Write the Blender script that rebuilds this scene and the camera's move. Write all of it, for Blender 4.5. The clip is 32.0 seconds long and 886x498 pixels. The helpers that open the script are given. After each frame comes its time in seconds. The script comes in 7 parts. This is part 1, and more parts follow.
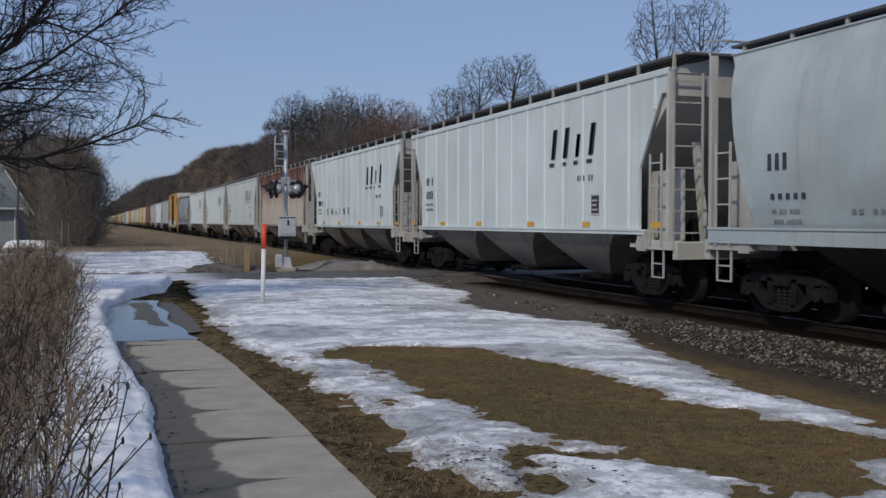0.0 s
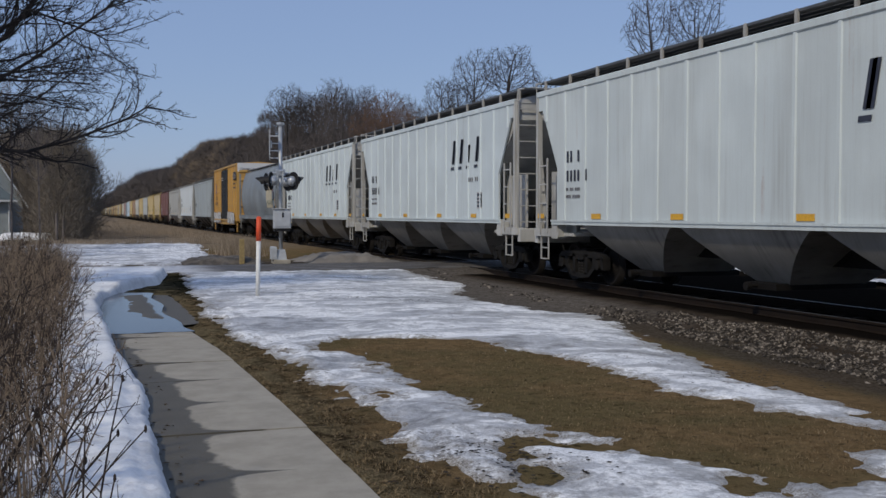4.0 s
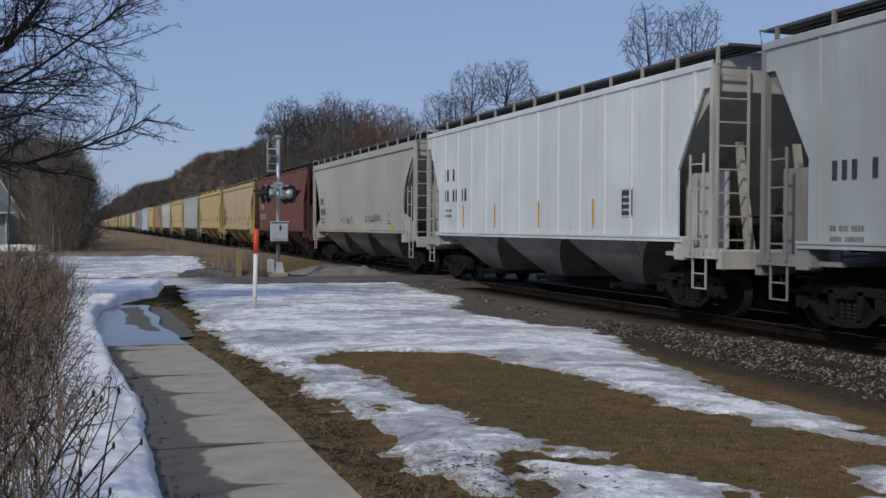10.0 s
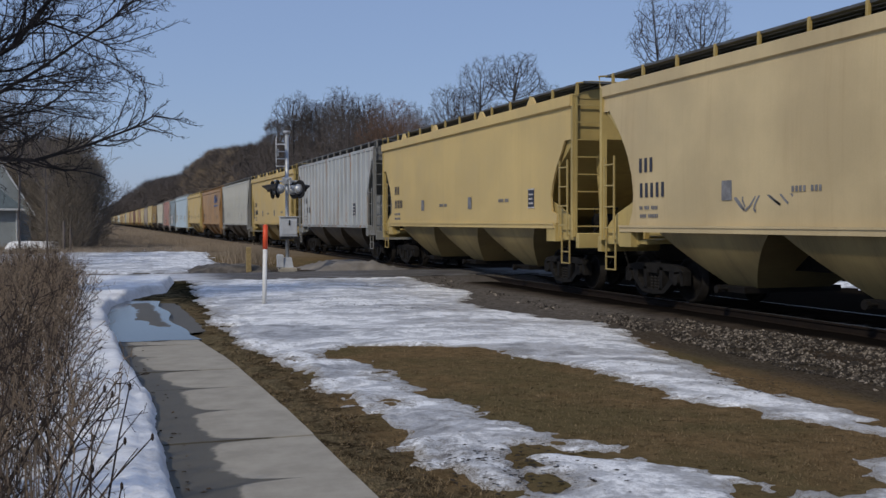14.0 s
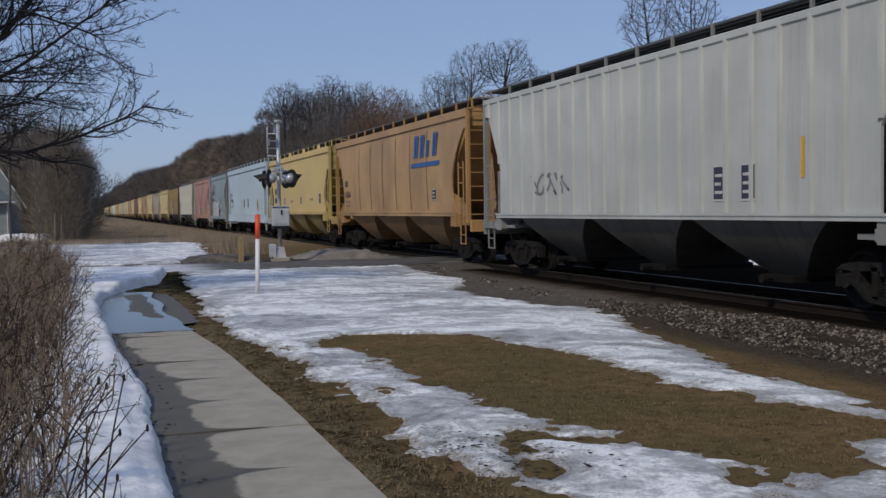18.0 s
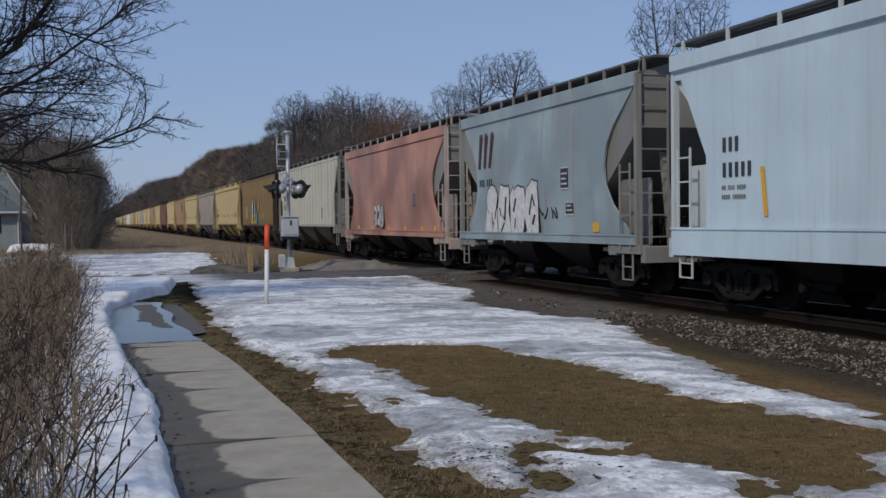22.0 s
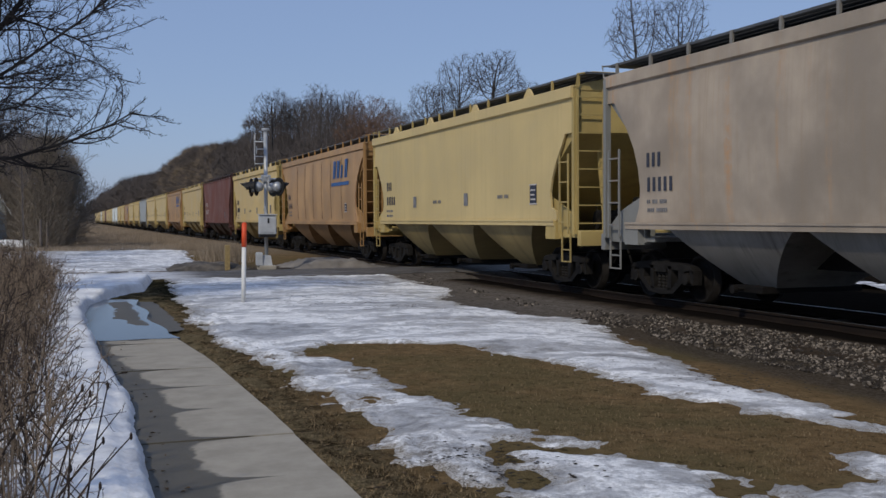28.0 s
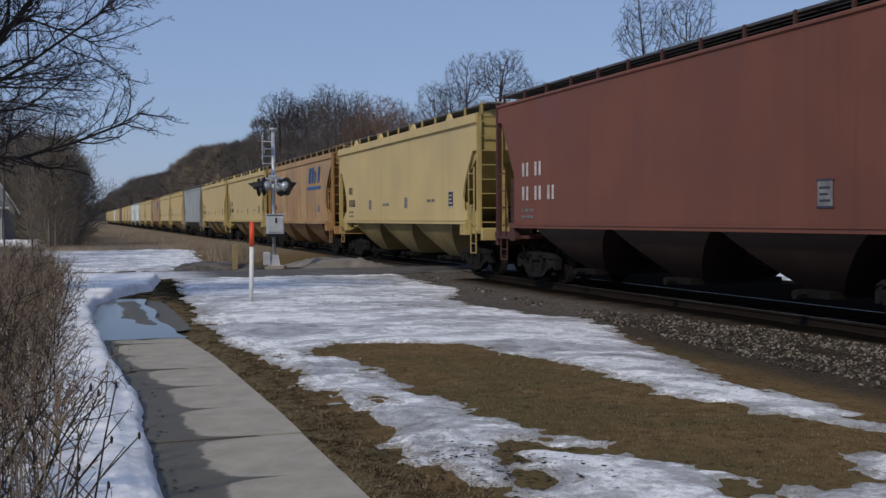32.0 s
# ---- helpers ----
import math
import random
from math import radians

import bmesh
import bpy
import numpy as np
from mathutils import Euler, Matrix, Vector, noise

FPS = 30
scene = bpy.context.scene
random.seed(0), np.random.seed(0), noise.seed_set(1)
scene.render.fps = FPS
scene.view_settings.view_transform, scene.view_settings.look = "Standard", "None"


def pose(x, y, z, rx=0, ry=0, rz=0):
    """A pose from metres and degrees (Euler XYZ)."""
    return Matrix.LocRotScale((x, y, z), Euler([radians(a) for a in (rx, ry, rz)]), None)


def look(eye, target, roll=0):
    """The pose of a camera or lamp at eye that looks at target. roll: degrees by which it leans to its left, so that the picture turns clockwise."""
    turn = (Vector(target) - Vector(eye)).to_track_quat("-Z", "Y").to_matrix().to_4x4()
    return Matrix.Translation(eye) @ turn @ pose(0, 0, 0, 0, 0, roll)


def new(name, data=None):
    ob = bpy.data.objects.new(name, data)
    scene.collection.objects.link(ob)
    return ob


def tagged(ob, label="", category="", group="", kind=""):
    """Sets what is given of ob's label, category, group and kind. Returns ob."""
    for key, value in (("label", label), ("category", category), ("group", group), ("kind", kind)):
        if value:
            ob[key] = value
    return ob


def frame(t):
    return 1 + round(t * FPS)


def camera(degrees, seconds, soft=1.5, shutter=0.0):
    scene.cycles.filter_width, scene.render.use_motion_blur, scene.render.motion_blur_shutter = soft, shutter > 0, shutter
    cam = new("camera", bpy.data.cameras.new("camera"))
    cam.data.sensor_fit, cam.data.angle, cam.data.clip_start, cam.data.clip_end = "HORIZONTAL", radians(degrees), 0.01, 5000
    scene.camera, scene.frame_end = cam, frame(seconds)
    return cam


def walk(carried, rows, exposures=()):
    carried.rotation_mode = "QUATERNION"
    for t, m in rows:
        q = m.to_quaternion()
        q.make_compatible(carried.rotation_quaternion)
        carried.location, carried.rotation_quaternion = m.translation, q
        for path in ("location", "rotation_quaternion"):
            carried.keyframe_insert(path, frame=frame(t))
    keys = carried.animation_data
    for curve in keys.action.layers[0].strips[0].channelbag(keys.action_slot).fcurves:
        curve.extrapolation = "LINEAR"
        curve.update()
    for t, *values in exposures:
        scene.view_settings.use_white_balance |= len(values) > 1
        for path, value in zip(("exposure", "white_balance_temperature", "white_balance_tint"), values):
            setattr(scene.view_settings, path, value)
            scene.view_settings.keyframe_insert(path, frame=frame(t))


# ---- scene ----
# camera: held by hand at one spot, turning a little
SECONDS = 32.0
cam = camera(46.2, SECONDS)
EYE = (0.0, 0.0, 1.6)
STOPS, KELVIN, TINT = -0.34, 6600.0, 12.0
TURNS = [
    (0, 88.49, -0.07, -18.58),
    (0.5, 88.58, -0.02, -18.73),
    (1, 88.20, 0.15, -18.84),
    (1.5, 88.44, 0.22, -18.71),
    (2, 88.49, 0.16, -18.66),
    (2.5, 88.26, -0.01, -18.63),
    (4.5, 88.06, -0.10, -18.97),
    (5, 88.45, -0.26, -18.94),
    (5.5, 88.57, -0.22, -18.83),
    (6, 88.96, -0.08, -18.82),
    (6.5, 89.14, -0.11, -19.00),
    (7, 88.90, 0.05, -19.16),
    (7.5, 89.07, 0.13, -18.85),
    (8, 89.24, 0.29, -18.76),
    (8.5, 89.22, 0.24, -18.94),
    (9, 89.14, -0.02, -18.78),
    (9.5, 88.89, -0.20, -19.03),
    (10, 88.79, -0.24, -19.00),
    (10.5, 88.79, -0.38, -18.85),
    (11, 88.84, -0.39, -18.74),
    (11.5, 88.61, -0.63, -18.36),
    (12, 88.66, -0.49, -18.52),
    (12.5, 88.68, -0.16, -18.34),
    (13, 88.45, -0.17, -17.84),
    (13.5, 88.58, 0.13, -18.11),
    (15.5, 88.01, -0.74, -19.98),
    (16, 88.24, 1.47, -19.83),
    (16.5, 87.99, 2.04, -21.78),
    (17, 88.07, 2.07, -21.37),
    (17.5, 87.49, 1.57, -19.83),
    (18, 87.79, 0.76, -18.93),
    (18.5, 87.31, 0.15, -18.76),
    (19, 87.27, -0.01, -19.00),
    (19.5, 87.38, 0.22, -18.85),
    (20, 87.29, 0.27, -18.72),
    (20.5, 87.59, 0.15, -18.58),
    (21, 87.84, 0.47, -18.32),
    (21.5, 88.17, 0.59, -18.69),
    (22, 88.39, 0.67, -18.43),
    (22.5, 88.43, 0.48, -18.74),
    (23, 88.74, 0.08, -19.14),
    (23.5, 88.79, 0.36, -18.97),
    (24, 88.56, 0.27, -18.95),
    (24.5, 88.55, 0.13, -18.97),
    (25, 88.40, 0.03, -18.88),
    (25.5, 88.26, 0.09, -18.92),
    (27.5, 88.38, 0.07, -19.35),
    (28, 88.32, 0.26, -19.64),
    (28.5, 88.29, 0.09, -19.40),
    (29, 88.41, 0.04, -19.42),
    (29.5, 88.44, -0.23, -19.27),
    (30, 88.43, -0.30, -18.95),
    (30.5, 88.54, -0.08, -19.18),
    (31, 88.47, 0.04, -19.24),
    (31.5, 88.29, 0.04, -19.11),
    (32, 88.30, 0.29, -19.23),
]
walk(cam, [(t, pose(*EYE, rx, ry, rz)) for t, rx, ry, rz in TURNS], [(0.0, STOPS, KELVIN, TINT), (SECONDS, STOPS, KELVIN, TINT)])

# ---- light ----
SUN_AZ, SUN_EL = 230.0, 39.0      # degrees; azimuth clockwise from +Y
world = bpy.data.worlds.new("sky")
world.use_nodes = True
scene.world = world
wn = world.node_tree
wn.nodes.clear()
sky = wn.nodes.new("ShaderNodeTexSky")
sky.sky_type = "NISHITA"
sky.sun_disc = False
sky.sun_elevation = radians(SUN_EL)
sky.sun_rotation = radians(SUN_AZ)
sky.air_density, sky.dust_density, sky.ozone_density = 1.0, 0.7, 3.5
bg = wn.nodes.new("ShaderNodeBackground")
bg.inputs["Strength"].default_value = 0.106
wo = wn.nodes.new("ShaderNodeOutputWorld")
haze = wn.nodes.new("ShaderNodeMix")       # thin even haze over the clear sky
haze.data_type = "RGBA"
haze.inputs[0].default_value = 0.6
haze.inputs[7].default_value = (3.15, 4.45, 7.55, 1)
wn.links.new(sky.outputs[0], haze.inputs[6])
wn.links.new(haze.outputs[2], bg.inputs[0])
wn.links.new(bg.outputs[0], wo.inputs[0])
sun = new("sun", bpy.data.lights.new("sun", "SUN"))
sun.data.energy = 2.6
sun.data.angle = radians(2.5)
sun.data.color = (1.0, 0.93, 0.775)
_a, _e = radians(SUN_AZ), radians(SUN_EL)
sun.matrix_world = look((math.sin(_a) * math.cos(_e) * 50, math.cos(_a) * math.cos(_e) * 50, math.sin(_e) * 50), (0, 0, 0))

# ---- materials ----
class Nodes:
    """A small wrapper to write node trees in few lines."""
    def __init__(self, name):
        self.m = bpy.data.materials.new(name)
        self.m.use_nodes = True
        self.t = self.m.node_tree
        self.t.nodes.clear()
        self.out = self.t.nodes.new("ShaderNodeOutputMaterial")
        self.bsdf = self.t.nodes.new("ShaderNodeBsdfPrincipled")
        self.t.links.new(self.bsdf.outputs[0], self.out.inputs[0])
        self.co = self.t.nodes.new("ShaderNodeTexCoord").outputs["Object"]

    def put(self, socket, value):
        if isinstance(value, bpy.types.NodeSocket):
            self.t.links.new(value, socket)
        elif isinstance(value, (tuple, list)) and len(value) == 3 and socket.type == "RGBA":
            socket.default_value = (*value, 1)
        else:
            socket.default_value = value

    def mapped(self, scale=(1, 1, 1), loc=(0, 0, 0), src=None):
        n = self.t.nodes.new("ShaderNodeMapping")
        self.put(n.inputs["Vector"], src or self.co)
        n.inputs["Scale"].default_value = scale
        n.inputs["Location"].default_value = loc
        return n.outputs[0]

    def noise(self, scale, detail=4, rough=0.6, vec=None, distort=0.0):
        n = self.t.nodes.new("ShaderNodeTexNoise")
        self.put(n.inputs["Vector"], vec or self.co)
        n.inputs["Scale"].default_value, n.inputs["Detail"].default_value = scale, detail
        n.inputs["Roughness"].default_value, n.inputs["Distortion"].default_value = rough, distort
        return n.outputs[0]

    def voronoi(self, scale, vec=None, feature="F1", out=0):
        n = self.t.nodes.new("ShaderNodeTexVoronoi")
        n.feature = feature
        self.put(n.inputs["Vector"], vec or self.co)
        n.inputs["Scale"].default_value = scale
        return n.outputs[out]

    def ramp(self, value, lo, hi, a=0.0, b=1.0):
        n = self.t.nodes.new("ShaderNodeMapRange")
        n.interpolation_type = "SMOOTHSTEP"
        for i, v in enumerate((value, lo, hi, a, b)):
            self.put(n.inputs[i], v)
        return n.outputs[0]

    def mix(self, fac, a, b):
        n = self.t.nodes.new("ShaderNodeMix")
        n.data_type = "RGBA"
        self.put(n.inputs[0], fac), self.put(n.inputs[6], a), self.put(n.inputs[7], b)
        return n.outputs[2]

    def mul(self, a, b):
        n = self.t.nodes.new("ShaderNodeMix")
        n.data_type, n.blend_type = "RGBA", "MULTIPLY"
        n.inputs[0].default_value = 1
        self.put(n.inputs[6], a), self.put(n.inputs[7], b)
        return n.outputs[2]

    def math(self, op, a, b=0.0, c=0.0):
        n = self.t.nodes.new("ShaderNodeMath")
        n.operation = op
        for i, v in enumerate((a, b, c)):
            self.put(n.inputs[i], v)
        return n.outputs[0]

    def xyz(self, src=None):
        n = self.t.nodes.new("ShaderNodeSeparateXYZ")
        self.put(n.inputs[0], src or self.co)
        return n.outputs

    def random(self):
        return self.t.nodes.new("ShaderNodeObjectInfo").outputs["Random"]

    def island(self):
        return self.t.nodes.new("ShaderNodeNewGeometry").outputs["Random Per Island"]

    def place(self):
        return self.t.nodes.new("ShaderNodeNewGeometry").outputs["Position"]

    def done(self, colour, rough=0.7, metal=0.0, height=None, strength=0.3, depth=0.02, spec=0.5):
        self.put(self.bsdf.inputs["Base Color"], colour)
        self.put(self.bsdf.inputs["Roughness"], rough)
        self.put(self.bsdf.inputs["Metallic"], metal)
        self.put(self.bsdf.inputs["Specular IOR Level"], spec)
        if height is not None:
            b = self.t.nodes.new("ShaderNodeBump")
            b.inputs["Strength"].default_value, b.inputs["Distance"].default_value = strength, depth
            self.put(b.inputs["Height"], height)
            self.put(self.bsdf.inputs["Normal"], b.outputs[0])
        return self.m


def shade(c, k):
    return tuple(min(1.0, v * k) for v in c)


def plain(name, c, rough=0.6, metal=0.0, scale=6.0, vary=0.25, bump=0.15, fine=60.0):
    """A worn surface: two scales of noise in its colour and a fine relief."""
    n = Nodes(name)
    big, small = n.noise(scale, 5), n.noise(fine, 3)
    col = n.mix(n.ramp(big, 0.3, 0.7), shade(c, 1 - vary), shade(c, 1 + vary * 0.5))
    col = n.mul(col, n.mix(small, (0.82, 0.82, 0.82), (1.0, 1.0, 1.0)))
    r = n.ramp(big, 0.3, 0.7, rough - 0.08, min(1.0, rough + 0.1))
    return n.done(col, r, metal, small, bump, 0.004, 0.5 if max(c) > 0.05 else 0.2)


def car_paint(name, c, grime=0.35, rust=0.0, fade=0.15, seed=0.0, grime_c=(0.16, 0.13, 0.10), rust_c=(0.20, 0.075, 0.035), rough=0.55):
    """Weathered railcar paint: faded fields, run-down streaks, rust runs, road grime."""
    n = Nodes(name)
    co = n.mapped((1, 1, 1), (seed, seed * 1.7, seed * 0.6))
    soft = n.noise(0.55, 4, 0.55, co)
    col = n.mix(n.ramp(soft, 0.35, 0.7), shade(c, 1 - fade), shade(c, 1 + fade * 0.6))
    streaks = n.noise(1.0, 5, 0.65, n.mapped((2.0, 5.5, 0.22), (seed, seed, 0)))
    fine = n.noise(1.0, 4, 0.7, n.mapped((4.0, 22.0, 0.9), (seed, 0, seed)))
    field = n.noise(0.35, 3, 0.5, co)
    g = n.math("MULTIPLY", n.ramp(streaks, 0.48, 0.8), n.ramp(field, 0.3, 0.65))
    wash = n.noise(1.0, 3, 0.5, n.mapped((0.3, 0.9, 0.10), (seed, seed * 2, 0)))
    g = n.math("ADD", g, n.math("MULTIPLY", n.ramp(fine, 0.45, 0.8), 0.28))
    g = n.math("MULTIPLY", n.math("ADD", g, n.math("MULTIPLY", n.ramp(wash, 0.42, 0.75), 0.45)), grime)
    col = n.mix(g, col, grime_c)
    if rust > 0:
        run = n.noise(1.0, 5, 0.62, n.mapped((1.5, 3.2, 0.16), (seed + 3, seed, 1)))
        spots = n.noise(7.0, 5, 0.7, co)
        r = n.math("MULTIPLY", n.ramp(run, 0.66 - 0.22 * rust, 0.80 - 0.1 * rust), n.ramp(spots, 0.3, 0.6))
        r = n.math("MINIMUM", n.math("MULTIPLY", r, 0.55 + rust), 1.0)
        col = n.mix(r, col, n.mix(spots, rust_c, shade(rust_c, 1.7)))
    grain = n.noise(38.0, 4, 0.6)
    col = n.mul(col, n.mix(grain, (0.9, 0.9, 0.9), (1.03, 1.03, 1.03)))
    # slight dents between the posts
    dent = n.noise(1.3, 2, 0.5, co)
    return n.done(col, n.ramp(soft, 0.3, 0.7, rough - 0.08, rough + 0.15), 0.0, n.math("ADD", n.math("MULTIPLY", grain, 0.08), dent), 0.25, 0.03, 0.35)


M = {}
M["grime_steel"] = plain("grime_steel", (0.012, 0.0105, 0.0095), 0.75, 0.2, 5, 0.4)
M["truck"] = plain("truck_cast_steel", (0.017, 0.0155, 0.0145), 0.8, 0.1, 7, 0.5, 0.3, 40)
M["wheel"] = plain("wheel_steel", (0.016, 0.0135, 0.012), 0.7, 0.2, 9, 0.4)
M["grating"] = plain("grating_steel", (0.11, 0.115, 0.12), 0.6, 0.3, 4, 0.3)
M["rail"] = plain("rail_steel", (0.022, 0.015, 0.011), 0.75, 0.3, 4, 0.3)
M["railtop"] = plain("rail_top", (0.16, 0.155, 0.15), 0.45, 0.7, 8, 0.2)
M["tie"] = plain("creosoted_wood", (0.034, 0.027, 0.021), 0.9, 0, 5, 0.4, 0.5, 25)
M["galv"] = plain("galvanised_steel", (0.50, 0.52, 0.54), 0.45, 0.55, 9, 0.2, 0.08, 90)
M["alu_box"] = plain("aluminium_box", (0.55, 0.57, 0.59), 0.5, 0.25, 4, 0.12, 0.05, 60)
M["black"] = plain("black_paint", (0.018, 0.018, 0.02), 0.6, 0, 6, 0.3)
M["white_board"] = plain("white_sheeting", (0.72, 0.73, 0.74), 0.45, 0, 4, 0.12)
M["orange"] = plain("orange_plastic", (0.75, 0.085, 0.022), 0.5, 0, 6, 0.12, 0.05)
M["white_plastic"] = plain("white_plastic", (0.74, 0.74, 0.72), 0.5, 0, 6, 0.1, 0.05)
M["yellow_post"] = plain("yellow_post", (0.34, 0.25, 0.11), 0.8, 0, 12, 0.3, 0.4)
M["letter_dark"] = plain("dark_lettering", (0.035, 0.04, 0.06), 0.6, 0, 8, 0.3)
M["letter_blue"] = plain("blue_lettering", (0.035, 0.12, 0.32), 0.6, 0, 5, 0.25)
M["letter_white"] = plain("white_lettering", (0.55, 0.52, 0.50), 0.7, 0, 5, 0.3)
M["letter_faint"] = plain("faded_lettering", (0.22, 0.22, 0.23), 0.7, 0, 5, 0.4)
M["letter_maroon"] = plain("maroon_lettering", (0.085, 0.028, 0.028), 0.6, 0, 6, 0.3)
M["reflector"] = plain("yellow_reflector", (0.75, 0.40, 0.03), 0.4, 0, 20, 0.2)
M["scrawl_black"] = plain("black_spray", (0.03, 0.03, 0.035), 0.6, 0, 6, 0.4)
M["scrawl_edge"] = plain("dark_grey_spray", (0.10, 0.10, 0.11), 0.6, 0, 6, 0.5)
M["scrawl_white"] = plain("white_spray", (0.62, 0.62, 0.62), 0.6, 0, 6, 0.2)
M["scrawl_yellow"] = plain("yellow_spray", (0.62, 0.45, 0.04), 0.6, 0, 6, 0.2)
M["scrawl_cyan"] = plain("cyan_spray", (0.10, 0.36, 0.50), 0.6, 0, 6, 0.2)
M["scrawl_green"] = plain("dark_green_spray", (0.07, 0.16, 0.14), 0.6, 0, 6, 0.4)
M["scrawl_red"] = plain("red_spray", (0.27, 0.08, 0.07), 0.6, 0, 6, 0.4)
M["scrawl_blue"] = plain("blue_spray", (0.06, 0.13, 0.36), 0.6, 0, 6, 0.3)
M["seam_rust"] = plain("rusty_weld", (0.19, 0.105, 0.055), 0.85, 0, 2.5, 0.8)
M["cream"] = plain("cream_panel", (0.58, 0.52, 0.38), 0.65, 0, 3, 0.2)
M["lens"] = plain("red_lens", (0.10, 0.008, 0.008), 0.15, 0, 10, 0.1)


def bark_material(name, c, k=0.35):
    n = Nodes(name)
    big = n.noise(3, 4)
    fine = n.noise(1, 4, 0.7, n.mapped((30, 30, 6)))
    col = n.mix(n.ramp(big, 0.3, 0.7), shade(c, 1 - k), shade(c, 1 + k))
    col = n.mul(col, n.mix(n.random(), (0.8, 0.8, 0.8), (1.1, 1.06, 1.0)))
    return n.done(col, 0.9, 0, fine, 0.6, 0.01, 0.2)


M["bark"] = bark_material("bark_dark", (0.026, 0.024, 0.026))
# paled and greyed bark: distance haze is mixed into this colour
M["bark_hazed"] = bark_material("bark_hazed", (0.112, 0.099, 0.095))
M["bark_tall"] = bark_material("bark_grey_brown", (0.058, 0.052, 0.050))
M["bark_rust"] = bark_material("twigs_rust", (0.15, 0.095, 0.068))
# lighter tan twigs: sunlight on the hill's top painted into the colour
M["bark_tan_lit"] = bark_material("twigs_tan_sunlit", (0.21, 0.165, 0.12))
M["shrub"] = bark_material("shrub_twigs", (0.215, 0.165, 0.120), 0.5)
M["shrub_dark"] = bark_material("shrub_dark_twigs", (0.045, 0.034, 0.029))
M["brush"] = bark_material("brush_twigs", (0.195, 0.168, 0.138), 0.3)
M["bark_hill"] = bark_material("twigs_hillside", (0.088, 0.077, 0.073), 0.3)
M["earth_heap"] = plain("gritty_earth", (0.115, 0.098, 0.080), 0.95, 0, 2.5, 0.7, 0.6, 18)
M["needles"] = bark_material("evergreen_needles", (0.030, 0.036, 0.020), 0.3)


def ground_material():
    n = Nodes("ground_soil_and_dormant_grass")
    x, y, z = n.xyz()
    clump, mid, fine = n.noise(0.9, 4), n.noise(5, 5, 0.7), n.noise(55, 4, 0.7)
    straw = n.noise(1.0, 4, 0.7, n.mapped((90, 26, 40)))
    grass = n.mix(n.ramp(mid, 0.3, 0.7), (0.132, 0.088, 0.044), (0.228, 0.153, 0.079))
    grass = n.mix(n.math("MULTIPLY", n.ramp(n.noise(0.40, 5, 0.65), 0.42, 0.60), 0.75), grass, n.mix(mid, (0.085, 0.073, 0.034), (0.150, 0.122, 0.062)))
    grass = n.mix(n.math("MULTIPLY", n.ramp(n.noise(11, 5, 0.75), 0.54, 0.68), 0.85), grass, (0.032, 0.024, 0.013))
    grass = n.mix(n.ramp(straw, 0.5, 0.75, 0, 0.5), grass, (0.27, 0.19, 0.095))
    mud = n.mix(n.ramp(n.noise(8, 6, 0.78), 0.42, 0.60), (0.015, 0.012, 0.008), (0.135, 0.106, 0.062))
    wobble = n.math("MULTIPLY_ADD", mid, 0.9, -0.45)
    xs = n.math("ADD", x, wobble)
    on_mud = n.math("MULTIPLY", n.ramp(xs, 2.35, 1.75), n.ramp(y, 60, 30))
    col = n.mix(n.math("MULTIPLY", on_mud, n.ramp(fine, 0.25, 0.6, 0.55, 1.0)), grass, mud)
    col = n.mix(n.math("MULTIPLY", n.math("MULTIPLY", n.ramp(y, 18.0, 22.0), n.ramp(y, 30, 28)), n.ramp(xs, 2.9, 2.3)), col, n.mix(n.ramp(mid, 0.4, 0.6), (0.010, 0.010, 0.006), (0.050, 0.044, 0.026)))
    # pale straw along the path's edge
    tuft = n.math("MULTIPLY", n.ramp(x, 1.95, 1.6), n.ramp(n.noise(2.6, 5, 0.7), 0.40, 0.62))
    col = n.mix(n.math("MULTIPLY", n.math("MULTIPLY", tuft, n.ramp(y, 40, 25)), 0.75), col, n.mix(n.ramp(straw, 0.4, 0.6), (0.10, 0.082, 0.045), (0.30, 0.235, 0.14)))
    gravel = n.mix(n.voronoi(32, out=1), (0.032, 0.026, 0.020), (0.105, 0.088, 0.070))
    on_gravel = n.math("MULTIPLY", n.ramp(n.math("ADD", xs, n.math("MULTIPLY_ADD", y, -0.09, 0)), 5.9, 6.7), n.ramp(x, 22, 16))
    on_gravel = n.math("MULTIPLY", on_gravel, 0.9)
    col = n.mix(on_gravel, col, gravel)
    grit = n.mix(n.ramp(n.noise(9, 5, 0.75), 0.35, 0.65), (0.085, 0.073, 0.062), (0.165, 0.145, 0.125))
    col = n.mix(n.math("MULTIPLY", n.math("MULTIPLY", n.ramp(xs, 6.6, 7.4), n.ramp(n.math("MULTIPLY_ADD", mid, 3.0, y), 15.5, 19.5)), n.ramp(y, 30, 29)), col, grit)
    # trodden dirt beside the crossing
    dirt = n.math("MULTIPLY", n.math("MULTIPLY", n.ramp(y, 33.0, 33.8), n.ramp(n.math("ADD", y, n.math("MULTIPLY", mid, 6)), 44, 38)), n.ramp(xs, 2.0, 3.2))
    col = n.mix(dirt, col, n.mix(n.ramp(n.noise(9, 5, 0.75), 0.4, 0.6), (0.028, 0.022, 0.018), (0.13, 0.112, 0.095)))
    # dry tall grass past the crossing
    far = n.ramp(n.math("ADD", y, n.math("MULTIPLY", clump, 12)), 50, 66)
    tan = n.mix(n.ramp(mid, 0.3, 0.7), (0.18, 0.14, 0.10), (0.29, 0.23, 0.17))
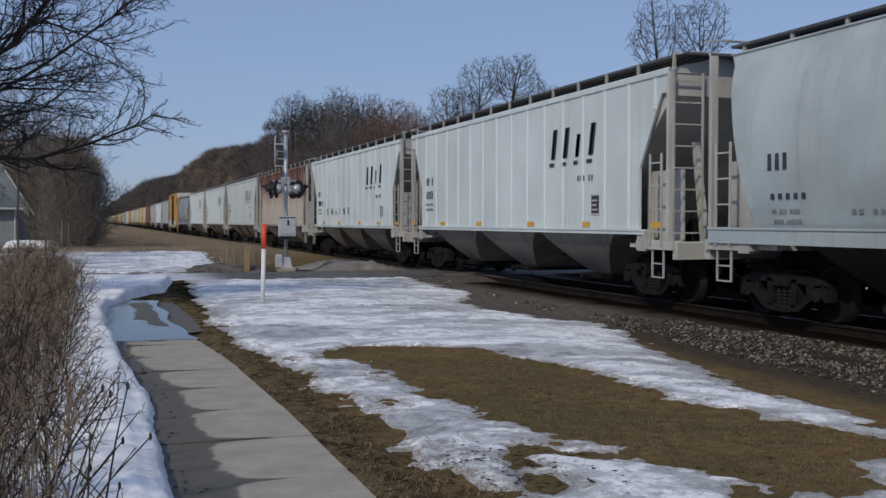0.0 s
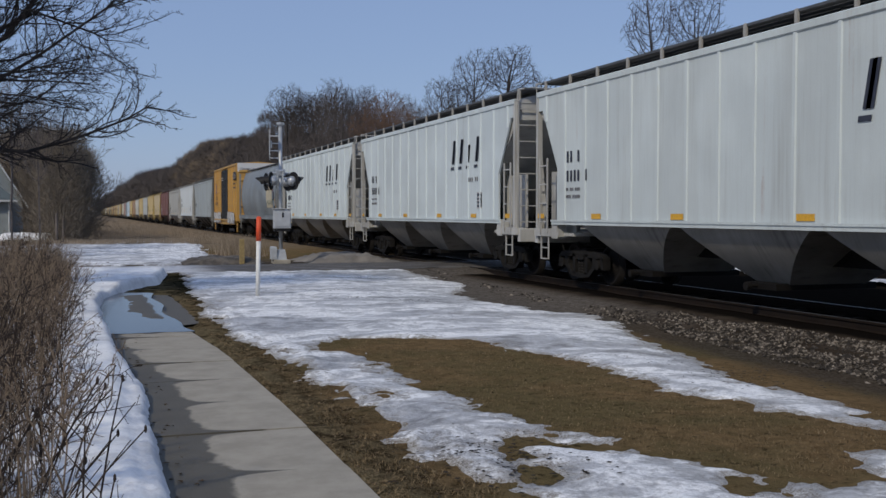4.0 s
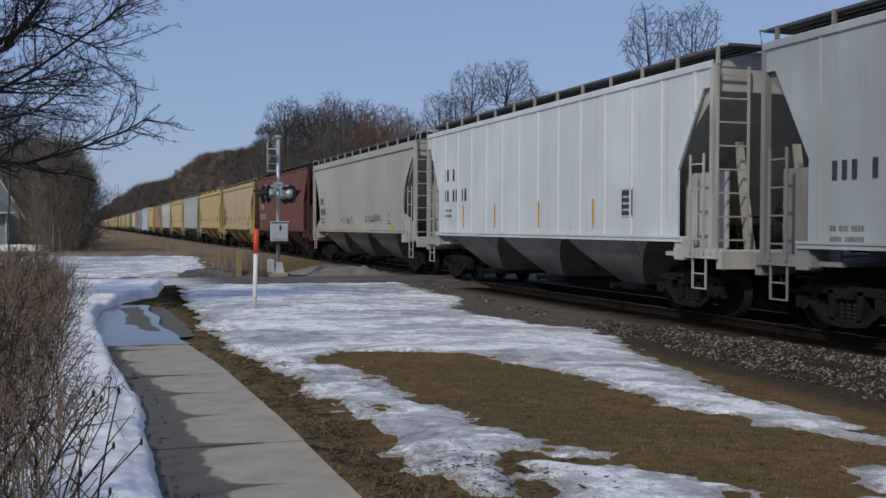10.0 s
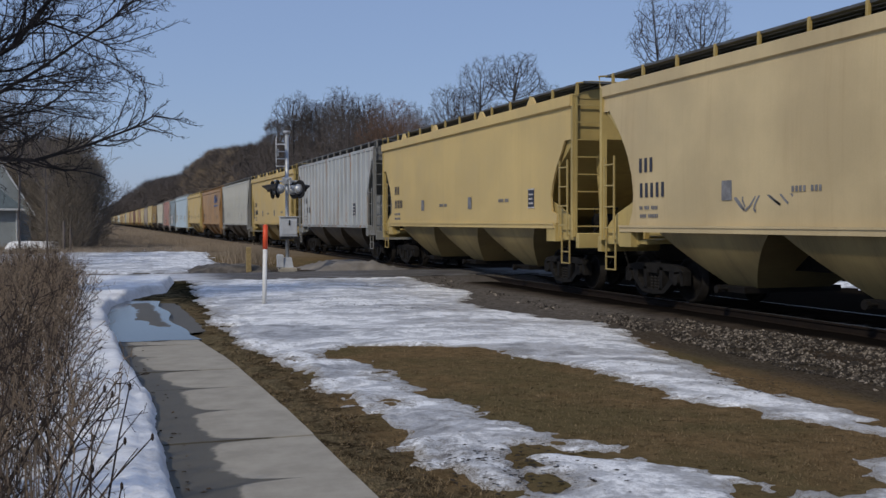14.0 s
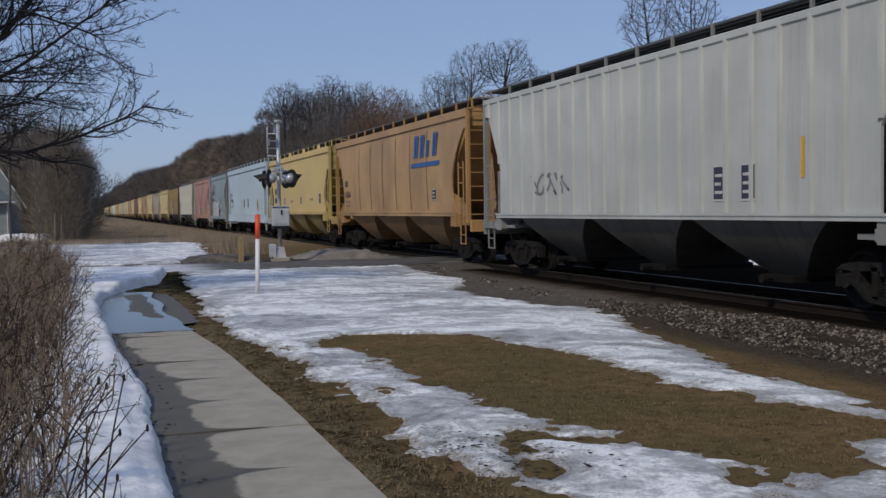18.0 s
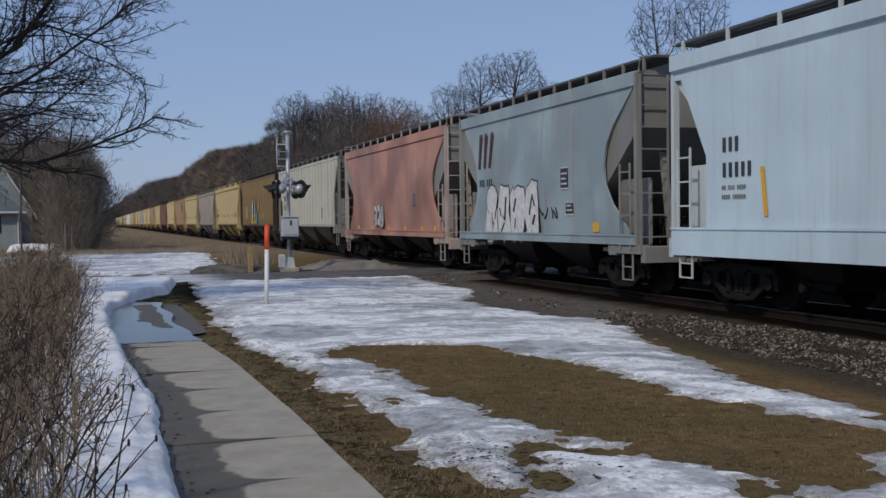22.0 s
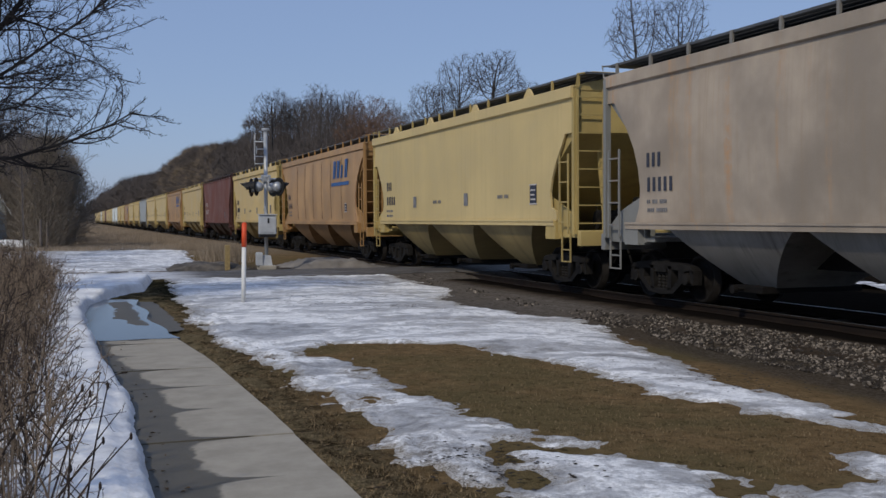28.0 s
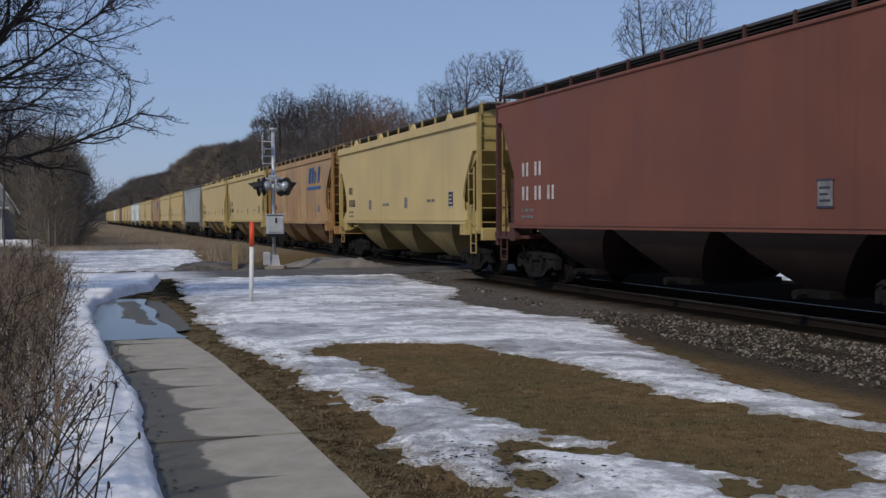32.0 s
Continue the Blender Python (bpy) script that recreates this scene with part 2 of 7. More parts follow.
    col = n.mix(far, col, n.mix(n.ramp(x, 16, 30), tan, (0.10, 0.07, 0.045)))
    # near-black ground past the track: shade beneath and behind the train, painted in
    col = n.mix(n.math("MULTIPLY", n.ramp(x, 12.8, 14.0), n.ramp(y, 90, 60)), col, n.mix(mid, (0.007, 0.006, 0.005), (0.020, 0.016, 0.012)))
    col = n.mul(col, n.mix(fine, (0.65, 0.65, 0.65), (1.1, 1.1, 1.1)))
    h = n.math("ADD", n.math("MULTIPLY", fine, 0.5), n.math("MULTIPLY", straw, 0.6))
    return n.done(col, 0.95, 0, h, 0.7, 0.03, 0.0)


def snow_material(name, dirt=0.25, ice=0.4, seed=0.0):
    """Old melting snow: white crust, broad fields of wet grey ice, pits and grit in it."""
    n = Nodes(name)
    co = n.mapped((1, 1, 1), (seed, seed, 0))
    broad = n.noise(0.5, 6, 0.66, n.mapped((0.7, 1.5, 1), (seed, seed, 0)), 0.8)
    mid, small, fine = n.noise(1.7, 8, 0.74, co, 0.9), n.noise(11, 6, 0.75, co, 0.4), n.noise(75, 4, 0.7)
    white, grey = (0.95, 0.955, 0.955), tuple(0.84 - k * ice for k in (0.48, 0.47, 0.45))
    crust = n.math("ADD", n.math("MULTIPLY", mid, 0.75), n.math("MULTIPLY", small, 0.25))
    col = n.mix(n.ramp(crust, 0.42, 0.54), grey, white)
    slush = n.ramp(n.math("ADD", broad, n.math("MULTIPLY_ADD", mid, 0.30, -0.15)), 0.485, 0.545)
    col = n.mix(n.math("MULTIPLY", slush, min(1.0, 1.15 * ice)), col, n.mix(n.ramp(crust, 0.40, 0.60), (0.19, 0.183, 0.176), (0.50, 0.505, 0.52)))
    pits = n.math("MULTIPLY", n.ramp(small, 0.54, 0.64), n.ramp(n.noise(1.2, 4, 0.7, co), 0.48, 0.62))
    col = n.mix(n.math("MULTIPLY", pits, min(1.0, dirt * 1.2)), col, (0.24, 0.22, 0.20))
    grit = n.math("MULTIPLY", n.ramp(fine, 0.60, 0.72), n.ramp(mid, 0.35, 0.6))
    col = n.mix(n.math("MULTIPLY", grit, dirt), col, (0.09, 0.075, 0.06))
    if dirt > 0.3:
        px, py, pz = n.xyz()
        soiled = n.math("MULTIPLY", n.ramp(n.math("MULTIPLY_ADD", mid, 1.2, px), 3.5, 2.8), n.ramp(py, 9.5, 6.5))
        flecks = n.ramp(n.math("ADD", n.math("MULTIPLY", small, 0.7), n.math("MULTIPLY", fine, 0.3)), 0.44, 0.56)
        col = n.mix(n.math("MULTIPLY", n.math("MULTIPLY", soiled, flecks), 0.85), col, (0.12, 0.105, 0.09))
    grain = n.noise(26, 5, 0.8, n.mapped((1, 0.75, 1), (seed, 0, 0)), 0.5)
    col = n.mul(col, n.mix(n.ramp(grain, 0.38, 0.54), tuple(1 - 0.40 * ice for _ in range(3)), (1.0, 1.0, 1.0)))
    at = n.t.nodes.new("ShaderNodeAttribute")
    at.attribute_name = "edge"
    rim = n.ramp(n.math("MULTIPLY_ADD", n.math("SUBTRACT", small, 0.5), 2.8, at.outputs["Fac"]), 0.60, 1.0)
    col = n.mix(n.math("MULTIPLY", rim, min(1.0, ice * 1.3)), col, n.mix(n.ramp(fine, 0.4, 0.6), (0.12, 0.092, 0.06), (0.45, 0.44, 0.42)))
    h = n.math("ADD", n.math("ADD", n.math("MULTIPLY", mid, 0.8), n.math("MULTIPLY", small, 0.45)), n.math("MULTIPLY", grain, 0.30))
    return n.done(col, n.ramp(slush, 0.0, 1.0, 0.75, 0.75 - 0.4 * ice), 0, h, 0.35 + 0.40 * ice, 0.05, 0.35)


M["ground"] = ground_material()
M["snow"] = snow_material("melting_snow", 0.48, 0.70, 0.0)
M["snow_clean"] = snow_material("bank_snow", 0.10, 0.14, 4.0)
M["mound"] = plain("gritty_snow", (0.20, 0.178, 0.152), 0.9, 0, 1.5, 0.35, 0.6, 30)


def concrete_material():
    """Pale pavement, soaked dark along the snow and creeping along the joints."""
    n = Nodes("pavement_concrete")
    x, y, z = n.xyz(n.place())
    mid, fine = n.noise(3, 5, 0.65, n.place()), n.noise(120, 3, 0.7, n.place())
    v = n.math("FRACT", n.math("DIVIDE", n.math("ADD", y, SLAB * 40 - SLAB_START), SLAB))
    near = n.math("POWER", 2.718, n.math("MULTIPLY", v, -26.0))
    back = n.math("POWER", 2.718, n.math("MULTIPLY", n.math("SUBTRACT", 1.0, v), -32.0))
    arc = n.math("MULTIPLY", n.math("SUBTRACT", v, 0.55), n.math("SUBTRACT", v, 0.55))
    edge = n.math("ADD", n.math("MULTIPLY_ADD", near, 0.50, 0.77), n.math("MULTIPLY", back, 0.42))
    edge = n.math("ADD", edge, n.math("MULTIPLY", arc, 0.14))
    edge = n.math("ADD", edge, n.math("MULTIPLY_ADD", mid, 0.30, -0.15))
    edge = n.math("ADD", edge, n.ramp(y, 9.2, 13.6, 0.0, -0.36))
    edge = n.math("ADD", edge, n.ramp(n.math("MULTIPLY_ADD", mid, 0.8, y), 14.6, 15.0, 0.0, 3.0))
    wet = n.ramp(n.math("SUBTRACT", edge, x), -0.02, 0.035)
    dry_c = n.mix(n.ramp(mid, 0.3, 0.7), (0.315, 0.288, 0.238), (0.40, 0.367, 0.305))
    col = n.mix(wet, dry_c, n.mix(mid, (0.088, 0.079, 0.062), (0.140, 0.126, 0.099)))
    col = n.mul(col, n.mix(fine, (0.8, 0.8, 0.8), (1.05, 1.05, 1.05)))
    return n.done(col, n.ramp(wet, 0, 1, 0.9, 0.55), 0, fine, 0.25, 0.004, 0.12)


SLAB, SLAB_START = 1.24, 6.36
M["concrete"] = concrete_material()


def water_material():
    n = Nodes("puddle_water")
    rip = n.noise(6, 3)
    m = n.done((0.030, 0.028, 0.025), 0.10, 0, rip, 0.05, 0.01, 0.3)
    n.bsdf.inputs["IOR"].default_value = 1.33
    return m


M["water"] = water_material()


def slush_road():
    n = Nodes("slushy_asphalt")
    a, b, fine = n.noise(0.7, 6, 0.7, None, 0.6), n.noise(1.0, 5, 0.7, n.mapped((0.5, 3.0, 1))), n.noise(60, 3)
    col = n.mix(n.ramp(a, 0.35, 0.65), (0.050, 0.045, 0.041), (0.115, 0.104, 0.094))
    col = n.mix(n.math("MULTIPLY", n.ramp(b, 0.5, 0.68), 0.8), col, (0.30, 0.29, 0.28))
    col = n.mul(col, n.mix(fine, (0.7, 0.7, 0.7), (1.1, 1.1, 1.1)))
    x, y, z = n.xyz()
    packed = n.math("MULTIPLY", n.ramp(x, 3.9, 2.2), n.ramp(n.noise(1.3, 6, 0.75, None, 0.6), 0.36, 0.50))
    col = n.mix(packed, col, n.mix(fine, (0.45, 0.45, 0.46), (0.72, 0.73, 0.75)))
    return n.done(col, n.ramp(a, 0.3, 0.7, 0.55, 0.95), 0, fine, 0.5, 0.01, 0.3)


M["asphalt"] = slush_road()


def stone_material():
    n = Nodes("ballast_stone")
    r = n.island()
    col = n.mix(n.math("POWER", r, 3.4), (0.020, 0.016, 0.012), (0.31, 0.27, 0.225))
    col = n.mul(col, n.mix(n.noise(25, 4), (0.6, 0.58, 0.55), (1.15, 1.12, 1.1)))
    return n.done(col, 0.9, 0, n.noise(60, 3), 0.4, 0.01, 0.3)


def blade_material(name, a, b):
    n = Nodes(name)
    return n.done(n.mul(n.mix(n.island(), a, b), n.mix(n.noise(2), (0.75, 0.75, 0.75), (1.1, 1.1, 1.1))), 0.85, 0, None, spec=0.2)


M["stone"] = stone_material()
M["blade"] = blade_material("dormant_blades", (0.075, 0.053, 0.026), (0.27, 0.195, 0.108))
M["blade_tan"] = blade_material("dry_tall_grass", (0.19, 0.152, 0.112), (0.37, 0.30, 0.225))
M["litter"] = blade_material("dead_leaves", (0.04, 0.028, 0.018), (0.12, 0.075, 0.04))
M["siding"] = plain("house_siding", (0.30, 0.335, 0.345), 0.7, 0, 2, 0.12)
M["shingle"] = plain("roof_shingles", (0.10, 0.125, 0.13), 0.9, 0, 3, 0.25, 0.4, 20)
M["trim_white"] = plain("white_trim", (0.6, 0.62, 0.63), 0.6, 0, 3, 0.1)
M["pane"] = plain("window_glass", (0.03, 0.035, 0.04), 0.08, 0, 3, 0.1, 0.0)

# ---- geometry helpers ----
class Geo:
    """Vertices and faces of one mesh."""
    def __init__(self):
        self.v, self.f = [], []

    def add(self, verts, faces):
        k = len(self.v)
        self.v.extend(verts)
        self.f.extend(tuple(i + k for i in f) for f in faces)
        return self

    def box(self, x0, x1, y0, y1, z0, z1):
        return self.hexa([(x0, y0, z0), (x1, y0, z0), (x1, y1, z0), (x0, y1, z0)], [(x0, y0, z1), (x1, y0, z1), (x1, y1, z1), (x0, y1, z1)])

    def hexa(self, low, high):
        return self.add([*low, *high], [(3, 2, 1, 0), (4, 5, 6, 7), (0, 1, 5, 4), (1, 2, 6, 5), (2, 3, 7, 6), (3, 0, 4, 7)])

    def bevelled(self, x0, x1, y0, y1, z0, z1, b):
        """A box with its top edges chamfered."""
        r = lambda d, z: [(x0 + d, y0 + d, z), (x1 - d, y0 + d, z), (x1 - d, y1 - d, z), (x0 + d, y1 - d, z)]
        v = r(0, z0) + r(0, z1 - b) + r(b, z1)
        f = [(3, 2, 1, 0), (8, 9, 10, 11)]
        for k in (0, 4):
            f += [(k + i, k + (i + 1) % 4, k + 4 + (i + 1) % 4, k + 4 + i) for i in range(4)]
        return self.add(v, f)

    def prism(self, outline, at, depth, plane="yz"):
        """An outline in a plane, given thickness along the third axis from at to at + depth."""
        put = {"yz": lambda a, b, c: (c, a, b), "xz": lambda a, b, c: (a, c, b), "xy": lambda a, b, c: (a, b, c)}[plane]
        n = len(outline)
        v = [put(a, b, at) for a, b in outline] + [put(a, b, at + depth) for a, b in outline]
        f = [tuple(range(n)), tuple(range(2 * n - 1, n - 1, -1))] + [(i, i + n, (i + 1) % n + n, (i + 1) % n) for i in range(n)]
        return self.add(v, f)

    def tube(self, pts, r, n=6, r2=None, caps=True):
        """A round bar along points, from radius r to r2."""
        pts = [Vector(p) for p in pts]
        r2 = r if r2 is None else r2
        m, v = len(pts), []
        up = Vector((0, 0, 1))
        for i, p in enumerate(pts):
            d = (pts[min(i + 1, m - 1)] - pts[max(i - 1, 0)]).normalized()
            a = d.cross(up if abs(d.z) < 0.9 else Vector((1, 0, 0))).normalized()
            b = d.cross(a)
            rr = r + (r2 - r) * i / max(1, m - 1)
            for k in range(n):
                w = 2 * math.pi * k / n
                v.append(tuple(p + a * (rr * math.cos(w)) + b * (rr * math.sin(w))))
        f = [(i * n + k, i * n + (k + 1) % n, (i + 1) * n + (k + 1) % n, (i + 1) * n + k) for i in range(m - 1) for k in range(n)]
        if caps:
            f += [tuple(range(n - 1, -1, -1)), tuple(range((m - 1) * n, m * n))]
        return self.add(v, f)

    def lathe(self, profile, centre, axis="x", n=20):
        """A profile of (along, radius) turned round an axis."""
        v = []
        for a, r in profile:
            for k in range(n):
                w = 2 * math.pi * k / n
                c, s = r * math.cos(w), r * math.sin(w)
                o = {"x": (a, c, s), "y": (c, a, s), "z": (c, s, a)}[axis]
                v.append(tuple(o[i] + centre[i] for i in range(3)))
        m = len(profile)
        f = [(i * n + k, i * n + (k + 1) % n, (i + 1) * n + (k + 1) % n, (i + 1) * n + k) for i in range(m - 1) for k in range(n)]
        f += [tuple(range(n - 1, -1, -1)), tuple(range((m - 1) * n, m * n))]
        return self.add(v, f)

    def sheet(self, rows, close=False):
        """A grid surface from rows of points."""
        n = len(rows[0])
        return self.add([p for r in rows for p in r], [(i * n + k, i * n + k + 1, (i + 1) * n + k + 1, (i + 1) * n + k) for i in range(len(rows) - 1) for k in range(n - 1)])

    def lattice(self, us, vs, full, put, t):
        """Cells of a grid that are full, as one connected plate of thickness t."""
        idx, nu, nv = {}, len(us) - 1, len(vs) - 1
        def at(i, j, k):
            if (i, j, k) not in idx:
                idx[i, j, k] = len(self.v)
                self.v.append(put(us[i], vs[j], k * t))
            return idx[i, j, k]
        ok = lambda i, j: 0 <= i < nu and 0 <= j < nv and full(i, j)
        for i in range(nu):
            for j in range(nv):
                if ok(i, j):
                    for k in (0, 1):
                        self.f.append((at(i, j, k), at(i + 1, j, k), at(i + 1, j + 1, k), at(i, j + 1, k)))
                    for (di, dj), (a, b) in (((-1, 0), ((i, j), (i, j + 1))), ((1, 0), ((i + 1, j), (i + 1, j + 1))), ((0, -1), ((i, j), (i + 1, j))), ((0, 1), ((i, j + 1), (i + 1, j + 1)))):
                        if not ok(i + di, j + dj):
                            self.f.append((at(*a, 0), at(*b, 0), at(*b, 1), at(*a, 1)))
        return self

    def mirror_x(self):
        k = len(self.v)
        self.v += [(-x, y, z) for x, y, z in self.v]
        self.f += [tuple(i + k for i in reversed(f)) for f in self.f]
        return self

    def mirror_y(self):
        k = len(self.v)
        self.v += [(x, -y, z) for x, y, z in self.v]
        self.f += [tuple(i + k for i in reversed(f)) for f in self.f]
        return self

    def mesh(self, name, smooth=False):
        me = bpy.data.meshes.new(name)
        me.from_pydata([tuple(p) for p in self.v], [], self.f)
        bm = bmesh.new()
        bm.from_mesh(me)
        if len(bm.faces) < 4000:
            bmesh.ops.recalc_face_normals(bm, faces=bm.faces)
        if smooth == "sharp":
            for e in bm.edges:
                e.smooth = e.calc_face_angle(0.0) < 0.6
        bm.to_mesh(me)
        bm.free()
        if smooth:
            me.polygons.foreach_set("use_smooth", [True] * len(me.polygons))
        me.materials.append(None)
        me.update()
        return me


SHAPES = {}


def shape(key, make, smooth=False):
    """The mesh of that key, built once and shared."""
    if key not in SHAPES:
        SHAPES[key] = make().mesh(key.split("|")[0], smooth)
    return SHAPES[key]


def part(name, geo, material, parent=None, label="", m=None, smooth=False):
    """One mesh object, under its thing or part when it has one."""
    me = geo if isinstance(geo, bpy.types.Mesh) else geo.mesh(name, smooth)
    if not len(me.materials):
        me.materials.append(None)
    ob = new(name, me)
    ob.material_slots[0].link = "OBJECT"
    ob.material_slots[0].material = material
    if parent is not None:
        ob.parent = parent
    if m is not None:
        ob.matrix_basis = m
    return tagged(ob, label)


def thing(name, m, label, category, group=""):
    ob = new(name)
    ob.empty_display_size = 0.2
    ob.matrix_basis = m
    return tagged(ob, label, category, group)


def glyphs(text, size):
    """Lettering in the built-in font as a flat mesh, x along the words, y up."""
    cu = bpy.data.curves.new("lettering", "FONT")
    cu.body, cu.size, cu.extrude = text, size, 0.003
    ob = new("lettering", cu)
    bpy.context.view_layer.update()
    me = bpy.data.meshes.new_from_object(ob.evaluated_get(bpy.context.evaluated_depsgraph_get()))
    bpy.data.objects.remove(ob)
    me.materials.clear()
    me.materials.append(None)
    return me


def smooth_step(a, b, t):
    t = min(1.0, max(0.0, (t - a) / (b - a)))
    return t * t * (3 - 2 * t)

# ---- the train ----
TRACK_X = 11.75
BODY = 1.55          # half the width of a car
END = 0.7            # from the coupling to the end of a car's body


def train_way(t):
    """Metres that the train has run since the start."""
    u = t / 32.0
    return 15.527 * t + 9.38 * u * u - 6.6 * u ** 3


def wheel_geo():
    return Geo().lathe([(-0.09, 0.10), (-0.085, 0.17), (-0.02, 0.22), (0.005, 0.37), (-0.065, 0.385), (-0.07, 0.445), (0.045, 0.457), (0.055, 0.485), (0.075, 0.48), (0.075, 0.39), (0.03, 0.36), (0.02, 0.22), (0.06, 0.16), (0.09, 0.1)], (0, 0, 0), "x", 18)


def side_frame_geo():
    g = Geo()
    for s in (-1, 1):
        bar = lambda pts: g.prism([(s * a, b) for a, b in pts], -0.09, 0.18)
        bar([(0.0, 0.64), (0.78, 0.60), (1.02, 0.62), (1.12, 0.55), (1.12, 0.62), (1.0, 0.70), (0.72, 0.745), (0.0, 0.76)])
        bar([(0.62, 0.62), (0.80, 0.60), (0.78, 0.40), (0.45, 0.17), (0.0, 0.13), (0.0, 0.23), (0.40, 0.27), (0.62, 0.44)])
        bar([(0.24, 0.22), (0.36, 0.24), (0.38, 0.68), (0.26, 0.68)])
        bar([(0.98, 0.64), (1.13, 0.60), (1.13, 0.36), (1.04, 0.36)])
        g.lathe([(-0.13, 0.075), (-0.13, 0.11), (-0.03, 0.125), (0.06, 0.125)], (0, s * 0.89, 0.457), "x", 12)
    for k in (-0.14, 0.0, 0.14):
        g.lathe([(0.22 + 0.03 * z, 0.05 if z % 2 else 0.066) for z in range(12)], (0.0, k, 0.0), "z", 6)
    g.box(-0.1, 0.1, -0.2, 0.2, 0.56, 0.66)
    return g


def truck(parent, y):
    t = part("truck", shape("bolster", lambda: Geo().bevelled(-1.05, 1.05, -0.2, 0.2, 0.52, 0.80, 0.04).box(-0.06, 0.06, -0.89, 0.89, 0.40, 0.5)), M["truck"], parent, "", pose(0, y, 0))
    for s in (-1, 1):
        part("side_frame", shape("side_frame", side_frame_geo), M["truck"], t, "grimy cast steel side frame", pose(s * 1.02, 0, 0))
        part("axle", shape("axle", lambda: Geo().tube([(-0.95, 0, 0), (0.95, 0, 0)], 0.085, 8)), M["grime_steel"], t, "", pose(0, s * 0.89, 0.457))
        part("brake_beam", shape("brake_beam", lambda: Geo().box(-0.8, 0.8, -0.05, 0.05, -0.05, 0.05).box(-0.8, -0.68, -0.02, 0.14, -0.16, 0.16).box(0.68, 0.8, -0.02, 0.14, -0.16, 0.16)), M["grime_steel"], t, "", pose(0, s * 0.36, 0.42, 0, 0, 0 if s > 0 else 180))
        for r in (-1, 1):
            w = part("wheel", shape("wheel", wheel_geo, True), M["wheel"], t, "dark steel wheel with a bright tread", pose(r * 0.735, s * 0.89, 0.457, 0, 0, 0 if r < 0 else 180), True)
            WHEELS.setdefault(parent, []).append(w)
    return t


WHEELS = {}


def coupler_geo():
    g = Geo()
    g.box(-0.10, 0.10, -0.75, -0.25, 0.80, 0.98)
    g.prism([(-0.12, -0.25), (-0.16, -0.08), (-0.12, 0.08), (-0.02, 0.10), (0.02, -0.05), (0.10, -0.02), (0.16, -0.10), (0.12, -0.25)], 0.74, 0.30, "xy")
    g.tube([(0.30, -0.55, 0.9), (0.30, -0.35, 0.62), (0.22, -0.12, 0.5), (0.12, 0.0, 0.52)], 0.028, 6)
    g.tube([(-0.2, -0.62, 0.86), (-0.75, -0.62, 0.86), (-1.25, -0.64, 0.84), (-1.3, -0.6, 0.68)], 0.018, 5)
    g.tube([(0.2, -0.62, 0.86), (1.25, -0.64, 0.84), (1.3, -0.6, 0.68)], 0.018, 5)
    return g


def ladder_geo(w, z0, z1, rungs, r=0.014):
    """A ladder in the x-z plane: stiles and rungs in one piece."""
    us = [-w / 2 - 0.022, -w / 2 + 0.022, w / 2 - 0.022, w / 2 + 0.022]
    vs = [z0]
    for i in range(rungs):
        z = z0 + (z1 - z0) * (i + 0.6) / rungs
        vs += [z - r, z + r]
    vs.append(z1)
    return Geo().lattice(us, vs, lambda i, j: i != 1 or j % 2 == 1, lambda a, b, c: (a, c - 0.014, b), 0.028)


def step_geo():
    us = [-0.22, -0.19, 0.19, 0.22]
    vs = [0.50, 0.525, 0.76, 0.785, 1.15]
    return Geo().lattice(us, vs, lambda i, j: i != 1 or j in (0, 2), lambda a, b, c: (c - 0.015, a, b), 0.03)


ENDS = {  # how the side sheet ends: (height, distance from the coupling)
    "diag": [(0.0, 1.8), (0.40, 1.8), (0.86, 0.98), (0.861, END), (1.0, END)],
    "arc": [(0.0, 1.55), (0.07, 1.55), (0.10, 1.82), (0.22, 1.88), (0.33, 1.78), (0.45, 1.58), (0.57, 1.3), (0.66, 1.12), (0.661, END), (1.0, END)],
    "bigarc": [(0.0, 1.8), (0.10, 1.98), (0.22, 2.05), (0.35, 2.0), (0.48, 1.85), (0.60, 1.62), (0.72, 1.32), (0.82, 1.02), (0.821, END), (1.0, END)],
    "round": [(0.0, 1.70), (0.12, 1.80), (0.25, 1.86), (0.40, 1.84), (0.55, 1.74), (0.70, 1.50), (0.82, 1.22), (0.92, 0.95), (1.0, END)],
    "tear": [(0.0, 1.15), (0.08, 1.35), (0.2, 1.8), (0.33, 2.08), (0.45, 2.12), (0.58, 2.0), (0.7, 1.7), (0.82, 1.25), (0.92, 0.9), (1.0, END)],
}


def side_at(spec, z):
    u = (z - spec["sill"]) / (spec["eave"] - spec["sill"])
    pts = ENDS[spec["end"]]
    for (a, p), (b, q) in zip(pts, pts[1:]):
        if u <= b:
            k = (u - a) / max(1e-6, b - a)
            return spec["L"] / 2 - (p + (q - p) * max(0.0, k))
    return spec["L"] / 2 - END


def out_at(spec, z):
    """Half width of the side at a height: flat, or bellied."""
    u = (z - spec["sill"]) / (spec["eave"] - spec["sill"])
    if spec.get("round"):
        return BODY + 0.02 - 0.46 * max(0.0, (u - 0.42) / 0.58) ** 2.2 - 0.20 * max(0.0, (0.42 - u) / 0.42) ** 2
    b = spec.get("belly", 0.0)
    return BODY - b * (1.0 - math.sin(math.pi * min(1, max(0, 0.16 + 0.68 * u)))) * 1.6


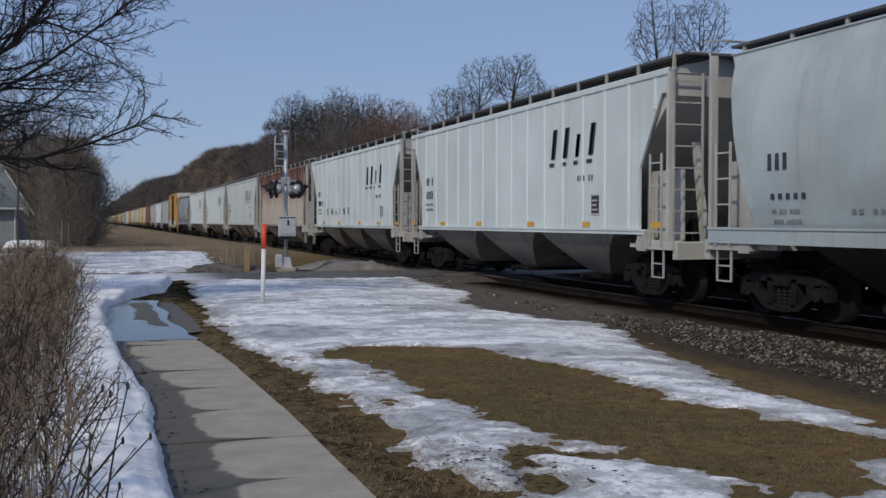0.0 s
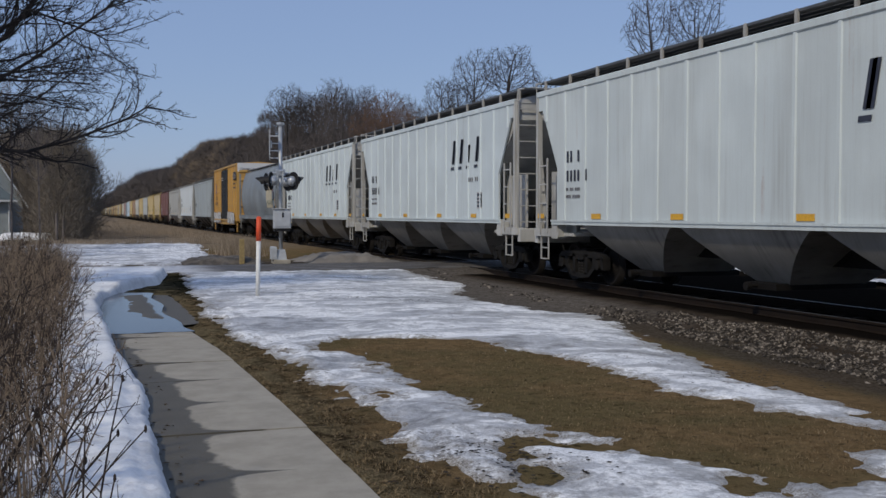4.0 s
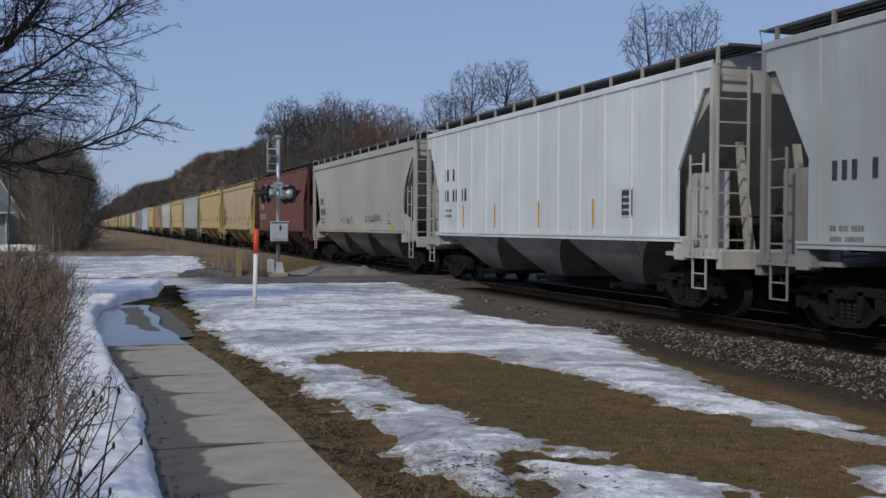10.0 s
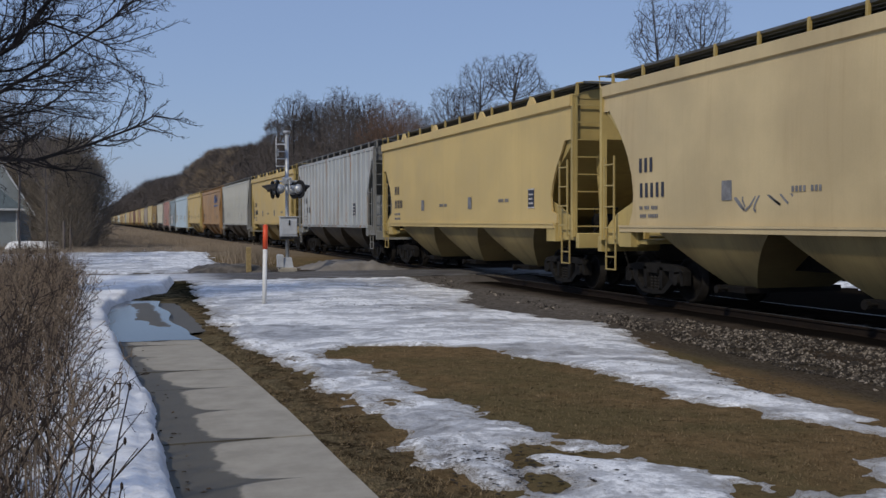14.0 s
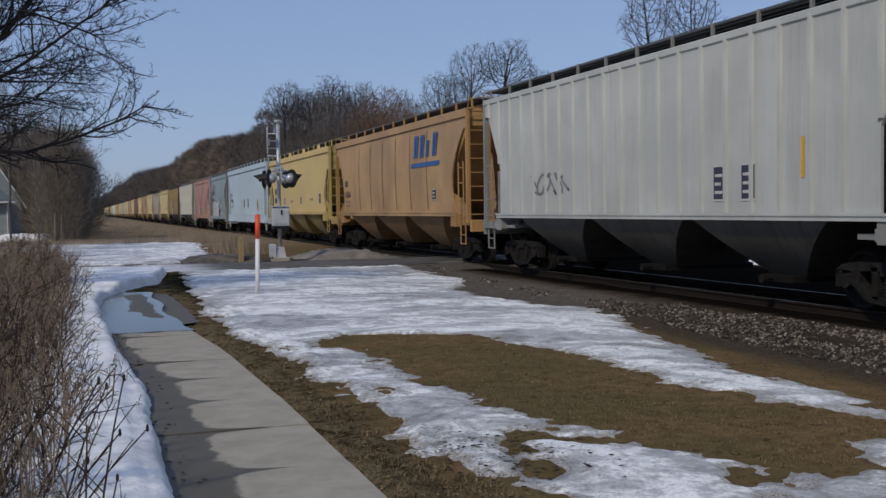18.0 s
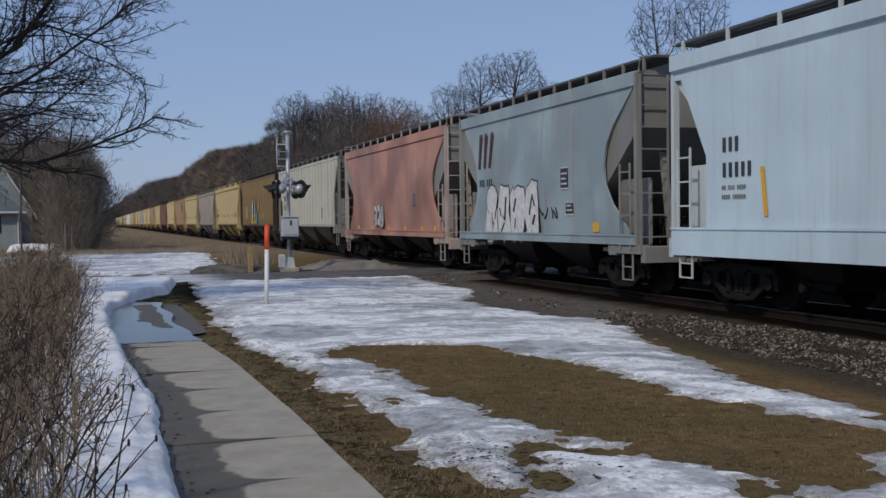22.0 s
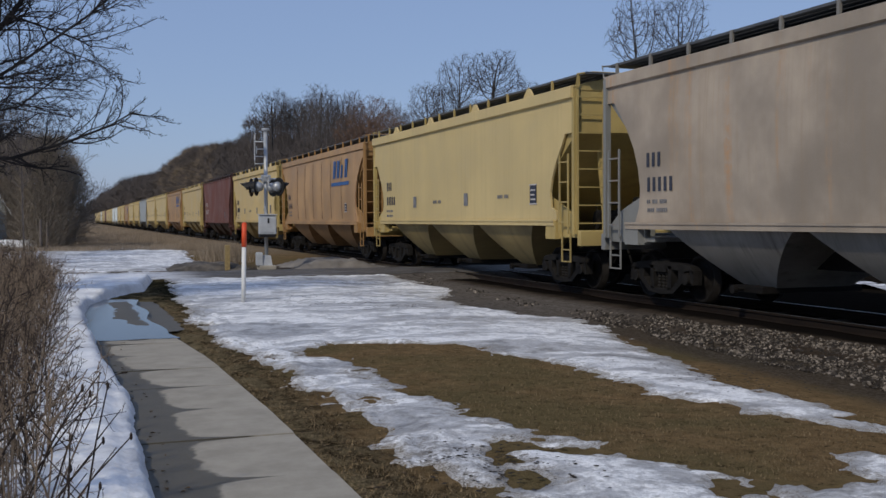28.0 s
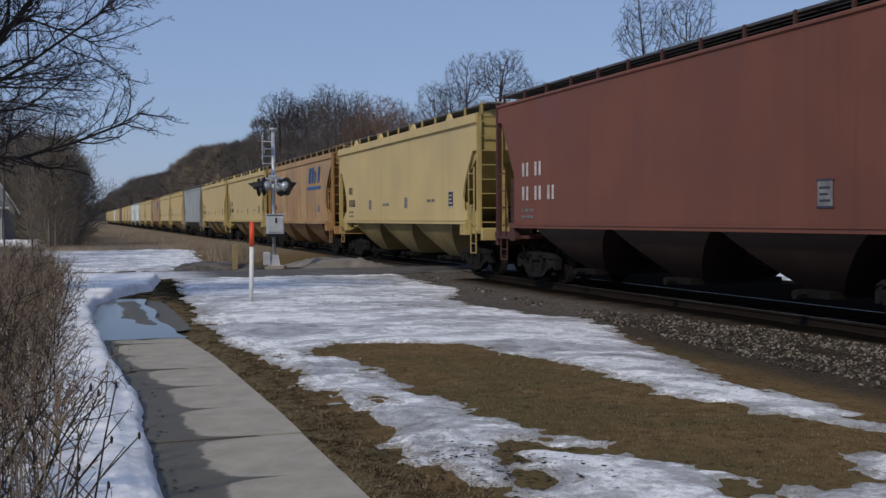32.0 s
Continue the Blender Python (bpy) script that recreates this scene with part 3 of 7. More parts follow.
def side_sheet_geo(spec):
    g, s, e = Geo(), spec["sill"], spec["eave"]
    us = sorted({a for a, _ in ENDS[spec["end"]]} | {i / 10 for i in range(11)})
    cols = 9
    outer, inner = [], []
    for u in us:
        z = s + u * (e - s)
        y, x = side_at(spec, z), out_at(spec, z)
        row = [-y + 2 * y * k / (cols - 1) for k in range(cols)]
        outer.append([(-x, k, z) for k in row])
        inner.append([(-x + 0.05, k, z) for k in row])
    g.sheet(outer).sheet(inner)
    n, m = len(us), cols
    for rows_a, rows_b in (([r[0] for r in outer], [r[0] for r in inner]), ([r[-1] for r in outer], [r[-1] for r in inner])):
        g.sheet([rows_a, rows_b])
    g.sheet([outer[0], inner[0]]).sheet([outer[-1], inner[-1]])
    return g


def post_geo(spec, z0):
    """One upright side post, its root at y = 0."""
    w, d, e = spec.get("rib_w", 0.055), spec.get("rib_d", 0.05), spec["eave"] - 0.02
    ring = lambda z: [(-BODY - d, -w * 0.6, z), (-BODY + 0.004, -w, z), (-BODY + 0.004, w, z), (-BODY - d, w * 0.6, z)]
    return Geo().hexa(ring(z0), ring(e))


def side_posts(spec, sheet_ob, paint):
    n, half = spec["ribs"], spec["L"] / 2 - END
    for i in range(n):
        y = -half + 2 * half * (i + 0.5) / n
        z0 = spec["sill"]
        while side_at(spec, z0) < abs(y) + 0.04 and z0 < spec["eave"]:
            z0 += 0.05
        if z0 < spec["eave"] - 0.3:
            part("side_post", shape(f"side_post|{spec['key'].rstrip('.0123456789')}{spec.get('rib_w', 0)}{z0:.2f}", lambda: post_geo(spec, z0)), paint, sheet_ob, "", pose(0, y, 0))


def tank_geo(spec):
    """Inner body: end slope sheets, ends of the top, and the roof."""
    g, L2 = Geo(), spec["L"] / 2
    s, e, c = spec["sill"], spec["eave"], spec["crown"]
    zt = s + 0.84 * (e - s) if spec["end"] in ("diag", "bigarc") else s + 0.665 * (e - s)
    rows = []
    top = out_at(spec, e)
    if spec.get("round"):
        levels = [(s - 0.05 + (e - s + 0.04) * k / 8, L2 - (1.75, 1.62, 1.5, 1.4, 1.3, 1.18, 1.02, 0.86, END)[k] - 0.02, out_at(spec, s + (e - s) * k / 8) - 0.06) for k in range(9)]
    else:
        levels = ((s - 0.05, L2 - 3.6, 1.42), (zt, L2 - END - 0.02, 1.47), (e - 0.01, L2 - END - 0.02, 1.47))
    for z, y, x in levels:
        rows.append([(-x, -y, z), (x, -y, z), (x, y, z), (-x, y, z), (-x, -y, z)])
    g.sheet(rows)
    y = L2 - END
    arch = []
    for k in range(9):
        u = -1 + k / 4
        arch.append((u * (top + 0.01), e + (c - e) * (1 - u * u)))
    g.sheet([[(x, -y, z) for x, z in arch], [(x, -y / 3, z) for x, z in arch], [(x, y / 3, z) for x, z in arch], [(x, y, z) for x, z in arch]])
    g.prism(arch + [(top, e - 0.06), (-top, e - 0.06)], y - 0.03, 0.03, "xz")
    g.prism(arch + [(top, e - 0.06), (-top, e - 0.06)], -y, 0.03, "xz")
    return g


def chord_geo(spec):
    y = spec["L"] / 2 - END
    e, d = spec["eave"], spec.get("chord", 0.12)
    p = 0.075 if spec.get("chord", 0) > 0.15 else 0.035
    g, w = Geo(), out_at(spec, e)
    g.prism([(-w - p, e + 0.02), (-w + 0.02, e + 0.05), (-w + 0.02, e - d), (-w - p, e - d + 0.04)], -y, 2 * y, "xz")
    return g


def sill_geo(spec):
    y = spec["L"] / 2 - END - (0.9 if spec.get("skirt", 0) < 0.2 else 0.0)
    s, d = spec["sill"], spec.get("skirt", 0.1)
    g = Geo()
    g.box(-BODY - 0.05, -BODY + 0.10, -y, y, s - d, s)
    g.box(-BODY - 0.07, -BODY - 0.05, -y, y, s - 0.03, s + 0.012)
    return g


def bay_geo(spec, w):
    """One hopper bay: sides that curve in and end slopes, down to an outlet."""
    s, z = spec["sill"] - 0.02, spec.get("low", 0.42)
    a, b = w / 2 - 0.02, min(0.42, w * 0.12)
    ring = []
    for i in range(9):
        u = i / 8
        x, k = 1.50 - 0.74 * u ** 1.45, u ** 0.95
        h, y = s + (z - s) * u, a + (b - a) * k
        ring.append([(-x, -y, h), (x, -y, h), (x, y, h), (-x, y, h)])
    g = Geo()
    g.add([p for r in ring for p in r], [(i * 4 + c, i * 4 + (c + 1) % 4, i * 4 + 4 + (c + 1) % 4, i * 4 + 4 + c) for i in range(8) for c in range(4)] + [(32, 33, 34, 35)])
    return g


def gate_geo():
    g = Geo()
    g.box(-1.02, 1.02, -0.40, 0.40, -0.09, 0.02)
    g.tube([(-1.18, 0.12, -0.04), (1.18, 0.12, -0.04)], 0.03, 6)
    g.lathe([(-0.05, 0.04), (-0.05, 0.075), (0.03, 0.075)], (-1.2, 0.12, -0.04), "x", 8)
    g.lathe([(-0.03, 0.075), (0.05, 0.075), (0.05, 0.04)], (1.2, 0.12, -0.04), "x", 8)
    return g


def hatch_geo(spec):
    y = spec["L"] / 2 - 1.6
    c = spec["crown"]
    g = Geo()
    g.bevelled(-0.42, 0.42, -y, y, c - 0.04, c + 0.16, 0.03)
    n = 9
    for i in range(n):
        k = -y + 2 * y * (i + 0.5) / n
        g.box(-0.48, 0.48, k - 0.03, k + 0.03, c - 0.02, c + 0.20)
    return g


def board_geo(spec):
    """Roof walkway: a long grating on each side, joined at the ends."""
    y = spec["L"] / 2 - END + 0.25
    z = spec["eave"] + spec.get("board", 0.28)
    w = out_at(spec, spec["eave"]) / BODY
    us = [k * w for k in (-1.38, -1.2, -1.16, -0.98, -0.94, -0.76, -0.72, -0.55, 0.55, 0.72, 0.76, 0.94, 0.98, 1.16, 1.2, 1.38)]
    vs = [-y, -y + 0.35]
    n = 13
    for i in range(1, n):
        k = -y + 0.35 + (2 * y - 0.7) * i / n
        vs += [k - 0.03, k + 0.03]
    vs += [y - 0.35, y]
    last = len(vs) - 2
    return Geo().lattice(us, vs, lambda i, j: j in (0, last) or (i != 7 and (i % 2 == 0 or j % 2 == 0)), lambda a, b, c: (a, b, z - 0.022 + c), 0.045)


FAR = [False]       # true for the cars that never come near


def bracket_places(spec, n=13):
    y = spec["L"] / 2 - END - 0.1
    return [-y + 2 * y * i / (n - 1) for i in range(n)]


def bracket_geo(spec):
    """One upright that carries the walkway along a side."""
    z, w = spec["eave"], out_at(spec, spec["eave"]) - BODY
    return Geo().bevelled(-1.41 - w, -1.36 - w, -0.03, 0.03, z - 0.02, z + spec.get("board", 0.28) + 0.03, 0.01)


def posts_geo(spec):
    g = Geo()
    for y in bracket_places(spec):
        w = out_at(spec, spec["eave"]) - BODY
        g.box(-1.41 - w, -1.36 - w, y - 0.03, y + 0.03, spec["eave"] - 0.02, spec["eave"] + spec.get("board", 0.28) + 0.03)
    return g


def tooth_geo(spec):
    z = spec["eave"]
    return Geo().prism([(-0.32, z), (0.32, z), (0.06, z + 0.24), (-0.06, z + 0.24)], -1.5, 0.06)


def platform_geo(spec):
    """Floor of the end platform with its end sill (near end, y negative)."""
    g = Geo()
    L2, s = spec["L"] / 2, spec["sill"]
    g.box(-1.42, 1.42, -L2 + 0.5, -L2 + 2.4, s - 0.36, s - 0.28)
    return g


def end_sill_geo(spec):
    L2, s = spec["L"] / 2, spec["sill"]
    return Geo().bevelled(-1.5, 1.5, -L2 + 0.45, -L2 + 0.62, s - 0.55, s - 0.22, 0.02)


def strut_geo(spec):
    """Slanting strut that holds up the end of the body."""
    L2, s = spec["L"] / 2, spec["sill"]
    return Geo().hexa([(-0.05, -L2 + 0.8, s - 0.3), (0.05, -L2 + 0.8, s - 0.3), (0.05, -L2 + 1.0, s - 0.3), (-0.05, -L2 + 1.0, s - 0.3)],
                      [(-0.05, -L2 + 1.2, s + 1.7), (0.05, -L2 + 1.2, s + 1.7), (0.05, -L2 + 1.32, s + 1.7), (-0.05, -L2 + 1.32, s + 1.7)])


def shield_geo(spec):
    """Lower side plate and block over the bolster (near end, near side)."""
    L2, s = spec["L"] / 2, spec["sill"]
    g = Geo()
    if spec["end"] in ("arc", "bigarc"):
        g.prism([(-L2 + 0.75, s - 0.38), (-L2 + 0.75, s - 0.05), (-L2 + 1.2, s + 0.25), (-L2 + 2.1, s + 0.55), (-L2 + 2.1, s - 0.38)], -1.45, 0.05)
        g.box(-BODY - 0.03, -BODY + 0.25, -L2 + 1.55, -L2 + 2.05, s - 0.42, s - 0.02)
    else:
        g.box(-1.2, -1.16, -L2 + 0.75, -L2 + 2.1, s - 0.35, s + 1.15)
        g.box(-BODY - 0.01, -BODY + 0.2, -L2 + 0.55, -L2 + 1.9, s - 0.38, s - 0.20)
        g.box(-BODY - 0.02, -BODY + 0.22, -L2 + 1.55, -L2 + 1.85, s - 0.42, s - 0.02)
    return g


def corner_geo(spec):
    """Corner post and hand rail (near end, near side)."""
    L2, s, e = spec["L"] / 2, spec["sill"], spec["eave"]
    g = Geo()
    g.box(-BODY - 0.02, -BODY + 0.10, -L2 + 0.66, -L2 + 0.76, s - 0.3, e - 0.02)
    g.tube([(-BODY + 0.02, -L2 + 0.62, e), (-BODY + 0.02, -L2 + 0.55, e + 0.26), (-1.2, -L2 + 0.5, e + 0.3), (1.2, -L2 + 0.5, e + 0.3)], 0.022, 5)
    return g


def brake_geo(spec):
    """Air tank, cylinder and pipes on the end platform."""
    L2, s = spec["L"] / 2, spec["sill"]
    g = Geo()
    g.lathe([(-0.55, 0.05), (-0.5, 0.2), (0.45, 0.2), (0.5, 0.05)], (-0.2, -L2 + 1.25, s + 0.02), "x", 12)
    g.lathe([(-0.3, 0.05), (-0.28, 0.13), (0.25, 0.13), (0.3, 0.05)], (0.7, -L2 + 1.5, s + 0.4), "x", 10)
    g.tube([(-0.9, -L2 + 0.9, s - 0.2), (-0.9, -L2 + 0.9, s + 0.35), (-0.2, -L2 + 1.1, s + 0.35), (-0.2, -L2 + 1.25, s + 0.2)], 0.02, 5)
    return g


FLIP_X = Matrix.Diagonal((-1, 1, 1, 1))
HALF_TURN = pose(0, 0, 0, 0, 0, 180)


def near_side(name, me, material, car, label, y, z, spec, out=0.012):
    """Lettering and marks laid on the side that faces the path: words run from the far end to the near one."""
    x = -out_at(spec, z) - out
    ob = part(name, me, material, car, label, Matrix.Translation((x, y, z)) @ pose(0, 0, 0, 90, 0, -90))
    return tagged(ob, kind="stuff" if "print" in name or "mark" in name else "")


def bars_geo(chars, h, gap=0.16, slant=0.0, fill=0.62):
    """A line of writing that cannot be read: one bar a character."""
    g = Geo()
    w = h * fill
    x = 0.0
    for ch in chars:
        if ch != " ":
            g.hexa([(x, 0, 0), (x + w, 0, 0), (x + w + slant, h, 0), (x + slant, h, 0)], [(x, 0, 0.004), (x + w, 0, 0.004), (x + w + slant, h, 0.004), (x + slant, h, 0.004)])
        x += w + h * gap
    return g


def stencil_geo(chars, h, stroke=0.36, fill=0.6):
    """Marks as plain upright bars, one a character."""
    g, w, x = Geo(), h * fill, 0.0
    for ch in chars:
        if ch != " ":
            k = h * (0.17 if ch == "|" else stroke)
            g.box(x + w / 2 - k / 2, x + w / 2 + k / 2, 0, h, 0, 0.004)
        x += w + h * 0.13
    return g


def scrawl_geo(seed, w, h, strokes, r=0.035):
    """Loops of spray paint."""
    rnd = random.Random(seed)
    g = Geo()
    for i in range(strokes):
        x0 = w * i / strokes
        pts = []
        a, b, c = rnd.uniform(0, 6), rnd.uniform(2.2, 4.2), rnd.uniform(0.5, 1.0)
        for k in range(9):
            u = k / 8
            pts.append((x0 + w / strokes * (0.5 + 0.6 * math.sin(a + b * u * 1.7)), h * (0.5 + 0.5 * c * math.sin(a * 2 + b * u * 1.4)), 0))
        for p, q in zip(pts, pts[1:]):
            d = Vector(q) - Vector(p)
            n = Vector((-d.y, d.x, 0)).normalized() * r
            z = 0.002 + i * 0.0004
            g.add([(p[0] - n.x, p[1] - n.y, z), (p[0] + n.x, p[1] + n.y, z), (q[0] + n.x, q[1] + n.y, z), (q[0] - n.x, q[1] - n.y, z)], [(0, 1, 2, 3)])
    return g


def hopper(name, spec, paint, label, detail=None):
    """A covered hopper car; paint is (sides, ends and frame, bays)."""
    car = thing(name, pose(TRACK_X, 0, 0), label, "railcar", "cars of the freight train")
    K = spec["key"]
    side, frame_m, bay_m = paint
    L2 = spec["L"] / 2
    sh = lambda n, fn, smooth=False: shape(f"{n}|{K}", lambda: fn(spec), smooth)
    part("tank", sh("tank", tank_geo), spec.get("tank_m") or frame_m, car)
    for flip in (None, HALF_TURN):
        ss = part("side_sheet", sh("side_sheet", side_sheet_geo, bool(spec.get("belly") or spec.get("round"))), side, car, "", flip)
        if spec.get("ribs"):
            side_posts(spec, ss, spec.get("rib_m") or side)
        part("top_chord", sh("top_chord", chord_geo), side, car, "", flip)
        part("side_sill", sh("side_sill", sill_geo), spec.get("sill_m") or side, car, "", flip)
        if FAR[0]:
            tagged(part("walkway_brackets", sh("walkway_brackets", posts_geo), frame_m, car, "", flip), kind="stuff")
        else:
            for y in bracket_places(spec):
                part("walkway_bracket", sh("walkway_bracket", bracket_geo), frame_m, car, "", (flip or Matrix()) @ pose(0, y, 0))
        if spec.get("teeth"):
            for y in (-L2 + 3.2, -L2 + 6.7, L2 - 6.7, L2 - 3.2):
                part("hatch_bracket", sh("hatch_bracket", tooth_geo), side, car, "", (flip or Matrix()) @ pose(0, y, 0))
        part("end_platform", sh("end_platform", platform_geo), frame_m, car, "", flip)
        part("end_sill", sh("end_sill", end_sill_geo), frame_m, car, "", flip)
        for x in (-0.62, 0.62):
            part("strut", sh("strut", strut_geo), frame_m, car, "", (flip or Matrix()) @ pose(x, 0, 0))
        part("air_brake_gear", sh("air_brake_gear", brake_geo), M["truck"], car, "", flip)
        part("coupler", shape("coupler", coupler_geo), M["grime_steel"], car, "rusty steel coupler with air hose", (flip or Matrix()) @ pose(0, -L2 + 0.02, 0, 0, 0, 180) @ pose(0, 0, 0))
        part("end_ladder", shape("end_ladder|%s" % K, lambda: ladder_geo(0.62, spec["sill"] - 0.3, spec["eave"] - 0.05, 8)), frame_m, car, "", (flip or Matrix()) @ pose(-1.18, -L2 + 0.63, 0))
        for mx in (None, FLIP_X):
            b = (flip or Matrix())
            if mx is None:
                part("end_side_plate", sh("end_side_plate", shield_geo), frame_m, car, "", b)
                part("corner_post", sh("corner_post", corner_geo), frame_m, car, "", b)
                part("side_ladder", shape("side_ladder|%s" % K, lambda: ladder_geo(0.42, spec["sill"] - 0.3, spec["sill"] + 1.45, 4)), frame_m, car, "", b @ pose(-BODY - 0.03, -L2 + 1.12, 0, 0, 0, 90))
                part("step", shape("step", step_geo), frame_m, car, "", b @ pose(-BODY + 0.02, -L2 + 1.1, spec["sill"] - 1.42))
            else:
                part("end_side_plate", shape(f"end_side_plate_b|{K}", lambda: flipped(shield_geo(spec))), frame_m, car, "", b)
                part("corner_post", shape(f"corner_post_b|{K}", lambda: flipped(corner_geo(spec))), frame_m, car, "", b)
                part("side_ladder", SHAPES["side_ladder|%s" % K], frame_m, car, "", b @ pose(BODY + 0.03, -L2 + 1.12, 0, 0, 0, 90))
                part("step", SHAPES["step"], frame_m, car, "", b @ pose(BODY - 0.02, -L2 + 1.1, spec["sill"] - 1.42))
        truck(car, (-1 if flip is None else 1) * (L2 - 2.1))
    part("hatch_covers", sh("hatch_covers", hatch_geo), M["grating"], car)
    part("roof_walkway", sh("roof_walkway", board_geo), M["grating"], car, "dark steel grating walkway")
    n = spec.get("bays", 3)
    span = (spec["L"] - 5.6)
    for i in range(n):
        y = -span / 2 + span * (i + 0.5) / n
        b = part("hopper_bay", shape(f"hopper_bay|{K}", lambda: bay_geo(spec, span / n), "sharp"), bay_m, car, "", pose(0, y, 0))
        part("outlet_gate", shape("outlet_gate", gate_geo), M["grime_steel"], b, "", pose(0, 0, spec.get("low", 0.42)))
    part("centre_sill", shape(f"centre_sill|{K}", lambda: Geo().box(-0.3, 0.3, -L2 + 1, L2 - 1, 0.74, 1.12)), M["grime_steel"], car)
    if detail:
        detail(car, spec)
    return car


def flipped(g):
    h = Geo()
    h.v = [(-x, y, z) for x, y, z in g.v]
    h.f = [tuple(reversed(f)) for f in g.f]
    return h


# marks that the cars carry on the side
def marks(car, spec, mat, size=0.36, z=2.62, y=None, lines=("BBB", "BBBBB"), small=True):
    L2, size = spec["L"] / 2, size * 0.82
    y = L2 - 2.25 if y is None else y
    k = "|".join(lines) + str(size)
    for i, s in enumerate(lines):
        near_side("reporting_mark", shape(f"reporting_mark|{k}{i}", lambda: stencil_geo(s, size)), mat, car, "plain dark bars in place of a number", y - 0.05, z - i * size * 1.75, spec)
    if small:
        for i in range(2):
            near_side("small_print", shape(f"small_print{i}", lambda: bars_geo("BBBB BBBBBB" if i else "BB BBB BBBB", 0.07, 0.3)), M["letter_faint"], car, "", y - 0.05, z - size * 2.6 - i * 0.16, spec)


def data_panel(car, spec, y, z, mat=None, w=0.42, h=0.5):
    """A stencilled panel with pale lines of small print in it."""
    ob = near_side("data_panel", shape(f"data_panel|{w}{h}", lambda: Geo().box(0, w, 0, h, 0, 0.004)), mat or M["letter_dark"], car, "small stencilled panel", y, z, spec)
    def lines():
        g = Geo()
        for k in range(3):
            g.box(w * 0.12, w * (0.86 - 0.14 * (k % 2)), h * (0.17 + 0.26 * k), h * (0.26 + 0.26 * k), 0.004, 0.007)
        return g.box(-0.03, w + 0.03, -0.03, 0.0, 0, 0.005).box(-0.03, w + 0.03, h, h + 0.03, 0, 0.005)
    tagged(part("panel_print", shape(f"panel_print|{w}{h}", lines), M["letter_white"] if mat is None else M["letter_dark"], ob), kind="stuff")


def reflectors(car, spec, ys, z, w=0.34, h=0.16):
    for y in ys:
        near_side("reflector", shape(f"reflector|{w}{h}", lambda: Geo().box(0, w, 0, h, 0, 0.004)), M["reflector"], car, "yellow reflective strip", y, z, spec, 0.014)


def name_blocks(car, spec, y, z, h, mat, wide=0.55, underline=True):
    """A railway's lettering as four slanted blocks over short bars."""
    for i in range(4):
        k = 0.72 if i == 2 else 1.0
        def make(k=k, i=i):
            g = Geo()
            w, hh, st = wide * k, h * k, h * 0.2
            q = lambda x0, x1, y0, y1: g.hexa([(x0 + y0 * 0.2, y0, 0), (x1 + y0 * 0.2, y0, 0), (x1 + y1 * 0.2, y1, 0), (x0 + y1 * 0.2, y1, 0)], [(x0 + y0 * 0.2, y0, 0.004), (x1 + y0 * 0.2, y0, 0.004), (x1 + y1 * 0.2, y1, 0.004), (x0 + y1 * 0.2, y1, 0.004)])
            q(0, st * 1.15, 0, hh)
            q(w - st * 1.15, w, 0, hh)
            if underline:
                q(-0.06, w - 0.02, -st * 1.25, -st * 0.65)
            return g
        near_side("name_block", shape(f"name_block|{h}{wide}{i}{underline}", make), mat, car, "slanted block of the railway's lettering", y - i * (h * 0.95 if underline else wide + h * 0.33), z, spec, 0.016)

# ---- the cars, from the one nearest at the start ----
def style(key, **kw):
    s = dict(key=key, L=17.2, sill=1.45, eave=4.45, crown=4.70, end="diag", ribs=0, chord=0.12, skirt=0.1, bays=3)
    s.update(kw)
    return s


COUPLINGS = [16.4, 34.3, 51.3, 68.3, 85.8, 102.7, 120.1, 137.4, 153.15, 170.7, 187.8, 205.1, 222.3, 239.2, 256.8, 273.7, 290.9, 308.2, 325.8, 342.8, 361.6, 373.5, 388.4, 405.6, 422.4, 439.9, 457.0, 474.1, 491.3, 508.3, 525.3, 542.6]
while len(COUPLINGS) < 56:
    COUPLINGS.append(COUPLINGS[-1] + 17.2)

P_WHITE = [car_paint(f"white_car_paint_{i}", c, g, r, 0.08, i * 3.1) for i, (c, g, r) in enumerate([((0.61, 0.675, 0.685), 0.26, 0.04), ((0.62, 0.685, 0.69), 0.24, 0.03), ((0.585, 0.64, 0.64), 0.34, 0.08)])]
P_WFRAME = car_paint("white_frame_grimy", (0.47, 0.465, 0.44), 0.6, 0.15, 0.2, 2.0)
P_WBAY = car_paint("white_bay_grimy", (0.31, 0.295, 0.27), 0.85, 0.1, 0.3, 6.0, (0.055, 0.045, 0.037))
# near-black bay paint: the shade below the sides put into the colour, under grime
P_DBAY = car_paint("dark_bay_shaded_grimy", (0.030, 0.028, 0.026), 0.7, 0.0, 0.2, 2.5, (0.018, 0.016, 0.015))
P_YEL = [car_paint(f"yellow_car_paint_{i}", c, g, 0.0, 0.08, 10 + i * 2.3, (0.25, 0.17, 0.08)) for i, (c, g) in enumerate([((0.60, 0.45, 0.195), 0.17), ((0.60, 0.47, 0.225), 0.20), ((0.62, 0.475, 0.225), 0.15), ((0.58, 0.445, 0.21), 0.24)])]
P_YFRAME = car_paint("yellow_frame_grimy", (0.48, 0.365, 0.14), 0.5, 0.1, 0.2, 5.0, (0.17, 0.11, 0.06))
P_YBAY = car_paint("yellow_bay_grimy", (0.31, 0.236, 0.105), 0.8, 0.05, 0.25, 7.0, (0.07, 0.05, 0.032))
P_TAN = car_paint("tan_car_paint", (0.57, 0.455, 0.26), 0.26, 0.0, 0.12, 3.3, (0.33, 0.21, 0.11))
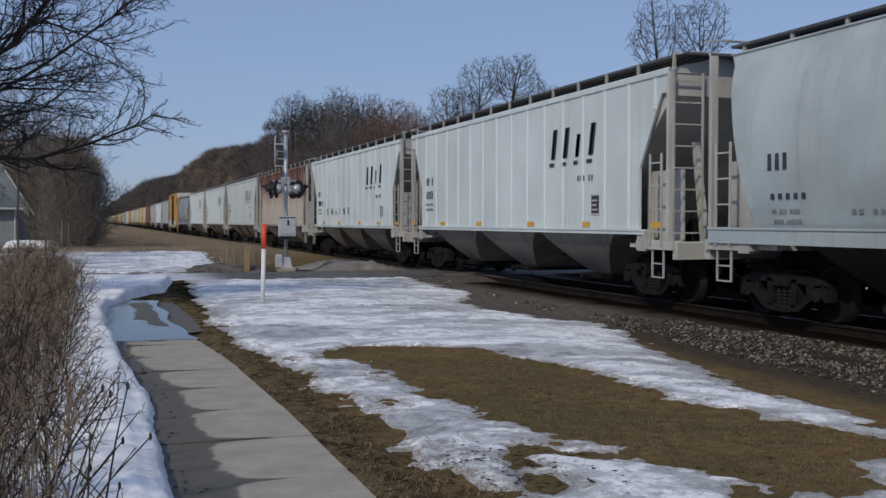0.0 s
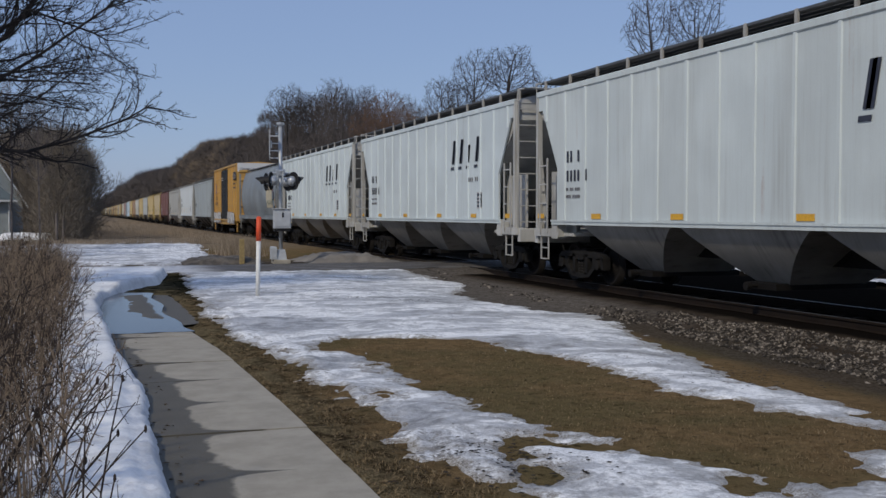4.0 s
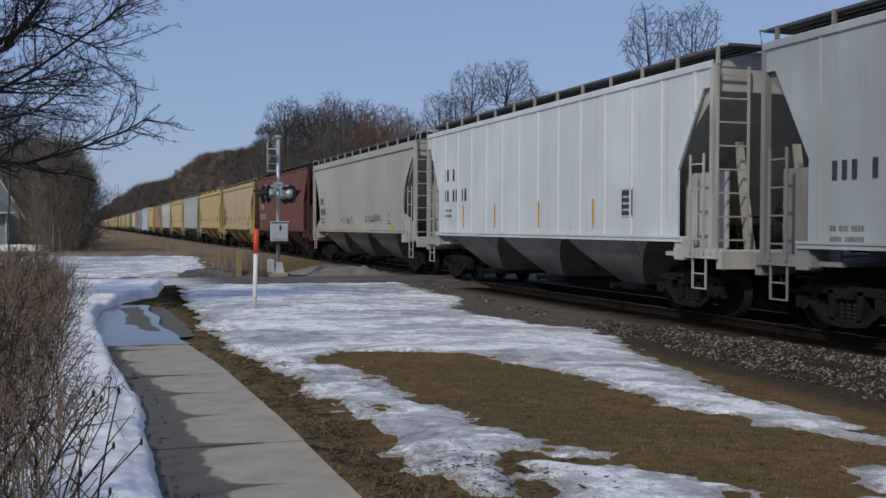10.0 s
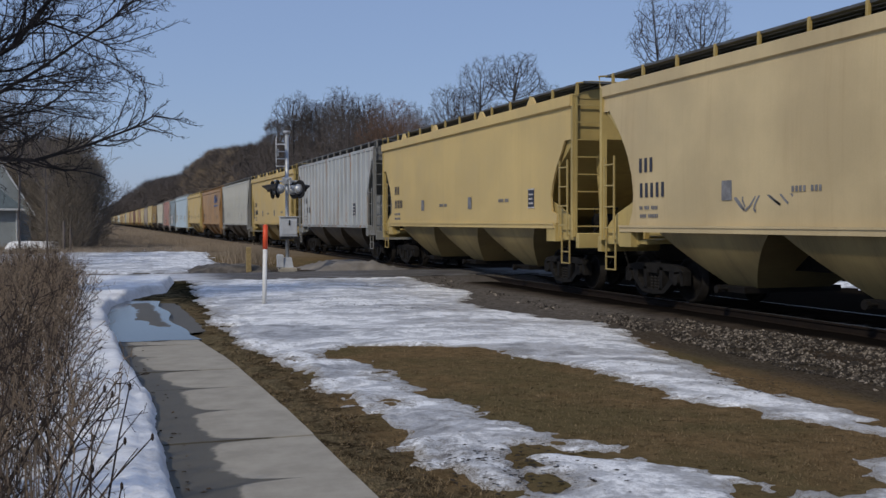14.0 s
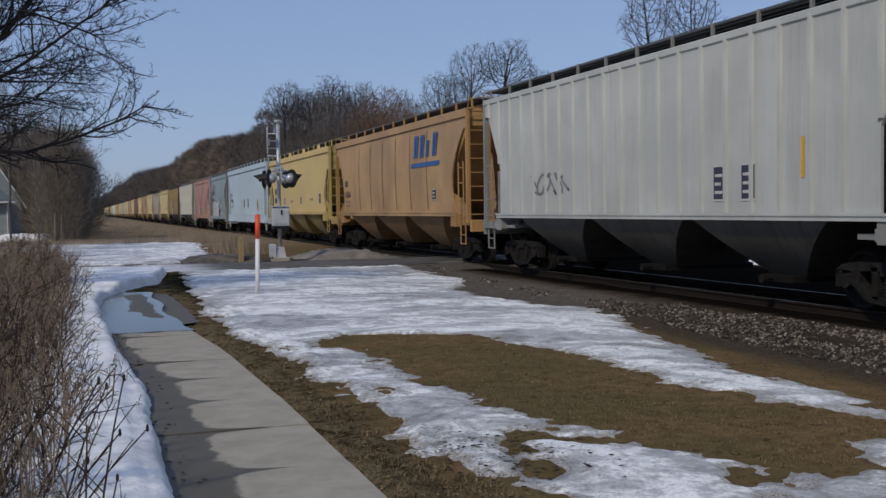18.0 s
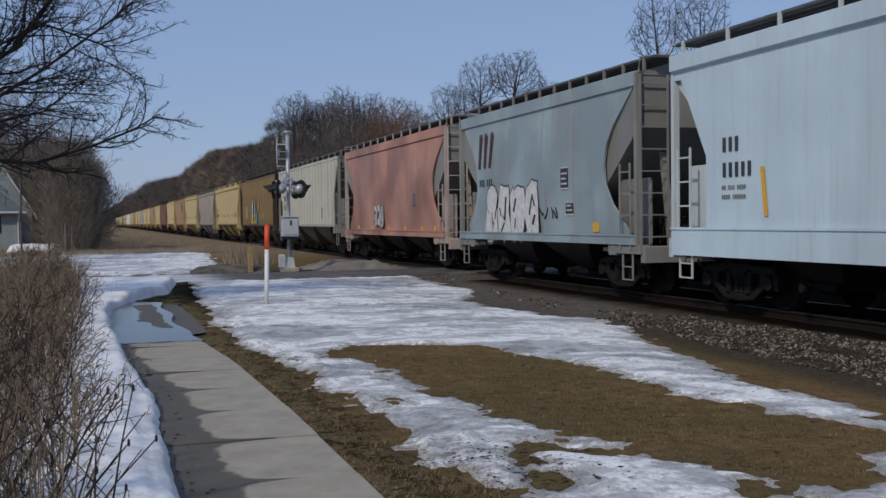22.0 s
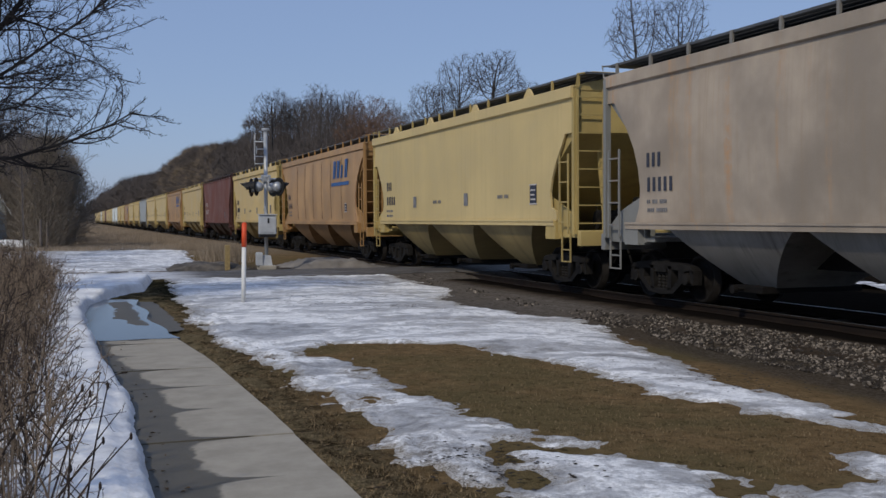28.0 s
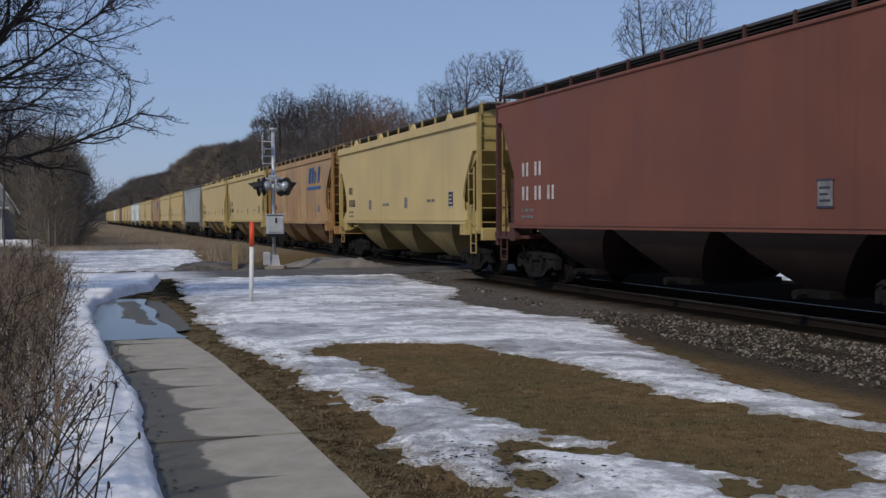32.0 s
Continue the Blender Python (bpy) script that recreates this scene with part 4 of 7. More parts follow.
P_ORANGE = [car_paint(f"orange_tan_car_paint_{i}", (0.44, 0.28, 0.145), 0.6, 0.15, 0.2, 8 + i, (0.27, 0.14, 0.075)) for i in range(2)]
P_OFRAME = car_paint("orange_frame_grimy", (0.42, 0.24, 0.09), 0.6, 0.3, 0.2, 1.2, (0.14, 0.08, 0.05))
P_OBAY = car_paint("orange_bay_grimy", (0.30, 0.18, 0.09), 0.8, 0.2, 0.2, 2.2, (0.10, 0.06, 0.04))
P_GREY = car_paint("blue_grey_car_paint", (0.36, 0.395, 0.41), 0.4, 0.12, 0.15, 4.4)
P_GREY7 = car_paint("dull_blue_grey_car_paint", (0.245, 0.28, 0.305), 0.55, 0.35, 0.25, 4.9, (0.16, 0.125, 0.10), (0.20, 0.10, 0.055))
P_GREY0 = car_paint("light_grey_round_car_paint", (0.40, 0.465, 0.485), 0.3, 0.12, 0.15, 4.1)
P_GREY9 = car_paint("plain_grey_car_paint", (0.39, 0.435, 0.445), 0.4, 0.10, 0.12, 5.5)
P_ICE = car_paint("light_grey_white_car_paint", (0.63, 0.675, 0.69), 0.25, 0.05, 0.08, 6.6)
P_WARM = car_paint("warm_grey_car_paint", (0.43, 0.425, 0.385), 0.25, 0.0, 0.1, 7.7)
P_RUSTG = car_paint("rust_streaked_grey_paint", (0.40, 0.43, 0.445), 0.4, 0.75, 0.15, 8.8, rust_c=(0.24, 0.13, 0.06))
P_LGREY = car_paint("pale_grey_car_paint", (0.47, 0.48, 0.455), 0.4, 0.10, 0.12, 9.9)
P_GFRAME = car_paint("grey_frame_grimy", (0.25, 0.255, 0.245), 0.7, 0.2, 0.2, 3.9)
# grimy bays darker than the side paint, their shade included in the base colour
P_GBAY = car_paint("grey_bay_shaded_grimy", (0.105, 0.10, 0.09), 0.8, 0.1, 0.3, 2.9, (0.035, 0.030, 0.026))


def rusted_paint():
    """Chalky pale paint with dark rust running down from the roof."""
    n = Nodes("rusted_car_paint")
    x, y, z = n.xyz()
    up = n.ramp(z, 1.5, 4.4)
    runs = n.noise(1.0, 6, 0.7, n.mapped((1.5, 3.6, 0.13), (2, 5, 1)))
    fine = n.noise(1.0, 4, 0.7, n.mapped((3, 15.0, 0.45), (1, 0, 4)))
    spots = n.noise(6.0, 5, 0.7)
    amount = n.math("ADD", n.math("MULTIPLY_ADD", up, 0.26, -0.13), n.math("ADD", runs, n.math("MULTIPLY_ADD", fine, 0.55, -0.27)))
    col = n.mix(n.ramp(spots, 0.3, 0.7), (0.40, 0.35, 0.315), (0.49, 0.445, 0.41))
    col = n.mix(n.ramp(amount, 0.42, 0.58), col, (0.27, 0.185, 0.155))
    col = n.mix(n.ramp(amount, 0.54, 0.70), col, n.mix(spots, (0.075, 0.036, 0.030), (0.13, 0.06, 0.045)))
    return n.done(col, 0.8, 0, n.math("ADD", fine, spots), 0.3, 0.01, 0.2)


P_RUSTY = rusted_paint()
P_RED = [car_paint(f"oxide_red_car_paint_{i}", (0.182, 0.066, 0.043), 0.35, 0.0, 0.12, 4 + i * 3, (0.07, 0.035, 0.03)) for i in range(2)]
P_RFRAME = car_paint("oxide_red_frame", (0.085, 0.031, 0.024), 0.6, 0.0, 0.2, 2.0, (0.05, 0.03, 0.025))
# darker copy of the red paint that holds the shade under the sill
P_RBAY = car_paint("oxide_red_bay_shaded", (0.045, 0.024, 0.019), 0.7, 0.0, 0.2, 2.4, (0.04, 0.03, 0.025))
P_LBLUE = car_paint("light_blue_car_paint", (0.50, 0.62, 0.695), 0.2, 0.03, 0.08, 12.0)
P_LBFRAME = car_paint("light_blue_frame", (0.50, 0.55, 0.57), 0.35, 0.05, 0.1, 13.0)
P_SLATE = car_paint("slate_blue_car_paint", (0.28, 0.36, 0.395), 0.5, 0.25, 0.2, 14.0, (0.22, 0.16, 0.13))
P_FADED = car_paint("faded_red_car_paint", (0.42, 0.212, 0.163), 0.55, 0.2, 0.35, 15.0, (0.47, 0.36, 0.32), (0.27, 0.10, 0.07))
P_CHALK = car_paint("chalky_pink_grey_frame", (0.44, 0.37, 0.335), 0.5, 0.4, 0.25, 15.5, (0.28, 0.16, 0.12))
P_BEIGE = car_paint("beige_car_paint", (0.485, 0.475, 0.415), 0.35, 0.0, 0.1, 16.0)
P_BROWN = car_paint("brown_car_paint", (0.170, 0.108, 0.048), 0.5, 0.0, 0.2, 17.0, (0.05, 0.035, 0.025))
P_BRIB = car_paint("worn_brown_posts", (0.29, 0.205, 0.10), 0.5, 0.0, 0.2, 17.5, (0.10, 0.065, 0.035))
P_BFRAME = car_paint("sooty_brown_frame", (0.042, 0.033, 0.027), 0.6, 0.0, 0.2, 18.0)
P_PALE = car_paint("weathered_grey_tan_paint", (0.41, 0.345, 0.275), 0.5, 0.5, 0.3, 19.0, (0.30, 0.22, 0.14), (0.33, 0.20, 0.11))
P_BOX = car_paint("boxcar_yellow_paint", (0.56, 0.335, 0.095), 0.3, 0.05, 0.1, 20.0, (0.22, 0.12, 0.05))
P_BOXROOF = car_paint("white_band_paint", (0.66, 0.67, 0.67), 0.2, 0.0, 0.08, 21.0)
P_BOXDOOR = car_paint("boxcar_door_black", (0.030, 0.032, 0.036), 0.4, 0.0, 0.2, 22.0, (0.07, 0.06, 0.05))


def lettered_white(car, s):
    name_blocks(car, s, -3.0, 3.05, 0.68, M["letter_dark"], 0.22)
    marks(car, s, M["letter_dark"], 0.30, 2.75, lines=("BB B", "BBBB B"))
    data_panel(car, s, -5.1, 1.78, None, 0.34, 0.38)
    reflectors(car, s, (5.2, 2.0, -1.6, -4.6, s["L"] / 2 - 0.7, -s["L"] / 2 + 1.3), 1.49, 0.42, 0.11)
    near_side("print_block", shape("print_block|w", lambda: bars_geo("BBB BB", 0.12, 0.5)), M["letter_faint"], car, "", -4.4, 2.5, s)


def tag_engine(car, s):
    lettered_white(car, s)
    for i, ch in enumerate("ENGINE"):
        near_side("sprayed_letter", glyphs(ch, 0.42), M["scrawl_black"], car, "sprayed black letter", 4.15 - i * 0.80, 1.88 + 0.05 * (i % 2), s, 0.02).rotation_euler.rotate_axis("Z", 0.12 * (-1) ** i)


def yellow_marks(car, s):
    marks(car, s, M["letter_dark"], 0.34, 2.55)
    data_panel(car, s, -5.6, 1.95, None, 0.36, 0.42)
    near_side("print_block", shape("print_block|y", lambda: bars_geo("BBBB BBB", 0.09, 0.4)), M["letter_faint"], car, "", 1.4, 2.05, s)
    near_side("print_block", shape("print_block|y2", lambda: Geo().box(0, 0.3, 0, 0.34, 0, 0.004)), M["letter_faint"], car, "small grey stencil", 3.3, 1.95, s)
    near_side("print_block", SHAPES["print_block|y2"], M["letter_faint"], car, "small grey stencil", -1.2, 1.95, s)
    near_side("print_block", SHAPES["print_block|y"], M["letter_faint"], car, "", -3.6, 2.1, s)


def tan_marks(car, s):
    yellow_marks(car, s)
    near_side("spray_tag", shape("spray_tag|t", lambda: scrawl_geo(5, 1.6, 0.45, 5, 0.02)), M["letter_faint"], car, "faint grey spray scrawl", 3.0, 1.75, s)
    near_side("spray_tag", shape("spray_tag|t2", lambda: scrawl_geo(9, 0.9, 0.7, 3, 0.03)), M["scrawl_black"], car, "black spray scrawl", -4.6, 1.6, s)


def weld_seams(car, s, ys, mat):
    """Upright welds between the side plates, darkened by rust."""
    for y in ys:
        near_side("weld_seam", shape(f"weld_seam|{s['key']}", lambda: curved_panel(s, s["sill"] + 0.1, 0.045, s["eave"] - s["sill"] - 0.45)), mat, car, "rust-darkened upright weld", y, s["sill"] + 0.1, s, 0.006)


def orange_marks(car, s):
    weld_seams(car, s, (-4.4, -2.6, -0.9, 0.8, 2.5, 4.2), M["seam_rust"])
    name_blocks(car, s, -3.1, 3.25, 0.72, M["letter_blue"], 0.40, False)
    near_side("name_underline", shape("name_underline", lambda: Geo().hexa([(-0.3, -0.30, 0), (2.6, -0.30, 0), (2.63, -0.16, 0), (-0.27, -0.16, 0)], [(-0.3, -0.30, 0.004), (2.6, -0.30, 0.004), (2.63, -0.16, 0.004), (-0.27, -0.16, 0.004)])), M["letter_blue"], car, "blue bar under the lettering", -3.1, 3.25, s, 0.016)
    marks(car, s, M["letter_dark"], 0.30, 2.55)
    data_panel(car, s, -4.9, 1.9, None, 0.36, 0.42)


def red_marks(car, s):
    marks(car, s, M["letter_white"], 0.40, 2.6, lines=("BB BB", "BB BB BB"))
    data_panel(car, s, -4.6, 1.75, M["letter_faint"], 0.32, 0.36)


def warm_marks(car, s):
    marks(car, s, M["letter_dark"], 0.32, 2.6)
    near_side("spray_tag", shape("spray_tag|w", lambda: scrawl_geo(15, 2.2, 0.58, 9, 0.014)), M["scrawl_black"], car, "dark outline spray tag", 2.6, 1.7, s)
    near_side("spray_tag", shape("spray_tag|w2", lambda: scrawl_geo(17, 2.4, 0.36, 14, 0.012)), M["scrawl_black"], car, "dark spray scrawl", -1.4, 1.75, s)
    data_panel(car, s, -4.7, 1.75, M["letter_white"], 0.3, 0.4)
    reflectors(car, s, (5.6, 3.3, 0.2, -4.9), 1.48, 0.42, 0.15)


def curved_panel(s, z, w, h):
    """A painted field that follows the swell of the side."""
    rise = lambda v: out_at(s, z + v) - out_at(s, z)
    rows = [[(u, h * k / 10, rise(h * k / 10) + 0.004) for u in (0, w)] for k in range(11)]
    back = [[(u, v, t - 0.004) for u, v, t in r] for r in reversed(rows)]
    return Geo().sheet(rows + back + rows[:1])


def round_marks(car, s):
    near_side("cream_panel", shape("cream_panel", lambda: curved_panel(s, 1.95, 2.0, 1.5)), M["cream"], car, "faded cream panel", -3.7, 1.95, s, 0.012)
    near_side("spray_tag", shape("spray_tag|g", lambda: scrawl_geo(21, 2.1, 0.36, 7, 0.016)), M["scrawl_green"], car, "dark green spray tag", -3.8, 2.1, s, 0.05)
    for i, (y, z, w, h) in enumerate(((4.6, 1.72, 1.3, 0.45), (2.7, 1.75, 0.5, 0.95), (1.4, 1.75, 0.4, 0.9), (0.0, 1.68, 1.3, 0.4), (-2.2, 1.68, 0.9, 0.5), (5.6, 1.75, 0.4, 0.4))):
        near_side("spray_tag", shape(f"spray_tag|g{i}", lambda: scrawl_geo(23 + i, w, h, 3 + i % 3, 0.014)), M["letter_faint"], car, "worn grey spray scrawl", y, z, s, 0.03)
    for i in range(2):
        near_side("rust_stain", shape("rust_stain|r", lambda: scrawl_geo(28, 0.3, 0.2, 3, 0.04)), M["seam_rust"], car, "rust blotch on the panel", -3.95 - 0.7 * i, 3.0 - 0.05 * i, s, 0.05)
    near_side("spray_stroke", shape("spray_stroke|r", lambda: Geo().prism([(0.0, 0.0), (0.12, 0.0), (0.30, 0.55), (0.32, 1.0), (0.24, 1.0), (0.05, 0.5)], 0, 0.004, "xy")), M["scrawl_red"], car, "dull red spray stroke", -6.0, 2.85, s, 0.02)
    for z in (1.95, 2.42):
        data_panel(car, s, -6.05, z, M["letter_dark"], 0.42, 0.42)
    near_side("paint_stripe", shape("paint_stripe|y", lambda: curved_panel(s, 1.56, 0.07, 0.9)), M["reflector"], car, "faded yellow stripe along the seam", -6.62, 1.56, s, 0.012)


def front_round_marks(car, s):
    marks(car, s, M["letter_dark"], 0.32, 2.42)
    near_side("spray_tag", shape("spray_tag|b", lambda: scrawl_geo(27, 1.0, 0.7, 5, 0.035)), M["scrawl_blue"], car, "blue spray tag", 2.6, 1.9, s, 0.02)
    near_side("print_block", shape("print_block|f", lambda: bars_geo("BB BBB", 0.14, 0.4)), M["letter_faint"], car, "", 4.5, 1.72, s)


def ice_marks(car, s):
    marks(car, s, M["letter_dark"], 0.42, 2.95, lines=("|B B", "BB BB |B"))
    near_side("print_block", shape("print_block|i", lambda: Geo().box(0, 0.07, 0, 0.62, 0, 0.004)), M["reflector"], car, "yellow upright strip", 6.2, 1.7, s)
    for y in (4.6, 2.2, -0.6, -3.4):
        near_side("print_block", SHAPES["print_block|i"], M["reflector"], car, "yellow upright strip", y, 1.6, s)
    data_panel(car, s, -4.7, 1.85)


def grey9_marks(car, s):
    marks(car, s, M["letter_dark"], 0.34, 2.3, lines=("BBB B",))
    data_panel(car, s, -4.6, 1.8, M["letter_white"], 0.36, 0.36)


def rustg_marks(car, s):
    marks(car, s, M["letter_dark"], 0.32, 2.5, lines=("B BB", "BB BB BB"))
    data_panel(car, s, -4.4, 1.85)


def lgrey_marks(car, s):
    data_panel(car, s, -2.9, 1.7, None, 0.3, 0.55)
    data_panel(car, s, -3.7, 1.7, None, 0.34, 0.55)
    near_side("print_block", SHAPES["print_block|i"], M["reflector"], car, "yellow upright strip", -5.2, 2.0, s)
    near_side("spray_tag", shape("spray_tag|l", lambda: scrawl_geo(33, 2.0, 0.5, 6, 0.03)), M["letter_faint"], car, "grey spray scrawl", 4.8, 1.9, s)


def blue_marks(car, s):
    marks(car, s, M["letter_dark"], 0.30, 2.7)
    for y in (5.9, 1.6, -5.3):
        near_side("spray_stroke", shape("spray_stroke|y", lambda: Geo().hexa([(0, 0, 0), (0.1, 0, 0), (0.0, 0.8, 0), (-0.1, 0.8, 0)], [(0, 0, 0.004), (0.1, 0, 0.004), (0.0, 0.8, 0.004), (-0.1, 0.8, 0.004)])), M["reflector"], car, "ochre spray stroke", y, 1.6, s, 0.02)
    data_panel(car, s, 0.8, 1.9)
    data_panel(car, s, -5.0, 1.7)
    data_panel(car, s, -1.0, 1.9, M["letter_faint"])


def slate_marks(car, s):
    near_side("name_block", shape("name_block|n", lambda: Geo().hexa([(0, 0, 0), (0.16, 0, 0), (0.30, 0.95, 0), (0.14, 0.95, 0)], [(0, 0, 0.004), (0.16, 0, 0.004), (0.30, 0.95, 0.004), (0.14, 0.95, 0.004)]).hexa([(0.40, 0, 0), (0.56, 0, 0), (0.70, 0.95, 0), (0.54, 0.95, 0)], [(0.40, 0, 0.004), (0.56, 0, 0.004), (0.70, 0.95, 0.004), (0.54, 0.95, 0.004)]).hexa([(0.78, 0, 0), (0.94, 0, 0), (1.16, 0.95, 0), (1.0, 0.95, 0)], [(0.78, 0, 0.004), (0.94, 0, 0.004), (1.16, 0.95, 0.004), (1.0, 0.95, 0.004)])), M["letter_maroon"], car, "dark red slanted blocks of the railway's lettering", 3.7, 3.0, s, 0.02)
    marks(car, s, M["letter_dark"], 0.24, 2.5, 3.7, ("BBB BBB",), False)
    tag_letters(car, s, 81, 3.2, 1.0, 4, 3.7, 1.5, "scrawl_white", 0.11)
    near_side("spray_tag", shape("spray_tag|s3", lambda: scrawl_geo(41, 1.0, 0.7, 4, 0.03)), M["scrawl_black"], car, "black spray scrawl", -0.4, 1.55, s, 0.02)
    data_panel(car, s, -1.7, 2.3, None, 0.4, 0.45)
    data_panel(car, s, -1.9, 1.7, None, 0.4, 0.4)
    reflectors(car, s, (-3.2,), 1.3, 0.3, 0.22)


def faded_marks(car, s):
    tag_letters(car, s, 83, 1.9, 1.35, 3, 1.3, 0.85, "letter_white", 0.08)
    data_panel(car, s, -3.2, 2.1, M["letter_faint"], 0.3, 0.34)
    reflectors(car, s, (4.9, 2.6, 0.2, -1.9, -3.9, -5.3), 1.2, 0.26, 0.2)


def beige_marks(car, s):
    marks(car, s, M["letter_dark"], 0.36, 2.75, lines=("BBB", "BBB BB"))
    data_panel(car, s, -4.2, 1.75, None, 0.42, 0.5)


def brown_marks(car, s):
    for i, (c, y, z, out) in enumerate((("scrawl_yellow", 2.5, 1.5, [(0, 0), (0.95, 0), (1.02, 0.42), (0.72, 0.62), (0.5, 0.40), (0.22, 0.72), (0.05, 0.4)]),
                                        ("scrawl_white", 2.3, 1.9, [(0, 0), (0.22, 0.05), (0.30, 0.7), (0.16, 1.15), (0.02, 0.8)]),
                                        ("scrawl_black", 2.0, 1.6, [(0, 0), (0.2, 0), (0.27, 0.7), (0.12, 1.25), (-0.05, 1.1)]),
                                        ("scrawl_white", 1.62, 1.85, [(0, 0), (0.2, 0.1), (0.24, 0.8), (0.10, 1.2), (0.0, 0.7)]),
                                        ("scrawl_cyan", 1.35, 1.5, [(0, 0), (0.38, 0), (0.36, 0.62), (0.22, 0.85), (0.05, 0.6)]),
                                        ("scrawl_black", 1.45, 1.75, [(0, 0), (0.12, 0.02), (0.2, 0.8), (0.05, 1.0)]))):
        near_side("spray_patch", shape(f"spray_patch|{i}", lambda: Geo().prism([(a * 1.8, b * 1.05) for a, b in out], 0, 0.004, "xy")), M[c], car, "painted patch of a tag", 2.1 - (2.5 - y) * 1.8, z, s, 0.062 + i * 0.004)
    near_side("print_block", shape("print_block|b", lambda: Geo().box(0, 0.75, 0, 0.85, 0, 0.004)), M["letter_white"], car, "pale panel with worn lettering", 5.4, 1.85, s)
    data_panel(car, s, -2.2, 1.75, M["letter_white"], 0.34, 0.42)
    data_panel(car, s, -2.9, 1.75, M["letter_white"], 0.34, 0.42)
    near_side("spray_tag", shape("spray_tag|br", lambda: scrawl_geo(57, 0.5, 0.6, 2, 0.03)), M["letter_white"], car, "pale spray scrawl", -0.9, 2.4, s, 0.06)


def pale_marks(car, s):
    marks(car, s, M["letter_dark"], 0.32, 2.55)
    data_panel(car, s, -4.6, 1.75, None, 0.4, 0.4)


def tag_letters(car, s, seed, y, z, n, w, h, fill="scrawl_white", out=0.066):
    """Fat sprayed letters: a black outline, a pale fill on it, dark gaps in the fill."""
    rnd = random.Random(seed)
    step = w / n
    for i in range(n):
        base = []
        for k in range(16):
            a = 2 * math.pi * k / 16
            c, q = math.cos(a), math.sin(a)
            rx, rz = step * 0.55 * rnd.uniform(0.62, 1.12), h * 0.5 * rnd.uniform(0.82, 1.12)
            base.append((math.copysign(abs(c) ** 0.45, c) * rx, math.copysign(abs(q) ** 0.45, q) * rz))
        mid = lambda k: [(step / 2 + a * k, h / 2 + b * (k + 0.02)) for a, b in base]
        letter = near_side("tag_letter", Geo().prism(mid(1.0), 0, 0.004, "xy"), M["scrawl_edge"], car, "sprayed tag letter with a black outline", y - i * step, z + rnd.uniform(-0.05, 0.05), s, out)
        part("tag_fill", Geo().prism(mid(0.93), 0.004, 0.004, "xy"), M[fill], letter, "pale sprayed fill")
        for k in range(rnd.choice((3, 4, 5))):
            x0, z0 = step * rnd.uniform(0.12, 0.8), h * rnd.uniform(0.08, 0.6)
            x1, z1 = x0 + step * rnd.uniform(-0.3, 0.3), z0 + h * rnd.uniform(0.05, 0.38)
            t = rnd.uniform(0.025, 0.07)
            part("tag_gap", Geo().prism([(x0 - t, z0), (x0 + t * 0.6, z0 - 0.03), (x1 + t, z1), (x1 - t * 0.5, z1 + 0.04)], 0.008, 0.003, "xy"), M["scrawl_black"], letter)


BOX_ROOF, BOX_LOW = 5.24, 1.05


